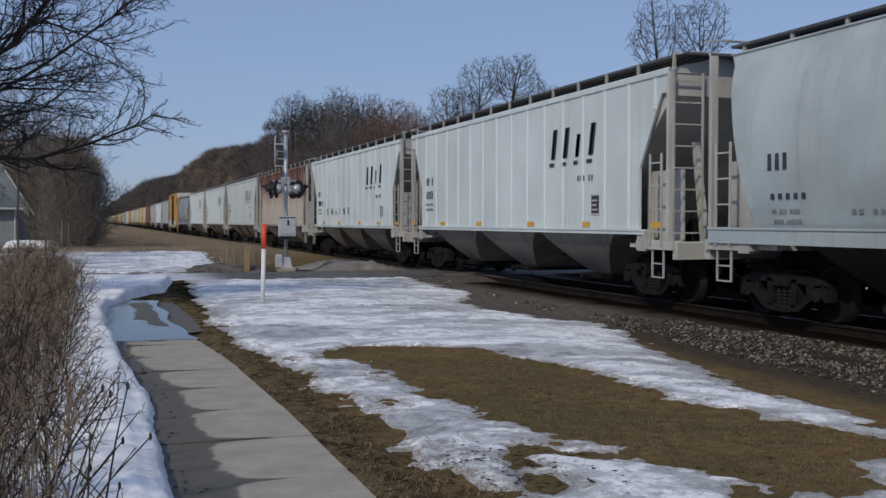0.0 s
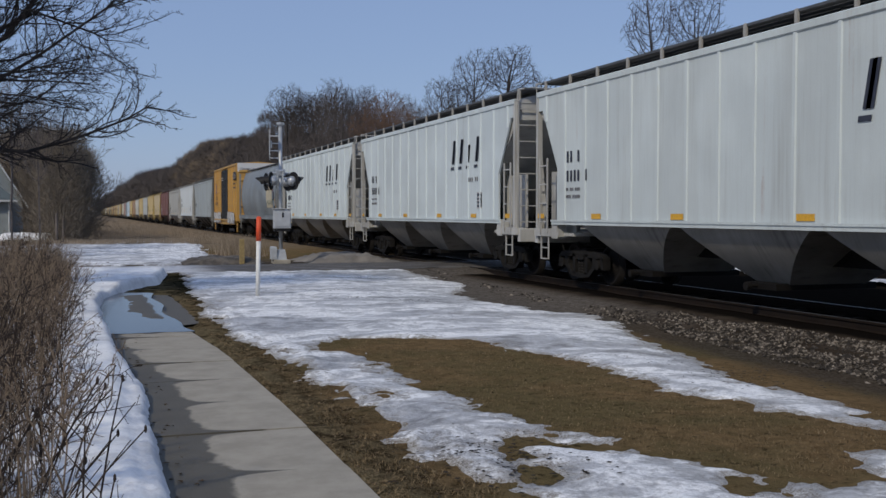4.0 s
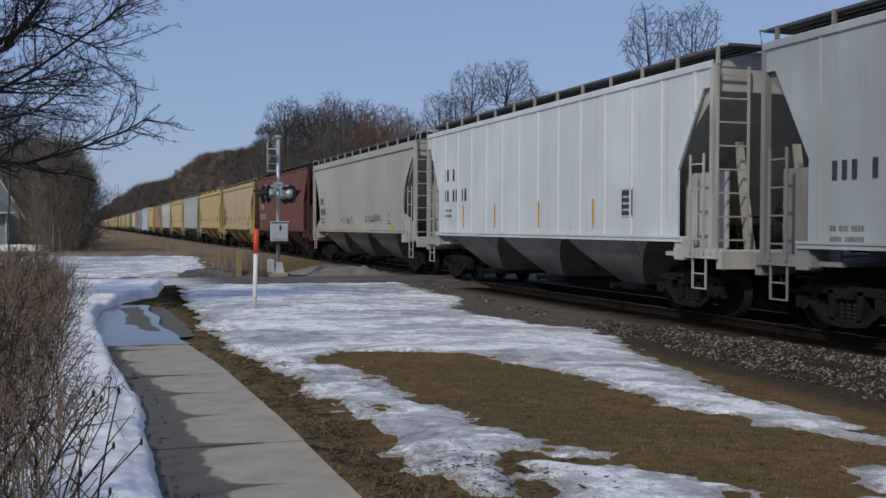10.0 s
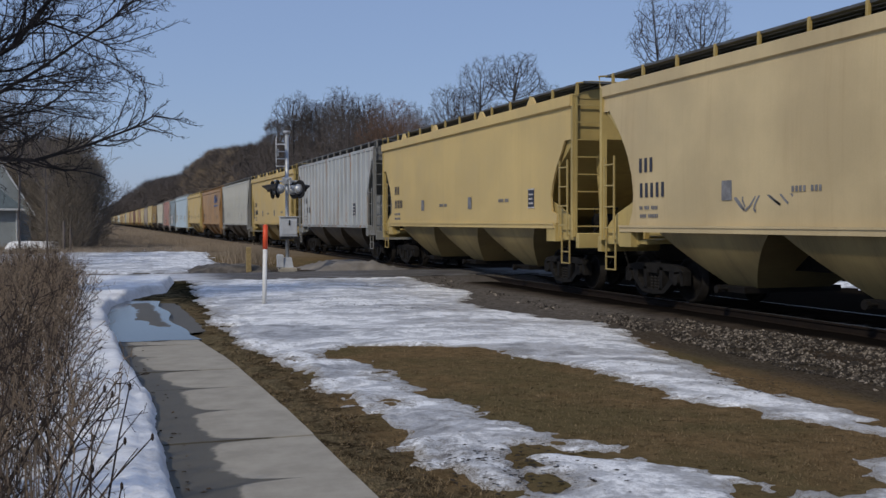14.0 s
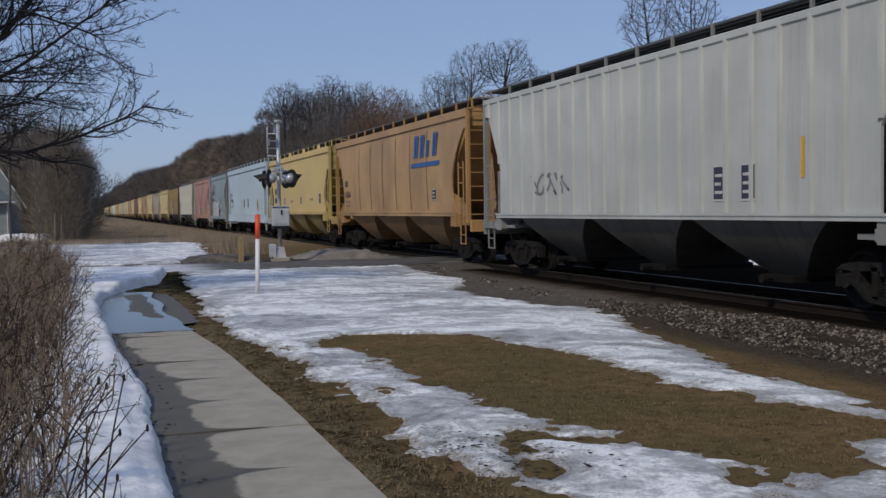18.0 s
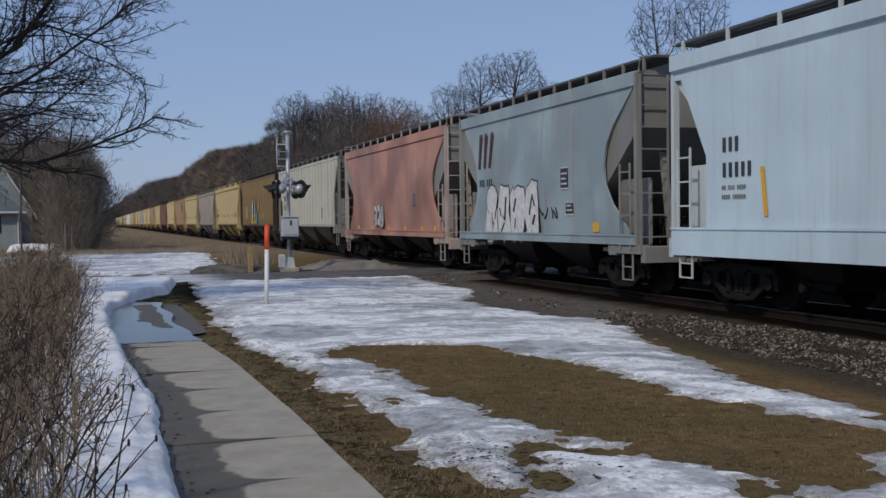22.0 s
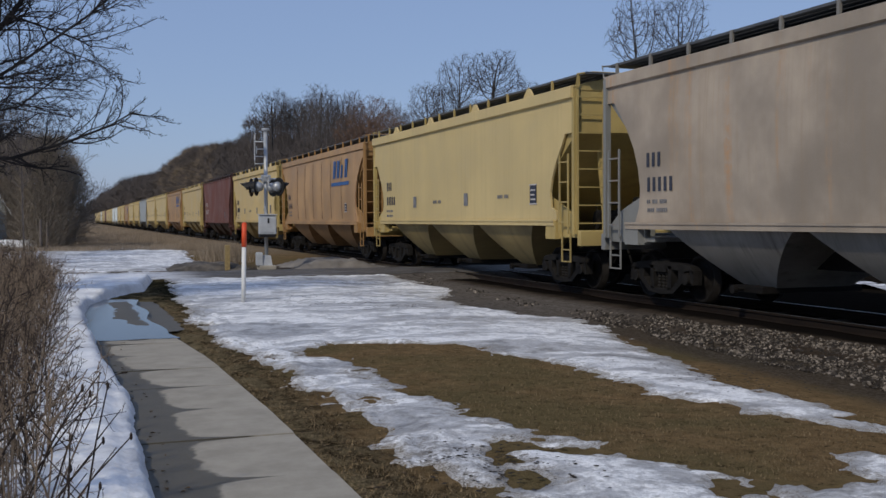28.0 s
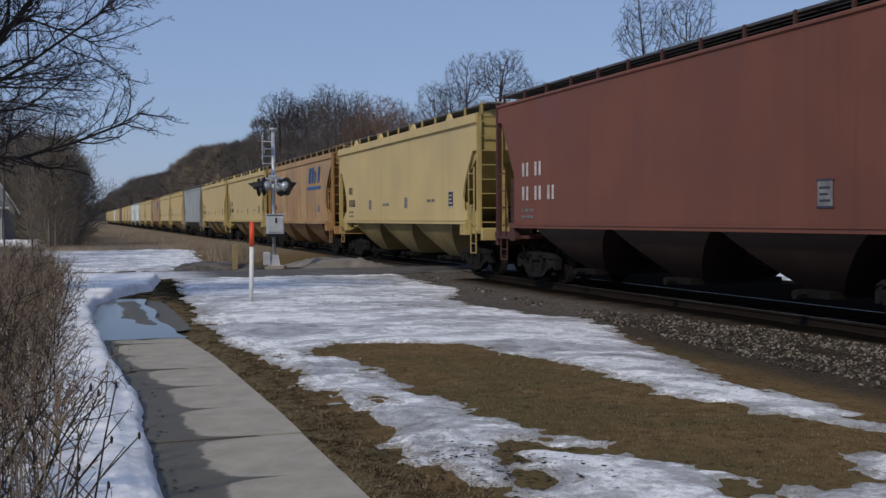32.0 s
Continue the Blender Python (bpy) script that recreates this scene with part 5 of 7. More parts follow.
def boxcar(L, detail):
    car = thing("boxcar", pose(TRACK_X, 0, 0), "yellow ribbed steel boxcar with a black sliding door and sprayed tags", "railcar", "cars of the freight train")
    y1, L2 = L / 2 - 0.8, L / 2
    g = Geo().box(-1.46, 1.46, -y1, y1, BOX_LOW, BOX_ROOF - 0.05)
    part("body", g, P_BOX, car)
    part("roof", Geo().prism([(-1.58, BOX_ROOF - 0.12), (1.58, BOX_ROOF - 0.12), (1.58, BOX_ROOF), (0, BOX_ROOF + 0.12), (-1.58, BOX_ROOF)], -y1, 2 * y1, "xz"), P_BOX, car)
    door0, door1 = -1.98, 1.69
    for s in (-1, 1):
        for a, b, name in ((-y1, door0, "side_panel"), (door1, y1, "side_panel")):
            panel = part(name, Geo().box(s * 1.46, s * 1.50, a, b, BOX_LOW, BOX_ROOF - 0.1), P_BOX, car)
            g = Geo()
            n = max(2, round((b - a) / 1.05))
            for i in range(n + 1):
                y = a + (b - a) * i / n
                y = min(max(y, a + 0.05), b - 0.05)
                g.box(s * 1.50, s * 1.56, y - 0.045, y + 0.045, BOX_LOW + 0.05, BOX_ROOF - 0.12)
            for z in (BOX_LOW + 1.15, BOX_LOW + 2.3, BOX_LOW + 3.35):
                g.box(s * 1.50, s * 1.535, a + 0.02, b - 0.02, z - 0.035, z + 0.035)
            part("ribs", g, P_BOX, panel)
        d = part("door", Geo().box(s * 1.47, s * 1.57, door0 + 0.02, door1 - 0.02, BOX_LOW + 0.12, BOX_ROOF - 0.25), P_BOXDOOR, car, "black sliding door with upright ridges")
        for i in range(5):
            y = door0 + 0.12 + (door1 - door0 - 0.24) * i / 4
            part("door_ridge", Geo().box(s * 1.57, s * 1.62, y - 0.04, y + 0.04, BOX_LOW + 0.15, BOX_ROOF - 0.28), P_BOXDOOR, d)
        for z in (BOX_LOW + 0.9, BOX_LOW + 1.7, BOX_LOW + 2.5, BOX_LOW + 3.2):
            part("door_rail", Geo().box(s * 1.57, s * 1.60, door0 + 0.1, door1 - 0.1, z - 0.03, z + 0.03), P_BOXDOOR, d)
        part("door_track", Geo().box(s * 1.50, s * 1.64, door0 - 0.3, y1 - 0.6, BOX_LOW + 0.02, BOX_LOW + 0.12), P_BOX, car)
        part("side_sill", Geo().box(s * 1.30, s * 1.5, -y1 + 1.6, y1 - 1.6, BOX_LOW - 0.28, BOX_LOW + 0.01), P_BOX, car)
    for s in (-1, 1):
        g = Geo()
        for k in range(6):
            z = BOX_LOW + 0.5 + k * 0.62
            g.hexa([(-1.4, s * y1, z - 0.12), (1.4, s * y1, z - 0.12), (1.4, s * y1, z + 0.12), (-1.4, s * y1, z + 0.12)],
                   [(-1.4, s * (y1 + 0.07), z - 0.05), (1.4, s * (y1 + 0.07), z - 0.05), (1.4, s * (y1 + 0.07), z + 0.05), (-1.4, s * (y1 + 0.07), z + 0.05)])
        part("end_corrugation", g, P_BOX, car)
        part("end_band", Geo().box(-1.5, 1.5, s * y1 - (0 if s > 0 else 0.02), s * y1 + (0.02 if s > 0 else 0), BOX_ROOF - 0.62, BOX_ROOF + 0.02), P_BOXROOF, car, "white band along the top of the end")
        part("end_ladder", shape("end_ladder|box", lambda: ladder_geo(0.42, BOX_LOW - 0.1, BOX_LOW + 1.25, 4, 0.014)), P_BOX, car, "", pose(-1.2, s * (y1 + 0.12), 0))
        part("side_ladder", shape("side_ladder|box", lambda: ladder_geo(0.40, BOX_LOW - 0.1, BOX_LOW + 1.25, 4, 0.014)), P_BOX, car, "", pose(-1.555, s * (y1 - 0.30), 0, 0, 0, 90))
        part("step", SHAPES["step"], P_BOX, car, "", pose(-1.5, s * (y1 - 0.3), -0.25))
        part("coupler", SHAPES["coupler"], M["grime_steel"], car, "rusty steel coupler with air hose", pose(0, s * (L2 - 0.02), 0, 0, 0, 0 if s > 0 else 180))
        truck(car, s * (L2 - 2.15))
    part("centre_sill", Geo().box(-0.35, 0.35, -L2 + 0.8, L2 - 0.8, 0.72, 1.06), M["grime_steel"], car)
    part("brake_gear", Geo().lathe([(-0.6, 0.05), (-0.55, 0.2), (0.5, 0.2), (0.55, 0.05)], (-0.7, 1.5, 0.75), "y", 10).box(-0.9, -0.6, -2.2, -1.6, 0.6, 0.95), M["grime_steel"], car)
    sp = dict(sill=1.05, eave=5.0, L=L)
    tag_letters(car, sp, 71, y1 - 0.35, BOX_LOW - 0.16, 4, y1 - 0.7 - door1, 0.86)
    tag_letters(car, sp, 75, door0 - 0.10, BOX_LOW - 0.22, 5, 3.9, 0.92)
    near_side("emblem", Geo().hexa([(0, 0, 0), (0.16, 0, 0), (0.86, 1.05, 0), (0.70, 1.05, 0)], [(0, 0, 0.004), (0.16, 0, 0.004), (0.86, 1.05, 0.004), (0.70, 1.05, 0.004)]), M["scrawl_red"], car, "red bar of a crossed emblem", 5.8, 3.1, sp, 0.02)
    near_side("emblem", Geo().hexa([(0.70, 0, 0), (0.86, 0, 0), (0.16, 1.05, 0), (0, 1.05, 0)], [(0.70, 0, 0.004), (0.86, 0, 0.004), (0.16, 1.05, 0.004), (0, 1.05, 0.004)]), M["scrawl_red"], car, "red bar of a crossed emblem", 5.8, 3.1, sp, 0.03)
    near_side("emblem", Geo().box(0.3, 0.56, 0.15, 0.9, 0, 0.004), M["scrawl_blue"], car, "blue block of a crossed emblem", 5.8, 3.1, sp, 0.04)
    near_side("logo_plate", Geo().box(0, 1.5, 0, 0.6, 0, 0.004), M["black"], car, "black plate", -5.2, 4.05, sp, 0.02)
    near_side("logo_block", stencil_geo("BBB", 0.42, 0.24, 0.9), M["letter_white"], car, "white blocks on the plate", -5.25, 4.14, sp, 0.03)
    near_side("reporting_mark", stencil_geo("BB BB", 0.30), M["letter_dark"], car, "plain dark bars in place of a number", 5.9, 2.72, sp, 0.02)
    near_side("reporting_mark", stencil_geo("B BB BBB", 0.30), M["letter_dark"], car, "plain dark bars in place of a number", 6.3, 2.28, sp, 0.02)
    for i in range(2):
        near_side("print_block", bars_geo("BBBBBB BBBBBBB", 0.10, 0.3), M["letter_dark"], car, "", -5.2, 3.75 - i * 0.3, sp, 0.02)
        near_side("door_print", bars_geo("BBBBBBBBB BBBBB", 0.09, 0.15), M["letter_white"], car, "small white lettering on the door", 1.35, 4.35 - i * 0.16, sp, 0.08)
    words = glyphs("EXCESS HEIGHT CAR", 0.12)
    part("end_words", words, M["letter_dark"], car, "black words on the white band", Matrix.Translation((-1.35, -y1 - 0.03, BOX_ROOF - 0.42)) @ pose(0, 0, 0, 90, 0, 0))
    return car


W3 = dict(end="diag", ribs=16, rib_d=0.024, bays=3)
Y3 = dict(end="arc", chord=0.26, teeth=True, bays=3, sill=1.55, eave=4.42, skirt=0.12)
A3 = dict(end="bigarc", chord=0.24, bays=3, sill=1.5, eave=4.42, skirt=0.12)
WHITE = "white ribbed steel covered hopper car, dusty, with dark lettering"
YELLOW = "pale yellow covered hopper car with rounded end openings"
ORANGE = "orange-tan weathered covered hopper car with blue lettering"
RED = "oxide-red covered hopper car with grimy bays darkened for shade"


def make_car(i):
    L = COUPLINGS[i] - (COUPLINGS[i - 1] if i else COUPLINGS[0] - 17.3)
    Lr = round(L, 1)
    FAR[0] = i >= 36
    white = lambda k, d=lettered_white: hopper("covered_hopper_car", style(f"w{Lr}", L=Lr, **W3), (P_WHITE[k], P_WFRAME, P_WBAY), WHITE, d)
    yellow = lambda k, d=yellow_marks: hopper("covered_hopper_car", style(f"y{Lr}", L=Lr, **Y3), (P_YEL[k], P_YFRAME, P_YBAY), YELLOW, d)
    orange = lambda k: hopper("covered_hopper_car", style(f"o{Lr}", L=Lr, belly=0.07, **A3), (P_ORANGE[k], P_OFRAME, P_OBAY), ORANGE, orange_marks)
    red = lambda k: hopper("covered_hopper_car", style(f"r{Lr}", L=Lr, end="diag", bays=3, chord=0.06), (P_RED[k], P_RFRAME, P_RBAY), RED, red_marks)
    special = {
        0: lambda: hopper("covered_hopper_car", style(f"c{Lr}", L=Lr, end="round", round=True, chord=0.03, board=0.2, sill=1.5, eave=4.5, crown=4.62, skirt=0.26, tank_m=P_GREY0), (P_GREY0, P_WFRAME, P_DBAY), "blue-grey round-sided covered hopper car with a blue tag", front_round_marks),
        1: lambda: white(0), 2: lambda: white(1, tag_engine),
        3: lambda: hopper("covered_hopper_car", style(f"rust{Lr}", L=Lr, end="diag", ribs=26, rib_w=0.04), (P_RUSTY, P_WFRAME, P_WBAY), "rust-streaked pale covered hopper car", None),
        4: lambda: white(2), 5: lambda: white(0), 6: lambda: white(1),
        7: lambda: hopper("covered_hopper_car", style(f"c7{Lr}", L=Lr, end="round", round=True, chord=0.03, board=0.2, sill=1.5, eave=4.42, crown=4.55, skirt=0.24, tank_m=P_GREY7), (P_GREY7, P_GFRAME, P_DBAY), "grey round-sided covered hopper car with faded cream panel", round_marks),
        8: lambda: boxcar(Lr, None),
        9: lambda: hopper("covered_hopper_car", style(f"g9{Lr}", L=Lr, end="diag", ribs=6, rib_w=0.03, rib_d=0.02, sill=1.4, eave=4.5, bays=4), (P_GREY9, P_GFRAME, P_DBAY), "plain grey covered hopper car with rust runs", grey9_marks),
        10: lambda: hopper("covered_hopper_car", style(f"ice{Lr}", L=Lr, end="diag", ribs=14, rib_d=0.022), (P_ICE, P_WFRAME, P_WBAY), "clean light-grey ribbed covered hopper car", ice_marks),
        11: lambda: hopper("covered_hopper_car", style(f"b{Lr}", L=Lr, belly=0.07, **A3), (P_WARM, P_WFRAME, P_WBAY), "warm grey covered hopper car with sprayed tags", warm_marks),
        12: lambda: red(0),
        13: lambda: hopper("covered_hopper_car", style(f"b{Lr}", L=Lr, belly=0.07, **A3), (P_TAN, P_YFRAME, P_YBAY), "dusty tan covered hopper car with faint tags", tan_marks),
        14: lambda: yellow(0),
        15: lambda: hopper("covered_hopper_car", style(f"rg{Lr}", L=Lr, end="diag", ribs=20), (P_RUSTG, P_GFRAME, P_GBAY), "pale grey ribbed covered hopper car with brown rust runs", rustg_marks),
        16: lambda: yellow(0),
        17: lambda: hopper("covered_hopper_car", style(f"lg{Lr}", L=Lr, end="diag", ribs=22), (P_LGREY, P_GFRAME, P_GBAY), "pale grey ribbed covered hopper car", lgrey_marks),
        18: lambda: orange(0), 19: lambda: yellow(0),
        20: lambda: hopper("covered_hopper_car", style(f"lb{Lr}", L=Lr, end="diag", sill=1.4, eave=4.55, skirt=0.5, bays=5, low=0.5, chord=0.3), (P_LBLUE, P_LBFRAME, P_DBAY), "clean light-blue covered hopper car with a deep sill", blue_marks),
        21: lambda: hopper("covered_hopper_car", style(f"sl{Lr}", L=Lr, end="tear", belly=0.10, sill=1.25, eave=4.5, skirt=0.2, bays=2, chord=0.3), (P_SLATE, P_GFRAME, P_DBAY), "short slate-blue covered hopper car with a bubble tag", slate_marks),
        22: lambda: hopper("covered_hopper_car", style(f"fd{Lr}", L=Lr, end="tear", belly=0.10, sill=1.25, eave=4.5, skirt=0.2, bays=3, chord=0.3, tank_m=P_GFRAME), (P_FADED, P_CHALK, P_DBAY), "faded red round-sided covered hopper car", faded_marks),
        23: lambda: hopper("covered_hopper_car", style(f"be{Lr}", L=Lr, end="diag", ribs=22), (P_BEIGE, P_GFRAME, P_GBAY), "beige ribbed covered hopper car, dusty below", beige_marks),
        24: lambda: hopper("covered_hopper_car", style(f"br{Lr}", L=Lr, end="diag", ribs=20, rib_d=0.06, rib_m=P_BRIB), (P_BROWN, P_BFRAME, P_BFRAME), "brown ribbed covered hopper car with a bright tag", brown_marks),
        25: lambda: yellow(1),
        26: lambda: hopper("covered_hopper_car", style(f"b{Lr}", L=Lr, belly=0.07, **A3), (P_PALE, P_GFRAME, P_WBAY), "weathered grey-tan covered hopper car", pale_marks),
        27: lambda: yellow(1), 28: lambda: orange(1), 29: lambda: yellow(2), 30: lambda: red(1), 31: lambda: yellow(3), 32: lambda: orange(0), 33: lambda: yellow(1), 34: lambda: yellow(2),
        35: lambda: hopper("covered_hopper_car", style("g9f", L=Lr, end="diag", ribs=6, rib_w=0.03, rib_d=0.02, bays=4), (P_GREY, P_GFRAME, P_GBAY), "plain grey covered hopper car", grey9_marks),
        38: lambda: orange(1), 41: lambda: white(0), 42: lambda: white(1), 46: lambda: red(0), 49: lambda: white(2)}
    car = special[i]() if i in special else yellow(i % 4)
    CARS.append((car, COUPLINGS[i] - L / 2))


CARS = []
for _i in range(len(COUPLINGS)):
    make_car(_i)

# ---- ground, path, snow, road, track ----
def ground_z(x, y):
    """Height of the bare ground."""
    shoulder = -0.16 * smooth_step(5.2, 8.4, x) * (1 - smooth_step(26.5, 29.0, y))
    far = -0.06 * smooth_step(33, 37, y)
    bed = 0.0
    verge = smooth_step(1.45, 1.62, x) * smooth_step(2.7, 2.2, x) * smooth_step(29, 27, y)
    bump = verge * (0.035 * noise.noise(Vector((x * 3.2, y * 2.6, 8))) + 0.028 * noise.noise(Vector((x * 8, y * 7, 1)))) + 0.018 * noise.noise(Vector((x * 1.4, y * 1.4, 0))) + 0.010 * noise.noise(Vector((x * 5, y * 5, 3)))
    rise = 1.5 * smooth_step(24, 60, x) + 5.0 * smooth_step(40, 140, x)
    dip = -0.05 * smooth_step(0.2, 0.3, x) * smooth_step(1.60, 1.50, x) * smooth_step(22.0, 20.8, y)
    return dip + shoulder + far + bed + bump - 0.03 + rise


def spaced(lo, hi, fine_lo, fine_hi, step):
    """Grid lines: fine in the middle, growing outwards."""
    out = list(np.arange(fine_lo, fine_hi, step))
    d, v = step, fine_hi
    while v < hi:
        out.append(v)
        d *= 1.25
        v += d
    out.append(hi)
    d, v = step, fine_lo - step
    while v > lo:
        out.insert(0, v)
        d *= 1.25
        v -= d
    out.insert(0, lo)
    return out


def ground():
    xs, ys = spaced(-2500, 2500, -4.0, 10.5, 0.13), spaced(-2500, 3500, 3.5, 34.0, 0.15)
    rows = [[(x, y, ground_z(x, y)) for x in xs] for y in ys]
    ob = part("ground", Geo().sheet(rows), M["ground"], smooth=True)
    return tagged(ob, "brown dormant grass and muddy soil with melting snow", "ground", kind="structure")


def inside_distance(px, py, poly):
    """Distance to an outline, positive inside, for arrays of points."""
    best = np.full(px.shape, 1e9)
    odd = np.zeros(px.shape, bool)
    n = len(poly)
    for i in range(n):
        (x0, y0), (x1, y1) = poly[i], poly[(i + 1) % n]
        dx, dy = x1 - x0, y1 - y0
        t = np.clip(((px - x0) * dx + (py - y0) * dy) / (dx * dx + dy * dy), 0, 1)
        best = np.minimum(best, np.hypot(px - x0 - t * dx, py - y0 - t * dy))
        cross = ((y0 > py) != (y1 > py)) & (px < (x1 - x0) * (py - y0) / ((y1 - y0) or 1e-9) + x0)
        odd ^= cross
    return np.where(odd, best, -best)


def snow_sheet(name, poly, step, thick, soft, material, label, ragged=0.22, lumps=0.03, base=None, kind="stuff", holes=False):
    """A layer of snow over an outline: thin and ragged at its edge, lumpy on top."""
    xs = np.arange(min(p[0] for p in poly) - 0.6, max(p[0] for p in poly) + 0.6, step)
    ys = np.arange(min(p[1] for p in poly) - 0.6, max(p[1] for p in poly) + 0.6, step * 1.3)
    X, Y = np.meshgrid(xs, ys)
    D = inside_distance(X, Y, poly)
    g, idx, edge = Geo(), {}, []
    base = base or ground_z
    keep = D > -0.55
    for j in range(len(ys)):
        for i in range(len(xs)):
            if keep[j, i]:
                x, y = float(X[j, i]), float(Y[j, i])
                d = float(D[j, i])
                if holes:
                    for hx, hy, hr in BARE:
                        d = min(d, math.hypot(x - hx, (y - hy) * 0.8) - hr)
                    d -= 0.45 * smooth_step(0.30, 0.55, noise.noise(Vector((x * 1.7, y * 1.25, 21)))) * smooth_step(10.5, 6.0, y)
                d += ragged * (noise.noise(Vector((x * 1.1, y * 0.9, 7))) + 0.7 * noise.noise(Vector((x * 3.1, y * 2.3, 2))) + 0.6 * noise.noise(Vector((x * 6, y * 6, 5))) + 0.4 * noise.noise(Vector((x * 12, y * 10, 6))))
                k = smooth_step(-0.05, soft, d)
                lump = lumps * (noise.noise(Vector((x * 1.3, y * 1.1, 1))) + 0.6 * noise.noise(Vector((x * 4, y * 2.6, 4))) + 0.35 * noise.noise(Vector((x * 11, y * 8, 9))))
                idx[j, i] = len(g.v)
                edge.append(smooth_step(0.42, 0.0, d))
                g.v.append((x, y, base(x, y) - 0.05 + 0.055 * smooth_step(-0.1, 0.0, d) + (thick + lump) * k))
    for j in range(len(ys) - 1):
        for i in range(len(xs) - 1):
            q = [idx.get(k) for k in ((j, i), (j, i + 1), (j + 1, i + 1), (j + 1, i))]
            if None not in q:
                g.f.append(tuple(q))
    ob = part(name, g, material, smooth=True)
    ob.data.attributes.new("edge", "FLOAT", "POINT").data.foreach_set("value", edge)
    return tagged(ob, label, "snow", kind=kind)


ground()
BANK = [(0.45, 1.0), (0.42, 6.2), (0.44, 7.6), (0.45, 9.9), (0.25, 13.5), (0.14, 18.4), (0.25, 20.1), (0.78, 23.0), (1.5, 24.7), (1.95, 28.6), (-0.2, 29.2), (-5.5, 29.2), (-5.5, 1.0)]
MELT = [(2.75, 4.2), (2.3, 5.6), (2.17, 6.05), (2.1, 6.55), (2.04, 7.13), (2.04, 8.1), (2.06, 9.8), (2.03, 11.4), (1.85, 12.8), (1.79, 15.1), (1.85, 18.5), (2.5, 29.2), (5.7, 29.2), (8.6, 29.0), (9.0, 26.6), (9.0, 24.2), (7.5, 21.4), (7.4, 19.1), (7.75, 17.3), (8.4, 16.8), (7.75, 13.9), (6.95, 12.0), (6.65, 10.2), (5.95, 8.75), (6.2, 7.85), (6.2, 7.4), (6.12, 7.0), (5.95, 6.2),
        (5.75, 6.4), (5.5, 6.7), (5.4, 7.1), (5.15, 7.55), (5.0, 8.4), (5.05, 9.2), (5.2, 10.25), (5.0, 11.4), (4.7, 12.35), (4.4, 12.7), (3.1, 13.3), (2.6, 12.3), (2.9, 11.3), (2.95, 10.0), (2.98, 8.9), (3.1, 7.7), (3.28, 7.1), (3.5, 6.6), (3.62, 6.15), (3.95, 5.75), (4.0, 5.3), (4.5, 5.2), (4.9, 5.6), (6.6, 5.3), (6.8, 3.9), (3.6, 3.8)]
BARE = [(3.12, 6.95, 0.07), (3.38, 6.5, 0.06), (2.74, 6.42, 0.13), (2.70, 5.98, 0.14), (2.52, 8.9, 0.09), (3.66, 5.24, 0.16), (3.18, 5.1, 0.10), (3.5, 4.75, 0.12)]    # grass showing through
FIELD = [(-6.0, 34.4), (3.2, 34.6), (3.9, 38.0), (4.6, 44.0), (5.6, 62.0), (2.2, 66.0), (-3.0, 60.0), (-8.0, 50.0)]
snow_sheet("snow_bank", BANK, 0.05, 0.20, 0.075, M["snow_clean"], "clean snow bank with a rounded edge beside the path", 0.035, 0.03)
snow_sheet("melting_snow", MELT, 0.05, 0.018, 0.22, M["snow"], "thin icy melting snow over the grass", 0.27, 0.016, holes=True)
snow_sheet("snow_field", FIELD, 0.22, 0.06, 0.5, M["snow"], "patchy snow in the dry grass past the road", 1.0, 0.05)
snow_sheet("far_side_snow", [(18.6, 2.0), (20.2, 2.0), (20.2, 30.0), (20.2, 75.0), (18.6, 75.0)], 0.45, 0.10, 0.6, M["snow"], "patchy snow beyond the track", 1.6, 0.05)
snow_sheet("gritty_snow_mound", [(7.0, 33.2), (9.9, 33.2), (10.2, 37.5), (8.6, 39.5), (6.9, 37.5)], 0.14, 0.26, 1.0, M["mound"], "low mound of gritty grey ploughed snow", 0.4, 0.08)
snow_sheet("dirt_heap", [(3.0, 33.6), (5.3, 33.6), (5.7, 37.0), (4.2, 38.2), (2.6, 36.0)], 0.14, 0.18, 0.6, M["earth_heap"], "low heap of gritty earth and dirty snow", 0.4, 0.10)


def path_edge(v):
    return 1.53 - 0.06 * smooth_step(8.0, 12.0, v) - 0.30 * smooth_step(11.0, 17.0, v)


def path_slabs():
    walk_ob = new("pavement")
    tagged(walk_ob, "pale concrete footpath, wet along the snow", "footpath", kind="structure")
    k0 = SLAB_START - SLAB * 5
    for i in range(-5, 16):
        y = k0 + i * SLAB
        a, b = y + 0.008, y + SLAB - 0.008
        flat = smooth_step(13.0, 14.5, y)
        high = lambda v: 0.012 + 0.004 * math.sin(i * 2.3) * (1 - flat) - 0.010 * smooth_step(14.2, 15.0, v)
        left = lambda v: min(0.27, path_edge(v) - 1.15)
        part("slab", Geo().hexa([(left(a), a, -0.12), (path_edge(a), a, -0.12), (path_edge(b), b, -0.12), (left(b), b, -0.12)],
                                [(left(a), a, high(a)), (path_edge(a), a, high(a)), (path_edge(b), b, high(b)), (left(b), b, high(b))]), M["concrete"], walk_ob)
    return walk_ob


path_slabs()


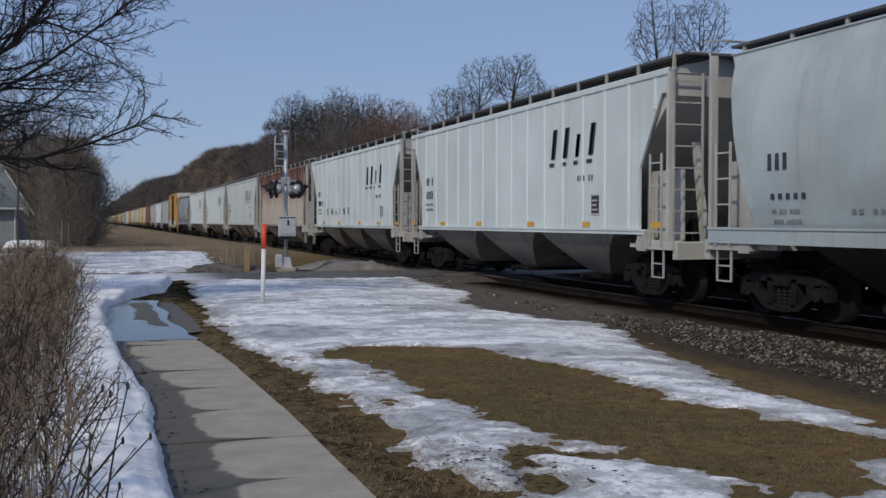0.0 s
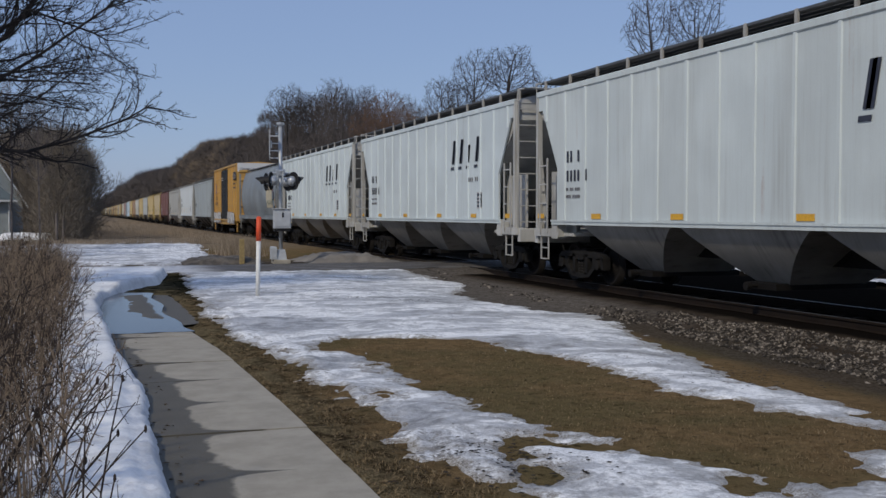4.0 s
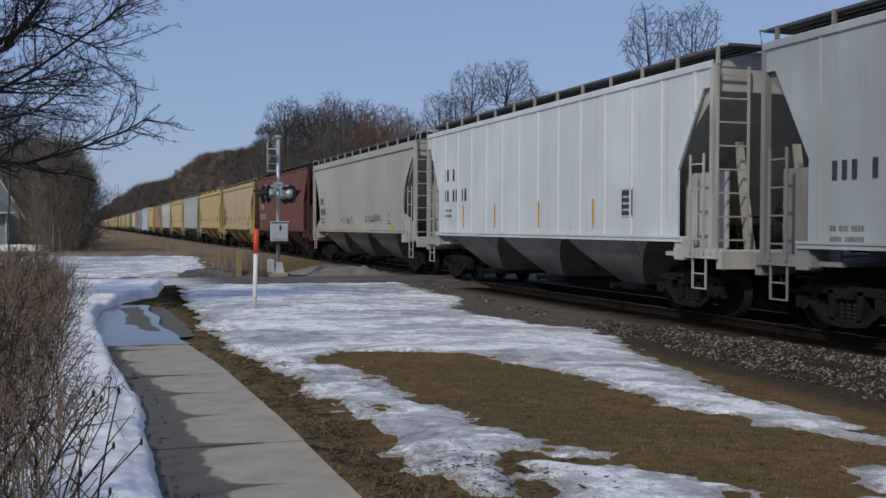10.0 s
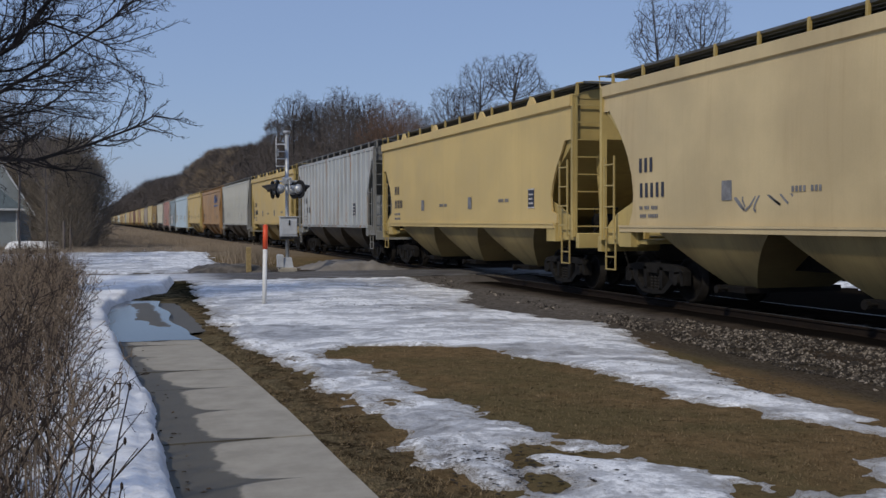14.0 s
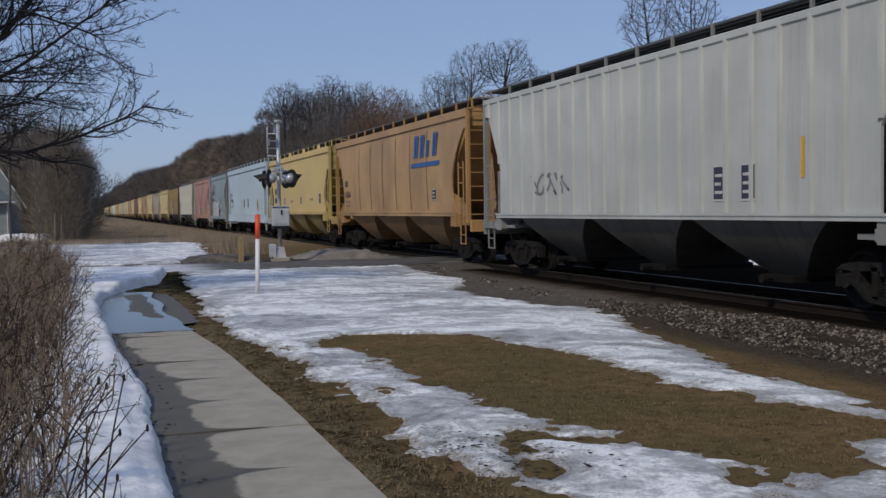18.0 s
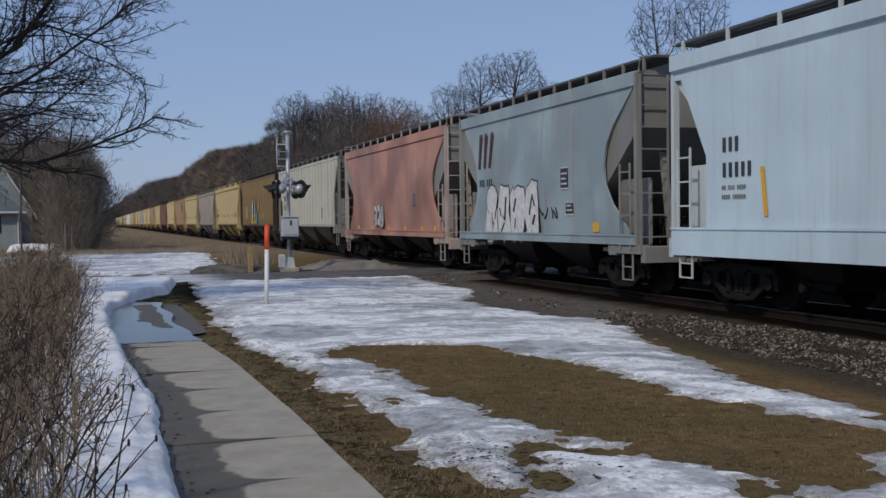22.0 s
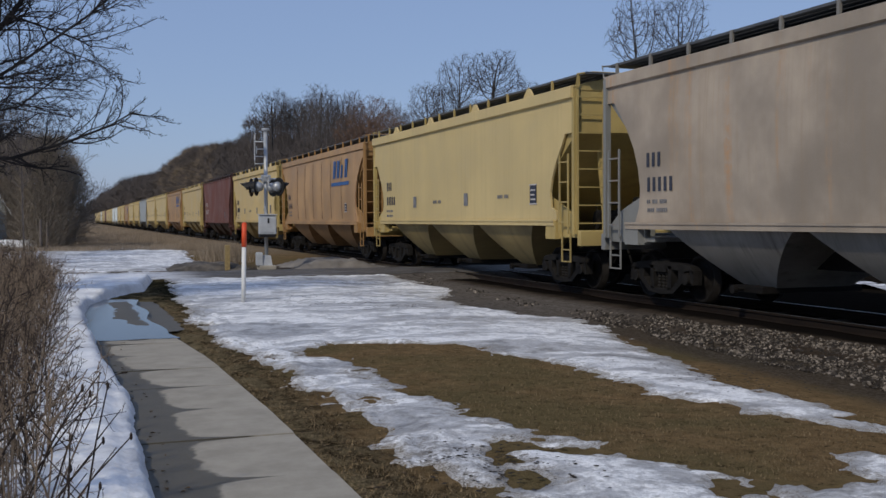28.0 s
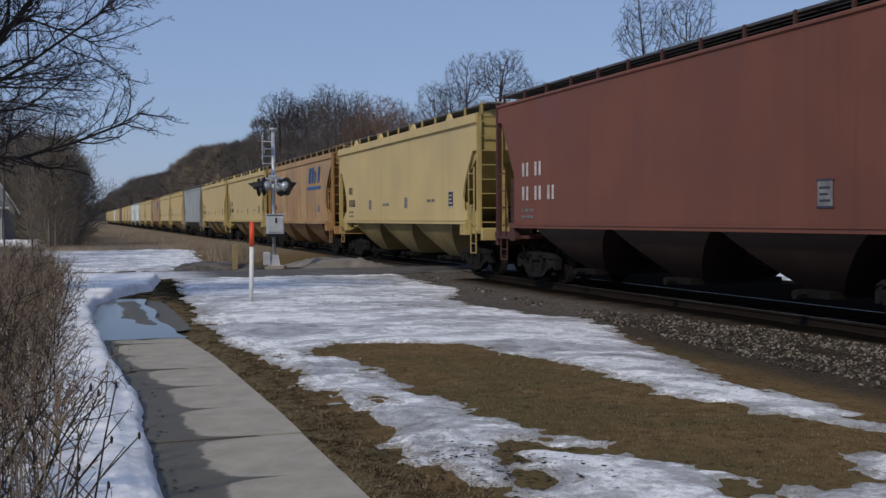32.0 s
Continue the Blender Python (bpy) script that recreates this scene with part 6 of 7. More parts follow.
def puddle():
    """Meltwater held between the snow bank and the turf, with a straight near edge along a joint."""
    near = [(x, 14.32 + 0.03 * math.sin(9 * x)) for x in np.linspace(0.16, path_edge(14.3) + 0.05, 8)]
    right = [(path_edge(y) + 0.06 * math.sin(2.1 * y), y) for y in np.linspace(14.9, 21.4, 12)]
    far = [(x, 21.9 - 0.25 * x) for x in np.linspace(1.1, 0.35, 5)]
    left = [(0.05, y) for y in (20.6, 18.0, 15.2)]
    g = Geo().prism([(float(x), float(y)) for x, y in near + right + far + left], -0.05, 0.0635, "xy")
    return tagged(part("puddle", g, M["water"]), "still meltwater puddle lying on the path", "puddle", kind="structure")


puddle()
# added mound in wet concrete, in place of slabs just clear of the water
tagged(snow_sheet("wet_silt", [(1.06, 16.1), (0.8, 16.4), (0.62, 17.6), (0.7, 19.6), (0.55, 20.9), (1.04, 21.2)], 0.04, 0.014, 0.22, M["concrete"], "added low mound standing for wet slab out of the puddle", 0.10, 0.004, base=lambda x, y: 0.006), category="silt")


def road():
    g = Geo()
    rows = []
    for i in range(161):
        x = -80 + i
        if x > 9:
            rows.append([(x, 29.6, -0.006), (x, 31.4, 0.004), (x, 33.1, -0.006)])
        else:
            rows.append([(x, 29.3 + 0.12 * math.sin(x * 1.3), -0.015), (x, 31.2, 0.006), (x, 33.3 + 0.12 * math.sin(x), -0.015)])
    g.sheet(rows)
    low = [[(a, b, c - 0.25) for a, b, c in (r[0], r[-1])] for r in rows]
    g.sheet([[r[0] for r in rows], [r[0] for r in low]]).sheet([[r[-1] for r in rows], [r[1] for r in low]])
    tagged(part("road", g, M["asphalt"]), "narrow worn asphalt road, wet and gritty", "road", kind="structure")


road()


def track():
    bed = Geo()
    prof = [(TRACK_X - 4.6, -0.34), (TRACK_X - 3.4, -0.205), (TRACK_X - 2.4, -0.155), (TRACK_X - 1.7, -0.12), (TRACK_X - 1.05, -0.13), (TRACK_X, -0.19), (TRACK_X + 1.5, -0.15), (TRACK_X + 2.2, -0.17), (TRACK_X + 4.3, -0.5)]
    ys = [-700, -200, -60] + [i * 1.0 for i in range(-20, 29)] + [29.2, 34, 40, 60, 100, 200, 400, 900, 2400]
    rows = []
    for y in ys:
        rows.append([(x + 0.10 * noise.noise(Vector((x, y * 0.7, 0))), y, z + 0.02 * noise.noise(Vector((x * 2, y, 3)))) for x, z in prof])
    bed.sheet(rows)
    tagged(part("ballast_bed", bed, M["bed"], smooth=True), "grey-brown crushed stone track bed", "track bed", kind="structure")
    tr = new("railway_track")
    tagged(tr, "railway track with steel rails on dark wooden sleepers", "railway track", kind="structure")
    prof = [(-0.075, -0.17), (0.075, -0.17), (0.07, -0.155), (0.012, -0.13), (0.012, -0.05), (0.036, -0.035), (0.036, -0.004), (0.026, 0.0), (-0.026, 0.0), (-0.036, -0.004), (-0.036, -0.035), (-0.012, -0.05), (-0.012, -0.13), (-0.07, -0.155)]
    for s in (-1, 1):
        r = part("rail", Geo().prism([(a + s * 0.755, b) for a, b in prof], -700, 3000, "xz"), M["rail"], tr, "", pose(TRACK_X, 0, 0))
        part("rail_head", Geo().box(s * 0.755 - 0.024, s * 0.755 + 0.024, -700, 2300, -0.002, 0.0015), M["railtop"], r, "polished running surface")
    me = shape("sleeper", lambda: Geo().bevelled(-1.3, 1.3, -0.11, 0.11, -0.33, -0.15, 0.015))
    for i in range(150):
        y = -6 + i * 0.52
        if 29.3 < y < 33.3:
            continue
        part("sleeper", me, M["tie"], tr, "", pose(TRACK_X + 0.02 * math.sin(i * 5.1), y, -0.012 * (i % 3), 0, 0, 0.6 * math.sin(i * 3.3)))
    for k in (-1.45, 0.0, 1.45):
        w = 0.62 if k else 1.3
        tagged(part("crossing_panel", Geo().bevelled(TRACK_X + k - w / 2, TRACK_X + k + w / 2, 29.2, 33.4, -0.2, -0.006, 0.02), M["asphalt"], tr), "worn crossing panel between the rails")




def bed_material():
    """Brown fines on the shoulders, train shade painted black between, beside and beyond the rails."""
    n = Nodes("oily_gravel_bed")
    x, y, z = n.xyz()
    a, fine = n.noise(1.2, 5, 0.7), n.noise(24, 4, 0.7)
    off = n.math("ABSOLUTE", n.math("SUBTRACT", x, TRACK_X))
    under_cars = n.ramp(n.math("ADD", off, n.math("MULTIPLY", a, 0.5)), 2.15, 1.65)
    brown = n.mix(n.ramp(a, 0.35, 0.65), (0.042, 0.032, 0.024), (0.076, 0.059, 0.044))
    fines = n.mix(n.ramp(n.noise(9, 5, 0.75), 0.35, 0.65), (0.085, 0.073, 0.062), (0.165, 0.145, 0.125))
    brown = n.mix(n.math("MULTIPLY", n.ramp(n.math("MULTIPLY_ADD", a, 4.0, y), 15.5, 20.5), n.ramp(x, TRACK_X - 1.7, TRACK_X - 2.3)), brown, fines)
    # far side of the bed near black too, as the shade behind the cars
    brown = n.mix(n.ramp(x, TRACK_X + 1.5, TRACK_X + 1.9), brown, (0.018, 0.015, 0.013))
    col = n.mix(under_cars, brown, (0.010, 0.0085, 0.0075))
    col = n.mul(col, n.mix(fine, (0.5, 0.5, 0.5), (1.25, 1.25, 1.25)))
    return n.done(col, 0.97, 0, fine, 0.9, 0.02, 0.0)


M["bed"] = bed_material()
track()


def stones():
    """Crushed stone on the near shoulder of the track."""
    rnd = random.Random(5)
    g = Geo()
    oct_f = [(0, 2, 4), (2, 1, 4), (1, 3, 4), (3, 0, 4), (2, 0, 5), (1, 2, 5), (3, 1, 5), (0, 3, 5)]
    def stone(x, y, z, r):
        v = []
        for dx, dy, dz in ((1, 0, 0), (-1, 0, 0), (0, 1, 0), (0, -1, 0), (0, 0, 1), (0, 0, -1)):
            k = r * rnd.uniform(0.6, 1.3)
            v.append((x + dx * k + rnd.uniform(-.3, .3) * r, y + dy * k + rnd.uniform(-.3, .3) * r, z + dz * k * 0.7 + rnd.uniform(-.2, .2) * r))
        g.add(v, oct_f)
    n = 0
    while n < 17000:
        y = 6.0 + 34.0 * rnd.random() ** 1.7
        if 29.0 < y < 33.6:
            continue
        x = TRACK_X - 4.6 + 2.85 * rnd.random()
        foot = 7.85 + 0.10 * (y - 8.7) if y < 18 else 8.78 + 0.05 * (y - 18)
        head = 10.35 - 0.14 * (y - 11.0) + 0.35 * noise.noise(Vector((y * 0.8, 5, 2)))
        if x > max(head, foot + 0.35) - abs(rnd.gauss(0, 0.15)):
            continue
        if y > 16.5 and rnd.random() < 0.8:
            continue
        if noise.noise(Vector((x * 1.6, y * 0.9, 12))) < rnd.uniform(-0.55, 0.05):
            continue
        if x < foot - 0.2 + 0.5 * noise.noise(Vector((y, 0, 4))) + abs(rnd.gauss(0, 0.18)):
            continue
        u = x - (TRACK_X - 4.3)
        z = -0.33 + 0.125 * min(1, u) + 0.075 * max(0, min(1.6, u - 1.0)) / 1.6
        z = max(z, ground_z(x, y) - 0.004)
        stone(x, y, z + 0.012, rnd.choice((0.011, 0.014, 0.018, 0.024, 0.036)) * rnd.uniform(0.8, 1.25))
        n += 1
    stone(8.85, 10.5, -0.16, 0.13)
    tagged(part("ballast_stones", g, M["stone"]), "loose crushed stones along the track", "ballast", kind="stuff")


stones()


def clods():
    """Clumps of mud and matted grass on the verge, dirt on the snow."""
    rnd = random.Random(15)
    oct_f = [(0, 2, 4), (2, 1, 4), (1, 3, 4), (3, 0, 4)]
    for name, n, mat, label in (("verge_clumps", 2200, "clod", "clumps of mud and matted straw along the path"), ("dirt_on_snow", 1100, "tie", "dark dirt and debris lying on the snow")):
        g = Geo()
        k = 0
        while k < n:
            if name == "verge_clumps":
                y = 4.6 + 20 * rnd.random() ** 1.8
                x = rnd.uniform(1.52, 2.35)
                r = rnd.uniform(0.005, 0.016)
                z = ground_z(x, y)
            else:
                cx, cy, sx, sy = rnd.choice(((4.5, 19.7, 0.5, 0.5), (5.4, 18.4, 0.7, 0.35), (7.6, 26.6, 0.9, 0.4), (4.9, 21.5, 0.8, 0.3), (2.6, 6.3, 0.3, 0.4), (6.3, 9.0, 0.5, 0.6)))
                x, y = rnd.gauss(cx, sx), rnd.gauss(cy, sy)
                r = rnd.uniform(0.006, 0.020)
                z = ground_z(x, y) + 0.028
            v = [(x + dx * r * rnd.uniform(0.7, 1.6), y + dy * r * rnd.uniform(0.7, 1.6), z) for dx, dy in ((1, 0), (-1, 0), (0, 1), (0, -1))]
            v.append((x + rnd.uniform(-.4, .4) * r, y + rnd.uniform(-.4, .4) * r, z + r * rnd.uniform(0.3, 0.8) * (1 if name[0] == "v" else 0.4)))
            g.add(v, oct_f)
            k += 1
        tagged(part(name, g, M[mat]), label, "dirt", kind="stuff")


M["clod"] = blade_material("mud_and_straw", (0.030, 0.022, 0.014), (0.23, 0.165, 0.09))
clods()


def grass_blades():
    rnd = random.Random(8)
    g = Geo()
    pts = np.array([(rnd.uniform(1.5, 2.4 if k % 3 == 0 else 7.2), 4.2 + 16 * rnd.random() ** 1.6) for k in range(100000)])
    d = inside_distance(pts[:, 0], pts[:, 1], MELT)
    for (x, y), k in zip(pts, d):
        if k > -0.02 or x > 6.2 + 0.1 * (y - 6):
            continue
        strip = x < 2.6
        if strip and noise.noise(Vector((x * 3.4, y * 1.9, 3))) < rnd.uniform(-0.25, 0.25):
            continue
        z = ground_z(x, y)
        h = rnd.uniform(0.008, 0.028) if strip else rnd.uniform(0.006, 0.024)
        a = rnd.uniform(0, 6.28)
        w = 0.0032
        dx, dy = math.cos(a), math.sin(a)
        lean = rnd.uniform(0.6, 2.4) * h
        g.add([(x - dy * w, y + dx * w, z - 0.004), (x + dy * w, y - dx * w, z - 0.004), (x + dx * lean, y + dy * lean, z + h)], [(0, 1, 2)])
    tagged(part("dormant_grass", g, M["blade"]), "short brown dormant grass", "grass", kind="stuff")
    g = Geo()
    for i in range(34000):
        y = 58 + 170 * rnd.random() ** 2
        x = rnd.uniform(-6, 9) if y < 75 else rnd.uniform(-8, 8.4)
        h = rnd.uniform(0.12, 0.42)
        a = rnd.uniform(0, 6.28)
        w = 0.007 + y * 0.00008
        lean = rnd.uniform(0.1, 0.5) * h
        z = ground_z(x, y)
        g.add([(x - w, y, z), (x + w, y, z), (x + math.cos(a) * lean, y + math.sin(a) * lean, z + h)], [(0, 1, 2)])
    for i in range(1400):
        y, x = rnd.gauss(41.0, 0.5), rnd.gauss(5.6, 0.35)
        h = rnd.uniform(0.4, 0.95)
        z = ground_z(x, y)
        g.add([(x - 0.012, y, z), (x + 0.012, y, z), (x + rnd.uniform(-.25, .25), y + rnd.uniform(-.2, .2), z + h)], [(0, 1, 2)])
    tagged(part("dry_tall_grass", g, M["blade_tan"]), "dry tan tall grass along the track", "grass", kind="stuff")
    g = Geo()
    for i in range(200):
        x, y = rnd.choice((rnd.uniform(0.38, 0.62), rnd.uniform(1.55, 2.2))), 4.5 + 18 * rnd.random() ** 1.5
        s, a = rnd.uniform(0.012, 0.035), rnd.uniform(0, 6.28)
        z = (0.016 if x < 1.5 else ground_z(x, y) + 0.012) + (0 if y < 14 else -0.03)
        c, q = math.cos(a) * s, math.sin(a) * s
        g.add([(x - c, y - q, z), (x + q * 0.5, y - c * 0.5, z + 0.008), (x + c, y + q, z + 0.004), (x - q * 0.5, y + c * 0.5, z + 0.01)], [(0, 1, 2, 3)])
    tagged(part("leaf_litter", g, M["litter"]), "scattered dead leaves and grit", "leaf litter", kind="stuff")


grass_blades()

# ---- crossing signal, posts, house ----
def crossing_signal():
    sig = thing("crossing_signal", pose(6.0, 34.1, 0.0), "galvanised level-crossing signal mast with unlit lamps and a crossbuck", "crossing signal")
    part("mast", Geo().tube([(0, 0, 0.1), (0, 0, 4.42)], 0.062, 14).lathe([(4.42, 0.068), (4.46, 0.05), (4.47, 0.01)], (0, 0, 0), "z", 12), M["galv"], sig, smooth=True)
    part("foundation", Geo().bevelled(-0.27, 0.27, -0.27, 0.27, -0.3, 0.09, 0.03), M["concrete"], sig, "pale concrete base")
    part("base_casting", Geo().hexa([(-0.17, -0.17, 0.09), (0.17, -0.17, 0.09), (0.17, 0.17, 0.09), (-0.17, 0.17, 0.09)], [(-0.12, -0.12, 0.42), (0.12, -0.12, 0.42), (0.12, 0.12, 0.42), (-0.12, 0.12, 0.42)]), M["alu_box"], sig)
    part("side_housing", Geo().bevelled(-0.34, -0.16, -0.2, 0.12, 0.10, 0.52, 0.03), M["alu_box"], sig)
    box = part("junction_box", Geo().bevelled(-0.27, 0.27, -0.36, -0.08, 1.12, 1.74, 0.03), M["alu_box"], sig, "silver-grey junction box")
    part("box_door", Geo().bevelled(-0.24, 0.24, -0.385, -0.36, 1.18, 1.66, 0.01), M["alu_box"], box)
    part("box_lid", Geo().box(-0.30, 0.30, -0.40, -0.06, 1.74, 1.77), M["alu_box"], box)
    part("hasp", Geo().box(-0.02, 0.03, -0.405, -0.385, 1.48, 1.64), M["black"], box)
    part("box_bracket", Geo().box(-0.26, 0.26, -0.34, -0.02, 1.02, 1.12), M["black"], box)
    arm = part("cross_arm", Geo().tube([(-0.42, 0, 2.92), (0.42, 0, 2.92)], 0.035, 8).tube([(0, -0.62, 2.98), (0, 0.62, 2.98)], 0.035, 8).bevelled(-0.14, 0.14, -0.13, 0.13, 2.84, 3.06, 0.03), M["galv"], sig)
    for sy in (-0.5, 0.5):
        part("hanger", Geo().tube([(0, sy, 2.98), (0, sy, 2.66)], 0.03, 6), M["galv"], arm)
    for sx in (-1, 1):
        for sy in (-0.5, 0.5):
            u = part("lamp_unit", Geo().lathe([(sx * 0.10, 0.05), (sx * 0.14, 0.13), (sx * 0.24, 0.165), (sx * 0.34, 0.165)], (sx * 0.08, sy, 2.66), "x", 18), M["galv"], sig, "round lamp housing, unlit", Matrix.Translation((0, sy, 0)) @ pose(0, 0, 0, 0, 0, 24 * sx) @ Matrix.Translation((0, -sy, 0)), True)
            part("background_disc", Geo().lathe([(sx * 0.385, 0.30), (sx * 0.40, 0.305), (sx * 0.415, 0.30)], (0, sy, 2.66), "x", 24), M["black"], u, "black round background")
            part("lens", Geo().lathe([(sx * 0.40, 0.15), (sx * 0.43, 0.13), (sx * 0.445, 0.02)], (0.0, sy, 2.66), "x", 18), M["lens"], u, "dark red unlit lens")
            g = Geo()
            rows = []
            for k in range(9):
                a = math.radians(-20 + 220 * k / 8)
                c, s_ = math.cos(a), math.sin(a)
                rows.append([(sx * 0.41, sy + 0.17 * c, 2.66 + 0.17 * s_), (sx * (0.78 - 0.25 * (1 - max(0, s_))), sy + 0.165 * c, 2.66 + 0.165 * s_ - 0.03)])
            g.sheet(rows)
            g.sheet([[(x, y + (0.006 if y > sy else -0.006), z + 0.006) for x, y, z in r] for r in rows])
            part("hood", g, M["black"], u, "black hood")
    cb = part("crossbuck", Geo().bevelled(-0.34, -0.30, -0.16, 0.16, 3.74, 3.98, 0.01), M["galv"], sig, "white crossed sign boards seen nearly edge-on")
    for s in (-1, 1):
        c = Matrix.Translation((-0.35 - 0.012 * s, 0, 3.86)) @ Matrix.Rotation(radians(-9), 4, "Z") @ Matrix.Rotation(s * radians(45), 4, "X")
        part("board", Geo().bevelled(-0.006, 0.006, -0.61, 0.61, -0.115, 0.115, 0.002), M["white_board"], cb, "white board", c)
    for z in (3.42, 3.66, 3.9, 4.14):
        part("bracket", Geo().tube([(-0.34, 0, z), (0, 0, z)], 0.018, 6), M["white_board"], cb, "", Matrix())
    part("bell", Geo().lathe([(0.0, 0.03), (0.03, 0.11), (0.09, 0.13), (0.11, 0.12)], (0.0, 0.0, 4.47), "z", 16), M["galv"], sig, smooth=True)


crossing_signal()


def marker_post():
    p = thing("marker_post", pose(3.12, 20.34, ground_z(3.12, 20.34)), "thin white marker post with an orange top", "marker post")
    lean = pose(0, 0, 0, 0, 1.2, 0)
    part("shaft", Geo().tube([(0, 0, -0.1), (0, 0, 1.12)], 0.044, 12), M["white_plastic"], p, "", lean, True)
    part("sleeve", Geo().tube([(0, 0, 1.10), (0, 0, 1.56)], 0.049, 12).lathe([(1.56, 0.049), (1.575, 0.03), (1.58, 0.01)], (0, 0, 0), "z", 12), M["orange"], p, "bright orange sleeve", lean, True)


marker_post()


def timber_post():
    p = thing("timber_post", pose(4.67, 33.7, ground_z(4.67, 33.7)), "short weathered yellow timber post", "post")
    part("post", Geo().bevelled(-0.075, 0.075, -0.075, 0.075, -0.2, 0.82, 0.02), M["yellow_post"], p)


timber_post()


def house():
    h = thing("house", pose(-5.2, 72.0, 0.0, 0, 0, 8), "grey-sided house with dark shingle roof beyond the hedge", "house")
    eave, peak = 2.45, 5.55
    # main wing, its gable turned to the path
    part("wall", Geo().prism([(-2.0, -0.1), (-2.0, 4.0), (-0.55, peak), (1.35, 2.35), (1.35, -0.1)], 1.2, 8.0, "xz"), M["siding"], h)
    part("wall", Geo().box(-9.0, 0.35, -1.2, 1.2, -0.1, eave), M["siding"], h, "lower front wing of pale siding")
    r = part("roof", Geo().prism([(-0.55, peak + 0.12), (1.6, 2.1), (1.6, 2.0), (-0.55, peak)], 0.9, 8.4, "xz"), M["shingle"], h, "dark shingle roof")
    part("barge_board", Geo().prism([(-0.55, peak + 0.14), (1.62, 2.12), (1.62, 1.94), (-0.55, peak - 0.05)], 0.84, 0.06, "xz"), M["trim_white"], r)
    part("roof", Geo().hexa([(-9.3, -1.6, eave - 0.05), (0.75, -1.6, eave - 0.05), (0.75, 1.2, eave - 0.05), (-9.3, 1.2, eave - 0.05)], [(-9.3, -1.45, eave + 0.05), (0.75, -1.45, eave + 0.05), (-1.1, 1.2, 4.25), (-9.3, 1.2, 4.25)]), M["shingle"], h, "dark shingle roof of the front wing")
    part("gutter", Geo().box(-9.3, 0.8, -1.68, -1.58, eave - 0.12, eave), M["trim_white"], h)
    w = part("window", Geo().box(-1.95, -1.15, -1.23, -1.2, 1.15, 2.15), M["trim_white"], h)
    part("pane", Geo().box(-1.88, -1.56, -1.24, -1.23, 1.22, 2.08), M["pane"], w)
    part("pane", Geo().box(-1.54, -1.22, -1.24, -1.23, 1.22, 2.08), M["pane"], w)
    for s in (-2.2, -0.9):
        part("shutter", Geo().box(s - 0.2, s + 0.2, -1.24, -1.2, 1.1, 2.2), M["black"], h, "black shutter")
    part("downpipe", Geo().tube([(0.32, -1.28, 2.3), (0.32, -1.28, 0.2)], 0.05, 6), M["trim_white"], h)


house()


def utility_posts():
    me = shape("thin_post", lambda: Geo().tube([(0, 0, -0.2), (0, 0, 2.05)], 0.07, 8))
    for x, y, s in ((-1.62, 60.0, 0.8), (-1.30, 60.6, 0.72)):
        ob = part("fence_post", me, M["bark_hazed"], None, "", pose(x, y, 0))
        ob.scale = (1, 1, s)
        tagged(ob, "thin weathered timber post beside the bushes", "post", "posts by the bushes")


utility_posts()
snow_sheet("snow_patch", [(-5.0, 62.0), (-1.9, 62.0), (-1.8, 66.0), (-5.0, 66.0)], 0.25, 0.55, 0.5, M["snow_clean"], "bright snow heap beside the house", 0.2, 0.05)

# ---- trees, hedge, woods ----
def grow(g, rnd, p, d, length, r, depth, spec):
    """A limb of short straight pieces with branches along it."""
    n = spec["pieces"][min(depth, len(spec["pieces"]) - 1)]
    pts = [p]
    q, v = p.copy(), d.normalized()
    kids = []
    for i in range(n):
        v = (v + Vector((rnd.gauss(0, 1), rnd.gauss(0, 1), rnd.gauss(0, 1))) * spec["wander"] + Vector((0, 0, spec["lift"] * (1 if depth else 0.3)))).normalized()
        q = q + v * (length / n)
        pts.append(q.copy())
        kids.append((q.copy(), v.copy(), (i + 1) / n))
    if depth >= spec["depth"]:
        spike(g.crown, pts, r)
        return
    (g if depth < 2 else g.crown).tube(pts, r, 7 if depth == 0 else 4 if depth == 1 else 3, r * 0.45, False)
    sprout(g, rnd, pts, length, r, depth, spec)


def spike(g, pts, r):
    """The last twig: a thin three-sided point."""
    a, b = pts[0], pts[-1]
    d = (b - a).normalized()
    u = d.cross(Vector((0.3, 0.5, 0.81))).normalized()
    w = d.cross(u)
    g.add([tuple(a + u * r), tuple(a - u * r * 0.5 + w * r * 0.87), tuple(a - u * r * 0.5 - w * r * 0.87), tuple(b)], [(0, 1, 3), (1, 2, 3), (2, 0, 3)])


def sprout(g, rnd, pts, length, r, depth, spec):
    """Branches along a limb that is already drawn."""
    n = len(pts) - 1
    many = spec["kids"][min(depth, len(spec["kids"]) - 1)]
    for k in range(many):
        u = spec["bare"] + (1 - spec["bare"]) * (k + rnd.random()) / many if depth == 0 else 0.15 + 0.85 * (k + rnd.random()) / many
        f = u * n
        i = min(n - 1, int(f))
        at = pts[i].lerp(pts[i + 1], f - i)
        axis = (pts[i + 1] - pts[i]).normalized()
        side = axis.cross(Vector((rnd.gauss(0, 1), rnd.gauss(0, 1), rnd.gauss(0, 1)))).normalized()
        spread = rnd.uniform(*spec["spread"])
        nd = axis * math.cos(spread) + side * math.sin(spread)
        grow(g, rnd, at, nd, length * rnd.uniform(*spec["shrink"]) * (1.05 - 0.45 * u), max(spec["thin"], r * (1 - 0.5 * u) * rnd.uniform(0.4, 0.6)), depth + 1, spec)


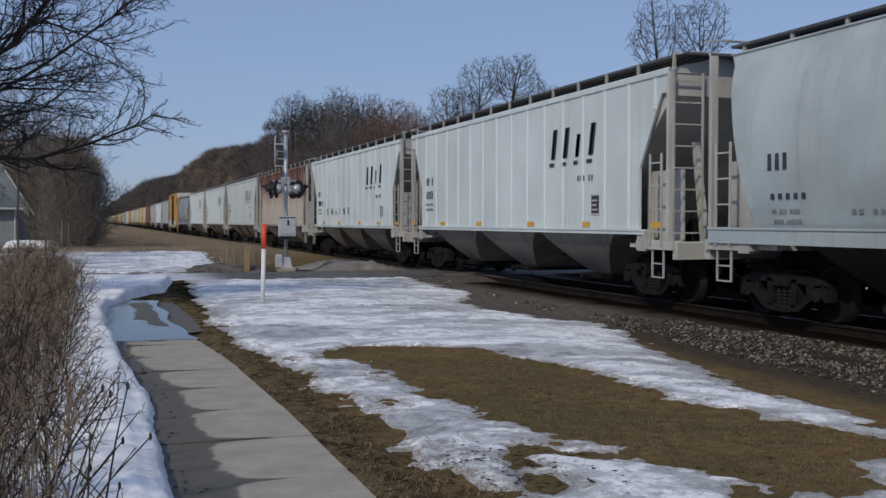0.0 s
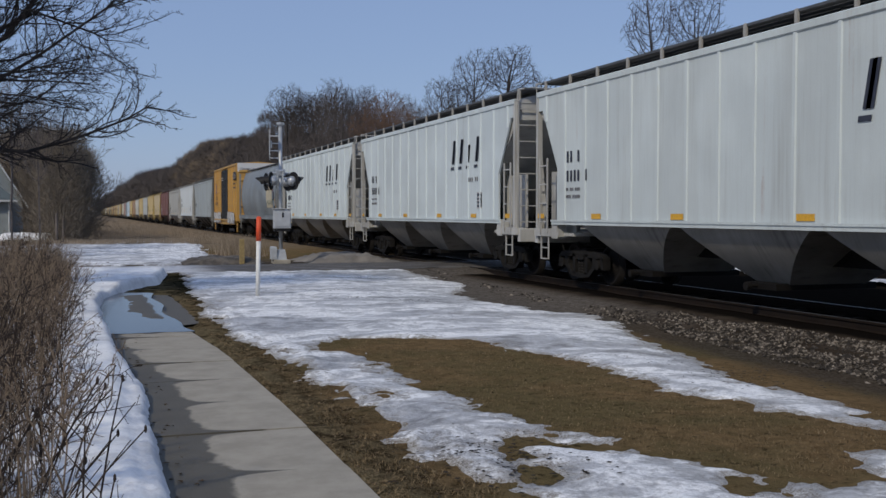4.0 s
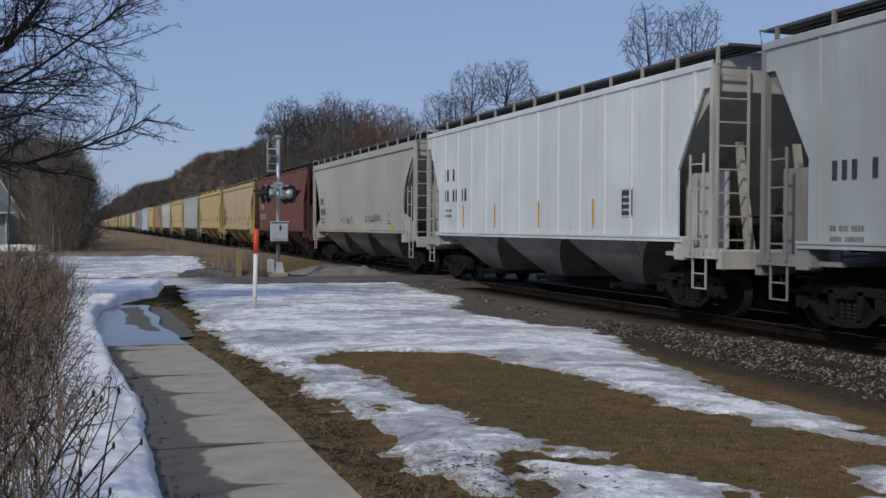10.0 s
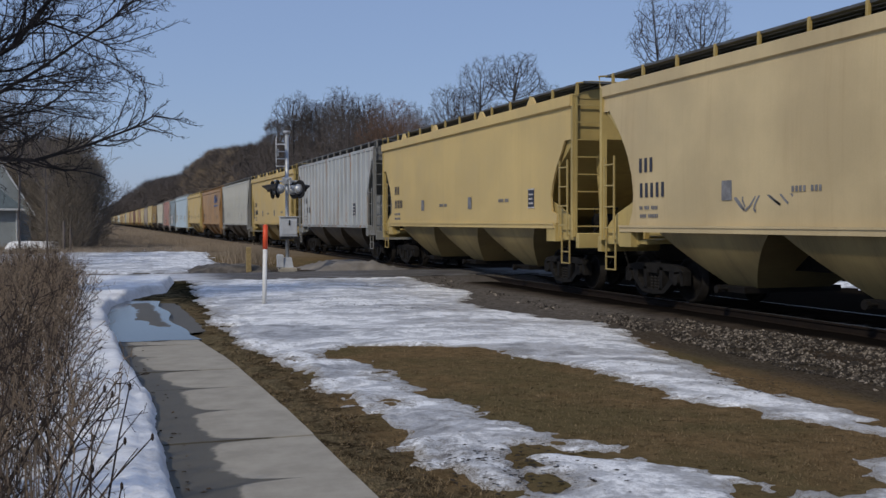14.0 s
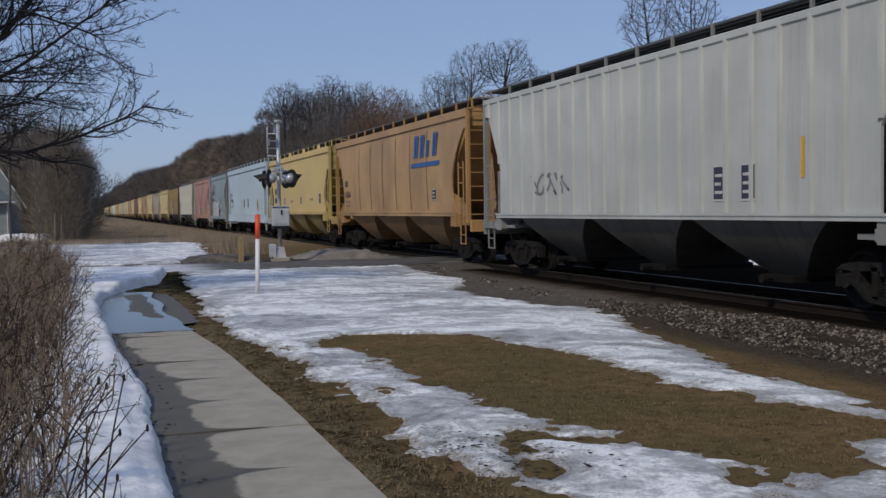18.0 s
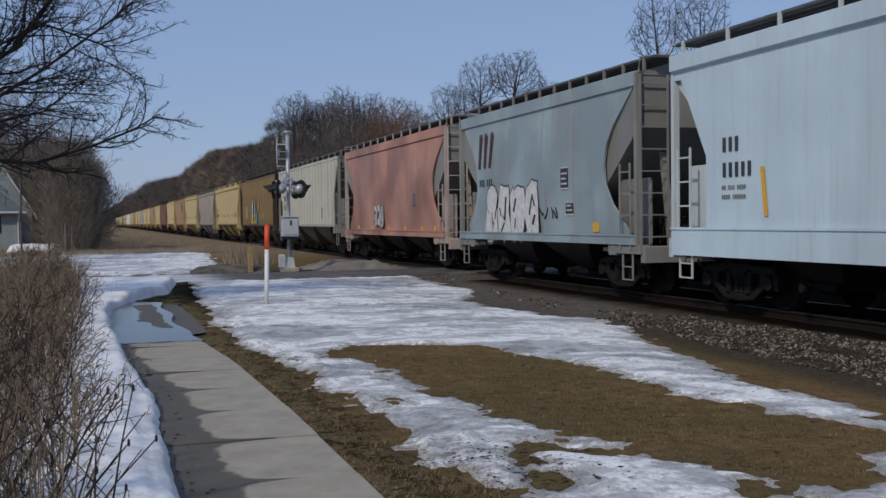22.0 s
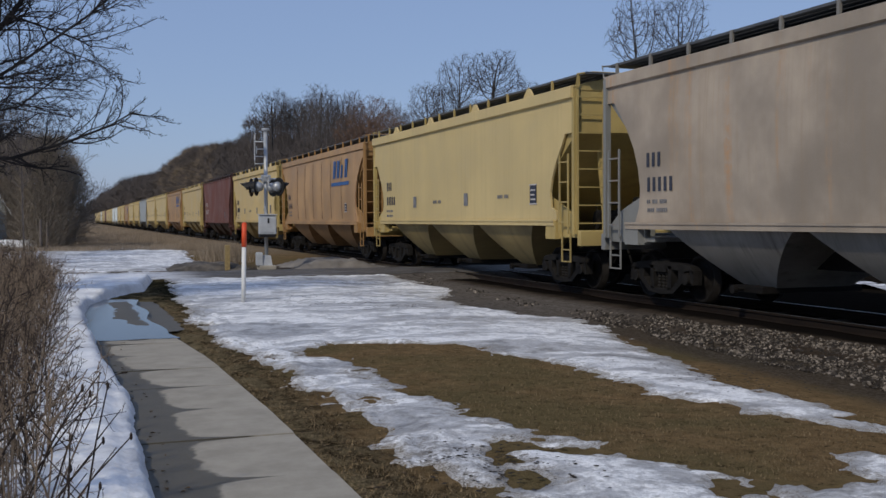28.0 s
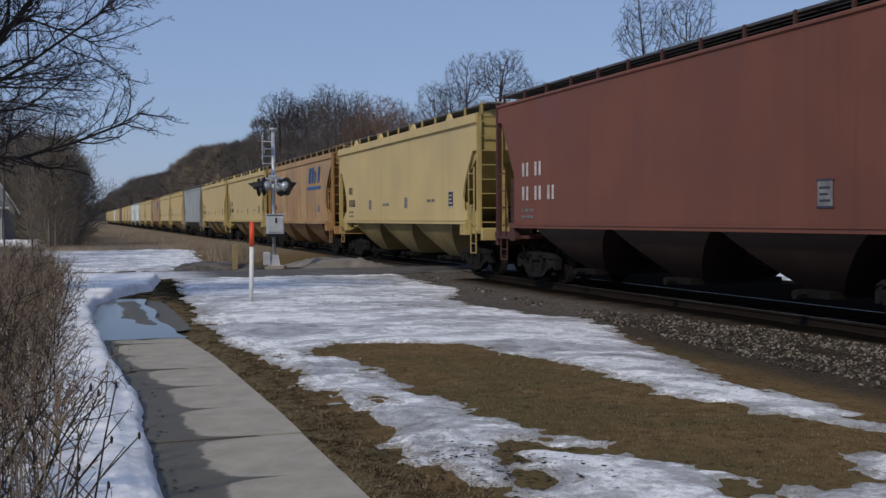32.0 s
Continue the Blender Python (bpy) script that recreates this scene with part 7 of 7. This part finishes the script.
class Wood(Geo):
    """A stem mesh with its crown of fine branches beside it."""
    def __init__(self):
        self.v, self.f = [], []
        self.crown = Geo()

    def fit(self, height):
        """Scale both so that the top stands at that height."""
        k = height / max(p[2] for p in self.crown.v)
        for g in (self, self.crown):
            g.v = [(x * k, y * k, z * k) for x, y, z in g.v]
        return self


def tree_geo(seed, height, spec, stems=1):
    rnd = random.Random(seed)
    g = Wood()
    for s in range(stems):
        lean = Vector((rnd.gauss(0, spec.get("lean", 0.06)), rnd.gauss(0, spec.get("lean", 0.06)), 1))
        grow(g, rnd, Vector((rnd.gauss(0, 0.15) * (stems > 1), rnd.gauss(0, 0.15) * (stems > 1), -0.2)), lean, height * spec.get("bole", 0.78), height * spec["girth"], 0, spec)
    return g.fit(height)


def wooden(key, seed, height, spec, stems=1):
    """Stem mesh and crown mesh, built once."""
    g = tree_geo(seed, height, spec, stems)
    return g.mesh(key), g.crown.mesh("crown")


def crown_tree(seed, height, middle, wide, deep, many, thin, fork, pace=0.018):
    """A tree whose branches grow towards points spread through its crown, each fork thinner than the limb it leaves."""
    rs = np.random.RandomState(seed)
    step = height * pace
    want = []
    while len(want) < many:
        q = rs.uniform(-1, 1, 3)
        d = float(np.dot(q, q))
        lump = 0.86 + 0.28 * noise.noise(Vector((q[0] * 1.6 + seed, q[1] * 1.6, q[2] * 1.6)))
        if 0.06 < d < lump * lump:
            want.append((q[0] * wide, q[1] * wide, middle + q[2] * deep))
    want = np.array(want)
    pts, up = [np.array((0.0, 0.0, -0.3))], [-1]
    while pts[-1][2] < fork * height:
        up.append(len(pts) - 1)
        pts.append(pts[-1] + np.array((rs.normal(0, 0.10), rs.normal(0, 0.10), 1.0)) * step)
    near = np.full(len(want), 1e9)
    owner = np.zeros(len(want), int)
    fresh = list(range(len(pts)))
    live = np.ones(len(want), bool)
    for turn in range(220):
        for i in fresh:
            d = np.linalg.norm(want - pts[i], axis=1)
            closer = d < near
            near[closer], owner[closer] = d[closer], i
        live &= near > step * 1.3
        fresh = []
        for i in np.unique(owner[live]):
            mine = want[live & (owner == i)] - pts[i]
            v = (mine / np.linalg.norm(mine, axis=1)[:, None]).sum(0) + rs.normal(0, 0.12, 3)
            v = v / (np.linalg.norm(v) + 1e-9)
            fresh.append(len(pts))
            up.append(int(i))
            pts.append(pts[i] + v * step)
        if not fresh or len(pts) > 3600:
            break
    load = np.zeros(len(pts))
    leafy = np.ones(len(pts), bool)
    for i in range(len(pts) - 1, 0, -1):
        load[i] = max(load[i], 1.0)
        load[up[i]] += load[i]
        leafy[up[i]] = False
    g = Wood()
    for i in range(1, len(pts)):
        r, q = thin * load[i] ** 0.42, thin * load[up[i]] ** 0.42
        a, b = Vector(pts[up[i]]), Vector(pts[i])
        (g if load[i] > many * 0.06 else g.crown).tube([a, b], min(q, r * 1.3), 6 if load[i] > many * 0.3 else 3, r, False)
        if load[i] < 6:
            for k in range(2):
                d = (b - a).normalized() + Vector(rs.normal(0, 0.55, 3)) + Vector((0, 0, 0.15))
                spike(g.crown, [b, b + d.normalized() * step * rs.uniform(1.2, 2.6)], thin * 0.85)
    return g.mesh("tree"), g.crown.mesh("crown")


BRUSH = dict(depth=3, pieces=(3, 2, 1, 1), wander=0.14, lift=0.06, kids=(7, 5, 4), bare=0.10, spread=(0.35, 0.95), shrink=(0.45, 0.7), thin=0.012, girth=0.006, lean=0.35)

FAR_TREES = [crown_tree(100 + i, 10.0, 6.9, (2.1, 2.5, 1.9, 2.7, 2.3, 2.2)[i], (3.2, 3.1, 3.2, 3.1, 3.2, 3.2)[i], 1300, 0.0075, 0.30) for i in range(6)]
FAR_BRUSH = [wooden("brush", 200 + i, 5.0, BRUSH, 5) for i in range(3)]

SKYLINE = [(0.6, 0.6), (1.75, 1.55), (2.6, 2.2), (4.6, 2.85), (6.0, 4.05), (7.6, 4.35), (9.0, 4.6), (9.25, 6.0), (10.9, 7.1), (12.1, 6.85), (12.8, 7.3), (14.3, 7.15), (15.9, 6.7), (17.7, 6.3), (20.0, 6.6), (22.3, 6.9), (24.0, 6.8), (25.0, 6.5), (28.0, 5.0), (60.0, 5.0)]


def skyline(az):
    for (a, p), (b, q) in zip(SKYLINE, SKYLINE[1:]):
        if az <= b:
            return p + (q - p) * max(0.0, (az - a) / (b - a))
    return 5.0


def plant(me, x, y, z, h, own, mat, name, label, category, group, rnd, wide=1.0):
    k = h / own
    ob = part(name, me[0], mat, None, "", pose(x, y, z, 0, 0, rnd.uniform(0, 360)))
    part("crown", me[1], mat, ob)
    ob.scale = (k * wide * rnd.uniform(0.85, 1.15), k * wide * rnd.uniform(0.85, 1.15), k)
    return tagged(ob, label, category, group)


def woods():
    rnd = random.Random(31)
    mats = [M["bark_hazed"], M["bark_hill"], M["bark_hazed"], M["bark_hill"], M["bark_rust"]]
    az = 9.3
    while az < 26.5:
        for row in range(2):
            a = az + rnd.uniform(-0.25, 0.25)
            x = 28 + row * 12 + rnd.uniform(-3, 3)
            r = x / math.sin(radians(a))
            if r > 1500:
                r = 1500 * rnd.uniform(0.7, 1.0)
                x = r * math.sin(radians(a))
            y = r * math.cos(radians(a))
            z = ground_z(x, y)
            h = r * math.tan(radians(skyline(a))) + EYE[2] - z
            h *= rnd.uniform(0.86, 1.04)
            h = max(4.0, h)
            m = mats[4] if 14.8 < a < 17.6 and row == 0 else rnd.choice(mats[:4])
            plant(rnd.choice(FAR_TREES), x, y, z - 0.3, h, 10.0, m, "bare_tree", "bare winter tree in the woods behind the track", "tree", "woods behind the track", rnd)
        az += 0.48
    # undergrowth on the slope
    az = 9.2
    while az < 27:
        for row in range(2):
            a = az + rnd.uniform(-0.3, 0.3)
            x = 24 + row * 6 + rnd.uniform(-2, 2)
            r = x / math.sin(radians(a))
            y = r * math.cos(radians(a))
            z = ground_z(x, y)
            h = (r * math.tan(radians(skyline(a))) + EYE[2] - z) * rnd.uniform(0.5, 0.8)
            m = M["bark_rust"] if 14 < a < 18 else rnd.choice((M["bark_hill"], M["bark_hill"], M["bark_hazed"]))
            plant(rnd.choice(FAR_BRUSH), x, y, z - 0.2, max(2.5, h), 5.0, m, "bare_bush", "dense bare undergrowth below the woods", "bush", "woods behind the track", rnd)
        az += 0.62


woods()


def slope():
    """Earth slope under the woods, dark with leaf litter."""
    rows = []
    rnd = random.Random(3)
    for i in range(120):
        az = 0.55 + 34 * (i / 119) ** 1.3
        x = 46.0
        r = min(1700, x / math.sin(radians(az)))
        h = (r * math.tan(radians(skyline(az))) + EYE[2]) * ((0.88 - 0.16 * smooth_step(8.5, 10.5, az)) + 0.07 * noise.noise(Vector((i * 0.35, 0, 0)))) if az < 26 else 2.5
        c, s = math.cos(radians(az)), math.sin(radians(az))
        rows.append([(s * r * k, c * r * k, z) for k, z in ((0.72, -0.6), (0.86, h * 0.45), (1.0, h * 0.9), (1.15, h), (1.6, h * 0.9), (2.2, -1.0))])
    tagged(part("wooded_slope", Geo().sheet(rows), M["litter_slope"], smooth=True), "dark earth slope under the bare woods", "hillside", kind="structure")


def hillside_woods():
    """The bare woods on the hill along the track, far off: rounded crowns of fine twigs close together."""
    rnd = random.Random(61)
    for name, mat, lo, hi, many in (("far_woods", "bark_hill", 0.75, 9.3, 420), ("far_woods", "bark_tan_lit", 4.9, 7.6, 120)):
        g = Geo()
        for i in range(many):
            az = lo + (hi - lo) * rnd.random() ** (0.8 if many > 100 else 1.0)
            r = min(1700, 46.0 / math.sin(radians(az)))
            k = rnd.uniform(0.84, 1.06) if many > 100 else rnd.uniform(0.93, 1.08)
            top = r * math.tan(radians(skyline(az))) + EYE[2]
            z = top * (0.52 + 0.42 * smooth_step(0.84, 1.02, k)) * rnd.uniform(0.9, 1.03)
            R = r * rnd.uniform(0.007, 0.012)
            x, y = math.sin(radians(az)) * r * k, math.cos(radians(az)) * r * k
            w = r * 0.00022
            for j in range(150):
                a, e = rnd.uniform(0, 6.28), math.asin(rnd.uniform(-0.35, 1))
                d = Vector((math.cos(a) * math.cos(e), math.sin(a) * math.cos(e), math.sin(e) * 0.85))
                c = Vector((x, y, z - R * 0.6))
                p = c + d * R * rnd.uniform(0.45, 0.85)
                spike(g, [p, c + (d + Vector((rnd.gauss(0, 0.12), rnd.gauss(0, 0.12), rnd.gauss(0.08, 0.1)))) * R * rnd.uniform(0.95, 1.12)], w)
        tagged(part(name, g, M[mat]), "bare brown winter woods covering the hill along the track", "woods", kind="stuff")


def litter_slope():
    n = Nodes("leaf_litter_slope")
    a, b = n.noise(0.25, 6, 0.75), n.noise(3, 5, 0.75)
    col = n.mix(n.ramp(a, 0.35, 0.65), (0.050, 0.042, 0.038), (0.105, 0.087, 0.072))
    col = n.mul(col, n.mix(b, (0.5, 0.5, 0.5), (1.2, 1.2, 1.2)))
    return n.done(col, 0.95, 0, b, 0.8, 0.4, 0.1)


M["litter_slope"] = litter_slope()
slope()
hillside_woods()

TALL_TREES = [crown_tree(500 + i, 10.0, 8.35, (1.45, 1.6, 1.3)[i], (1.75, 1.75, 1.75)[i], (1100, 1150, 1500)[i], 0.0068, 0.62, 0.0125) for i in range(3)]
rnd_t = random.Random(77)
# bearing, distance, height, kind, breadth
for _az, _r, _h, _k, _w in ((30.05, 92, 20.2, 0, 1.05), (32.4, 95, 20.9, 1, 1.05), (20.6, 105, 17.2, 0, 1.15), (22.5, 108, 18.4, 2, 1.35), (18.8, 110, 15.2, 1, 1.0), (19.7, 104, 14.4, 0, 1.0), (24.3, 112, 15.9, 1, 0.95), (10.3, 150, 19.3, 1, 1.2), (13.0, 150, 20.0, 0, 1.2), (14.4, 152, 19.6, 2, 1.2), (11.7, 151, 18.6, 2, 1.2)):
    _x, _y = _r * math.sin(radians(_az)), _r * math.cos(radians(_az))
    plant(TALL_TREES[_k], _x, _y, 1.0, _h, 10.0, M["bark_tall"], "bare_tree", "tall bare tree standing above the train", "tree", "tall trees behind the track", rnd_t, _w)


def near_tree():
    """The bare tree whose limbs reach over from the hedge side."""
    t = thing("overhanging_tree", pose(-4.5, 21.0, ground_z(-4.5, 21.0)), "bare dark tree with spreading twiggy limbs over the hedge", "tree")
    rnd = random.Random(12)
    g = Geo()
    g.tube([(0, 0, -0.3), (0.03, 0, 1.4), (0.0, 0.0, 2.8), (0.0, 0.0, 4.6), (-0.1, 0.1, 6.6), (-0.1, 0.1, 9.0)], 0.27, 12, 0.07)
    part("trunk", g, M["bark"], t, smooth=True)
    limb = dict(depth=4, pieces=(6, 5, 4, 2, 1), wander=0.19, lift=0.05, kids=(36, 8, 5, 3), bare=0.06, spread=(0.35, 1.05), shrink=(0.20, 0.44), thin=0.0046, girth=0.01)
    ways = [[(0, 0, 2.4), (1.4, 0, 2.75), (2.6, 0, 2.85), (3.5, 0, 2.8), (4.4, 0, 3.05), (5.1, 0, 3.4), (5.6, 0, 3.75)],
            [(0, 0, 3.0), (1.5, 0.2, 3.7), (2.9, 0, 4.5), (3.6, 0, 4.9), (4.5, 0.1, 5.9), (5.0, 0, 6.6), (5.4, 0, 7.5)],
            [(0, 0, 2.8), (1.6, -0.3, 3.2), (2.9, -0.3, 3.8), (4.2, -0.3, 4.5), (5.6, -0.4, 5.35), (6.0, -0.5, 5.6)],
            [(0, 0, 4.4), (1.4, 0.5, 5.4), (2.9, 0.5, 6.0), (3.9, 0.5, 5.9), (4.9, 0.5, 6.4), (5.9, 0.5, 7.0)],
            [(0, 0, 3.4), (1.5, 0.8, 4.0), (2.9, 0.9, 5.0), (4.2, 0.8, 5.5), (5.4, 0.9, 5.2), (5.7, 1.0, 5.0)],
            [(0, 0, 2.9), (1.3, 0.9, 3.2), (2.8, 1.2, 3.55), (4.0, 1.0, 3.9), (5.0, 1.1, 4.5)],
            [(0, 0, 4.8), (1.2, -0.5, 6.2), (2.4, -0.6, 7.2), (3.6, -0.5, 7.6), (4.9, -0.6, 7.9)],
            [(0, 0, 3.8), (1.3, -0.6, 4.6), (2.6, -0.8, 5.4), (3.8, -0.8, 6.2), (4.6, -0.9, 7.2)],
            [(0, 0, 3.2), (1.4, 0.4, 3.5), (2.7, 0.5, 4.1), (3.9, 0.4, 4.3), (5.0, 0.5, 4.6)],
            [(0, 0, 3.6), (-1.2, 0.5, 4.4), (-2.6, 0.9, 5.2), (-4.0, 1.0, 6.0)],
            [(0, 0, 4.2), (0.6, -1.2, 5.0), (1.0, -2.6, 5.9), (1.4, -3.8, 6.6)],
            [(0, 0, 5.0), (-0.4, 1.4, 6.0), (-0.8, 2.8, 7.2), (-0.6, 3.9, 8.0)]]
    for i, w in enumerate(ways):
        g = Wood()
        pts = [Vector((p[0] * (1.0 if i == 0 else 0.86), p[1], p[2])) + Vector((rnd.gauss(0, 0.05), rnd.gauss(0, 0.05), rnd.gauss(0, 0.05))) * (k > 0) for k, p in enumerate(w)]
        r = (0.058, 0.070, 0.055, 0.045, 0.045, 0.040, 0.055, 0.05, 0.045, 0.07, 0.07, 0.07)[i]
        g.tube(pts, r, 7, 0.012, False)
        sprout(g, rnd, pts, 4.0 if i == 0 else 6.2, r * 0.8, 0, limb)
        part("crown", g.crown, M["bark"], part("limb", g, M["bark"], t))


near_tree()


SHRUB = dict(depth=3, pieces=(5, 3, 1, 1), wander=0.24, lift=0.10, kids=(8, 4, 4), bare=0.15, spread=(0.5, 1.2), shrink=(0.22, 0.42), thin=0.0026, girth=0.0055, lean=0.20)


def hedge():
    rnd = random.Random(41)
    shapes = [wooden("shrub", 300 + i, 1.4, SHRUB, 11) for i in range(4)]
    y = 3.0
    while y < 30:
        for k in range(4 if y < 13 else 3):
            x = -0.36 - 0.012 * y - k * 0.50 + rnd.uniform(-0.15, 0.08)
            h = rnd.uniform(1.05, 1.36) * (0.8 if k == 0 else 1.0)
            ob = plant(rnd.choice(shapes), x, y + rnd.uniform(-0.3, 0.3), ground_z(x, y), h, 1.4, M["shrub_dark"] if rnd.random() < (0.6 if y < 8 else 0.3) else M["shrub"], "hedge_shrub", "brown leafless shrub of a dense hedge over snow", "shrub", "hedge along the path", rnd, 0.8)
        y += 0.75 if y < 13 else 1.1
    g = Geo()
    for i in range(2400):
        yy = 3.4 + 26 * rnd.random() ** 1.3
        x = -0.10 - 0.018 * yy - abs(rnd.gauss(0, 1.0))
        z = 0.12
        h = rnd.uniform(0.2, 0.75)
        a = rnd.gauss(-0.05, 0.22)
        g.tube([(x, yy, z), (x + a * h * 0.5, yy + rnd.gauss(0, 0.1), z + h * 0.55), (x + a * h, yy + rnd.gauss(0, 0.15), z + h)], 0.004, 3, 0.0015, False)
    tagged(part("dry_weeds", g, M["shrub"]), "dry brown weeds standing in the snow", "weeds", kind="stuff")
    # dark stalks that lean over the snow bank
    for i, (x, yy, dx, h) in enumerate(((0.0, 4.5, 0.13, 0.79), (-0.18, 4.5, 0.24, 0.76), (-0.04, 4.4, 0.02, 0.60), (-0.29, 4.6, 0.32, 0.77), (-0.20, 4.5, 0.42, 0.57), (-0.25, 4.55, 0.36, 0.55), (-0.12, 4.3, 0.10, 0.5), (0.02, 4.3, 0.07, 0.42))):
        st = thing("weed_stalk", pose(x, yy, 0.12), "dark dry stalk with a seed head leaning over the snow", "weed", "stalks over the snow bank")
        pts = [(0, 0, -0.05), (dx * 0.3, 0.02, h * 0.4), (dx * 0.62, 0.0, h * 0.72), (dx, 0.03, h)]
        part("stem", Geo().tube(pts, 0.0055, 5, 0.003), M["shrub_dark"], st)
        part("seed_head", Geo().lathe([(-0.016, 0.002), (-0.006, 0.007), (0.010, 0.006), (0.018, 0.002)], pts[-1], "z", 7), M["shrub_dark"], st)
        for k in (1, 2):
            p = Vector(pts[k])
            q = p + Vector((0.10 * (-1) ** (i + k), 0.02, 0.12))
            part("side_stem", Geo().tube([tuple(p), tuple(q)], 0.003, 4, 0.002), M["shrub_dark"], st)


hedge()


def thicket_geo(seed, height, r0, twigs):
    """A dense mass of fine crossing twigs over a few stems."""
    rnd = random.Random(seed)
    g = Wood()
    for i in range(7):
        a = rnd.uniform(0, 6.28)
        g.tube([(0.2 * math.cos(a), 0.2 * math.sin(a), -0.2), (r0 * 0.4 * math.cos(a), r0 * 0.4 * math.sin(a), height * 0.5), (r0 * 0.6 * math.cos(a), r0 * 0.6 * math.sin(a), height * 0.85)], 0.04, 5, 0.012, False)
    for i in range(twigs):
        z = height * rnd.random() ** 0.8
        wide = r0 * (0.55 + 0.5 * math.sin(math.pi * min(1, 0.12 + 0.88 * z / height)) ** 0.7) * (1 - 0.25 * (z / height) ** 4)
        a, d = rnd.uniform(0, 6.28), wide * rnd.random() ** 0.45
        p = Vector((d * math.cos(a), d * math.sin(a), z))
        v = Vector((math.cos(a) * 0.5, math.sin(a) * 0.5, 0.7)) + Vector((rnd.gauss(0, 0.5), rnd.gauss(0, 0.5), rnd.gauss(0, 0.35)))
        spike(g.crown, [p, p + v.normalized() * rnd.uniform(0.35, 0.95)], 0.013)
    return g


def left_brush():
    """Tall bare bushes and an evergreen between the house and the track."""
    rnd = random.Random(51)
    dense = []
    for i in range(2):
        g = thicket_geo(600 + i, 6.2, 1.5, 4200)
        dense.append((g.mesh("thicket"), g.crown.mesh("crown")))
    for x, y, h in ((-0.9, 63, 6.2), (-2.2, 66, 6.4), (-1.5, 61.5, 5.6), (-0.4, 66, 5.2), (-3.2, 77, 7.0), (-4.6, 79, 7.0), (-5.8, 82, 7.2)):
        plant(dense[0 if rnd.random() < 0.5 else 1], x, y, 0, h, 6.2, M["brush"], "tall_bush", "tall dense bare brown bush", "bush", "bushes by the house", rnd)
    for x, y, h in ((-2.8, 79, 6.2), (-4.0, 80, 6.0), (-5.0, 81, 6.4), (-1.3, 64, 4.8), (-0.6, 62, 5.0), (-0.9, 66, 4.4), (-1.7, 68, 5.2), (-2.2, 78, 6.0), (-1.4, 80, 6.0), (-3.0, 82, 6.4), (-0.5, 63, 3.6), (-1.3, 63, 3.2)):
        for k in range(1):
            plant(rnd.choice(FAR_BRUSH), x + rnd.uniform(-.4, .4), y + rnd.uniform(-1, 1), 0, h * 1.3 * rnd.uniform(0.8, 1.05), 5.0, M["brush"], "tall_bush", "tall dense bare brown bush", "bush", "bushes by the house", rnd, 0.62)
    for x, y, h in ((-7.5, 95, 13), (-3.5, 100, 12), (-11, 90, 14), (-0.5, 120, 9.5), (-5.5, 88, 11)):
        plant(rnd.choice(FAR_TREES), x, y, 0, h, 10.0, M["bark_hazed"], "bare_tree", "bare tree behind the house", "tree", "trees behind the house", rnd)
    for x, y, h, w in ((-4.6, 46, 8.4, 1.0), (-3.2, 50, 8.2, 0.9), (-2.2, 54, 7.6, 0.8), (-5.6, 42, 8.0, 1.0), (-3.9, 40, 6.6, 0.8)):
        plant(rnd.choice(FAR_TREES), x, y, 0, h, 10.0, M["bark_hazed"], "bare_tree", "bare grey-brown tree behind the hedge", "tree", "trees behind the house", rnd, w)
    t = thing("evergreen_tree", pose(-4.4, 84, 0), "dark olive evergreen behind the house", "tree")
    part("trunk", Geo().tube([(0, 0, -0.2), (0, 0, 7.6)], 0.16, 8, 0.03), M["bark"], t)
    g = Geo()
    for i in range(2600):
        z = 0.8 + 7.2 * rnd.random()
        r = (8.3 - z) * 0.30 * rnd.uniform(0.35, 1.1)
        a = rnd.uniform(0, 6.28)
        c, s = math.cos(a), math.sin(a)
        w, l = rnd.uniform(0.05, 0.12), rnd.uniform(0.25, 0.55)
        g.add([(c * r - s * w, s * r + c * w, z), (c * r + s * w, s * r - c * w, z), (c * (r + l), s * (r + l), z - l * rnd.uniform(0.0, 0.5))], [(0, 1, 2)])
    part("crown", g, M["needles"], t)


left_brush()


def spin(car, y):
    """Turn the wheels of a car over the stretch where they can be seen to turn."""
    near = [t / 30 for t in range(0, 961) if -4 < y - train_way(t / 30) < 20]
    if not near or car not in WHEELS:
        return
    times = sorted({0.0, near[0], *near, near[-1], SECONDS})
    for w in WHEELS[car]:
        rest = w.matrix_basis.copy()
        side = 1 if rest.to_3x3() @ Vector((1, 0, 0)) @ Vector((1, 0, 0)) > 0 else -1
        rows = []
        for t in times:
            run = train_way(min(max(t, near[0]), near[-1])) - train_way(near[0])
            rows.append((t, rest @ Matrix.Rotation(side * run / 0.457, 4, "X")))
        walk(w, rows)


def motions():
    """The train rolls past; its wheels turn while it is near."""
    rows = [2.0 * i for i in range(17)]
    for car, y in CARS:
        walk(car, [(t, pose(TRACK_X, y - train_way(t), 0)) for t in rows])
        spin(car, y)


motions()
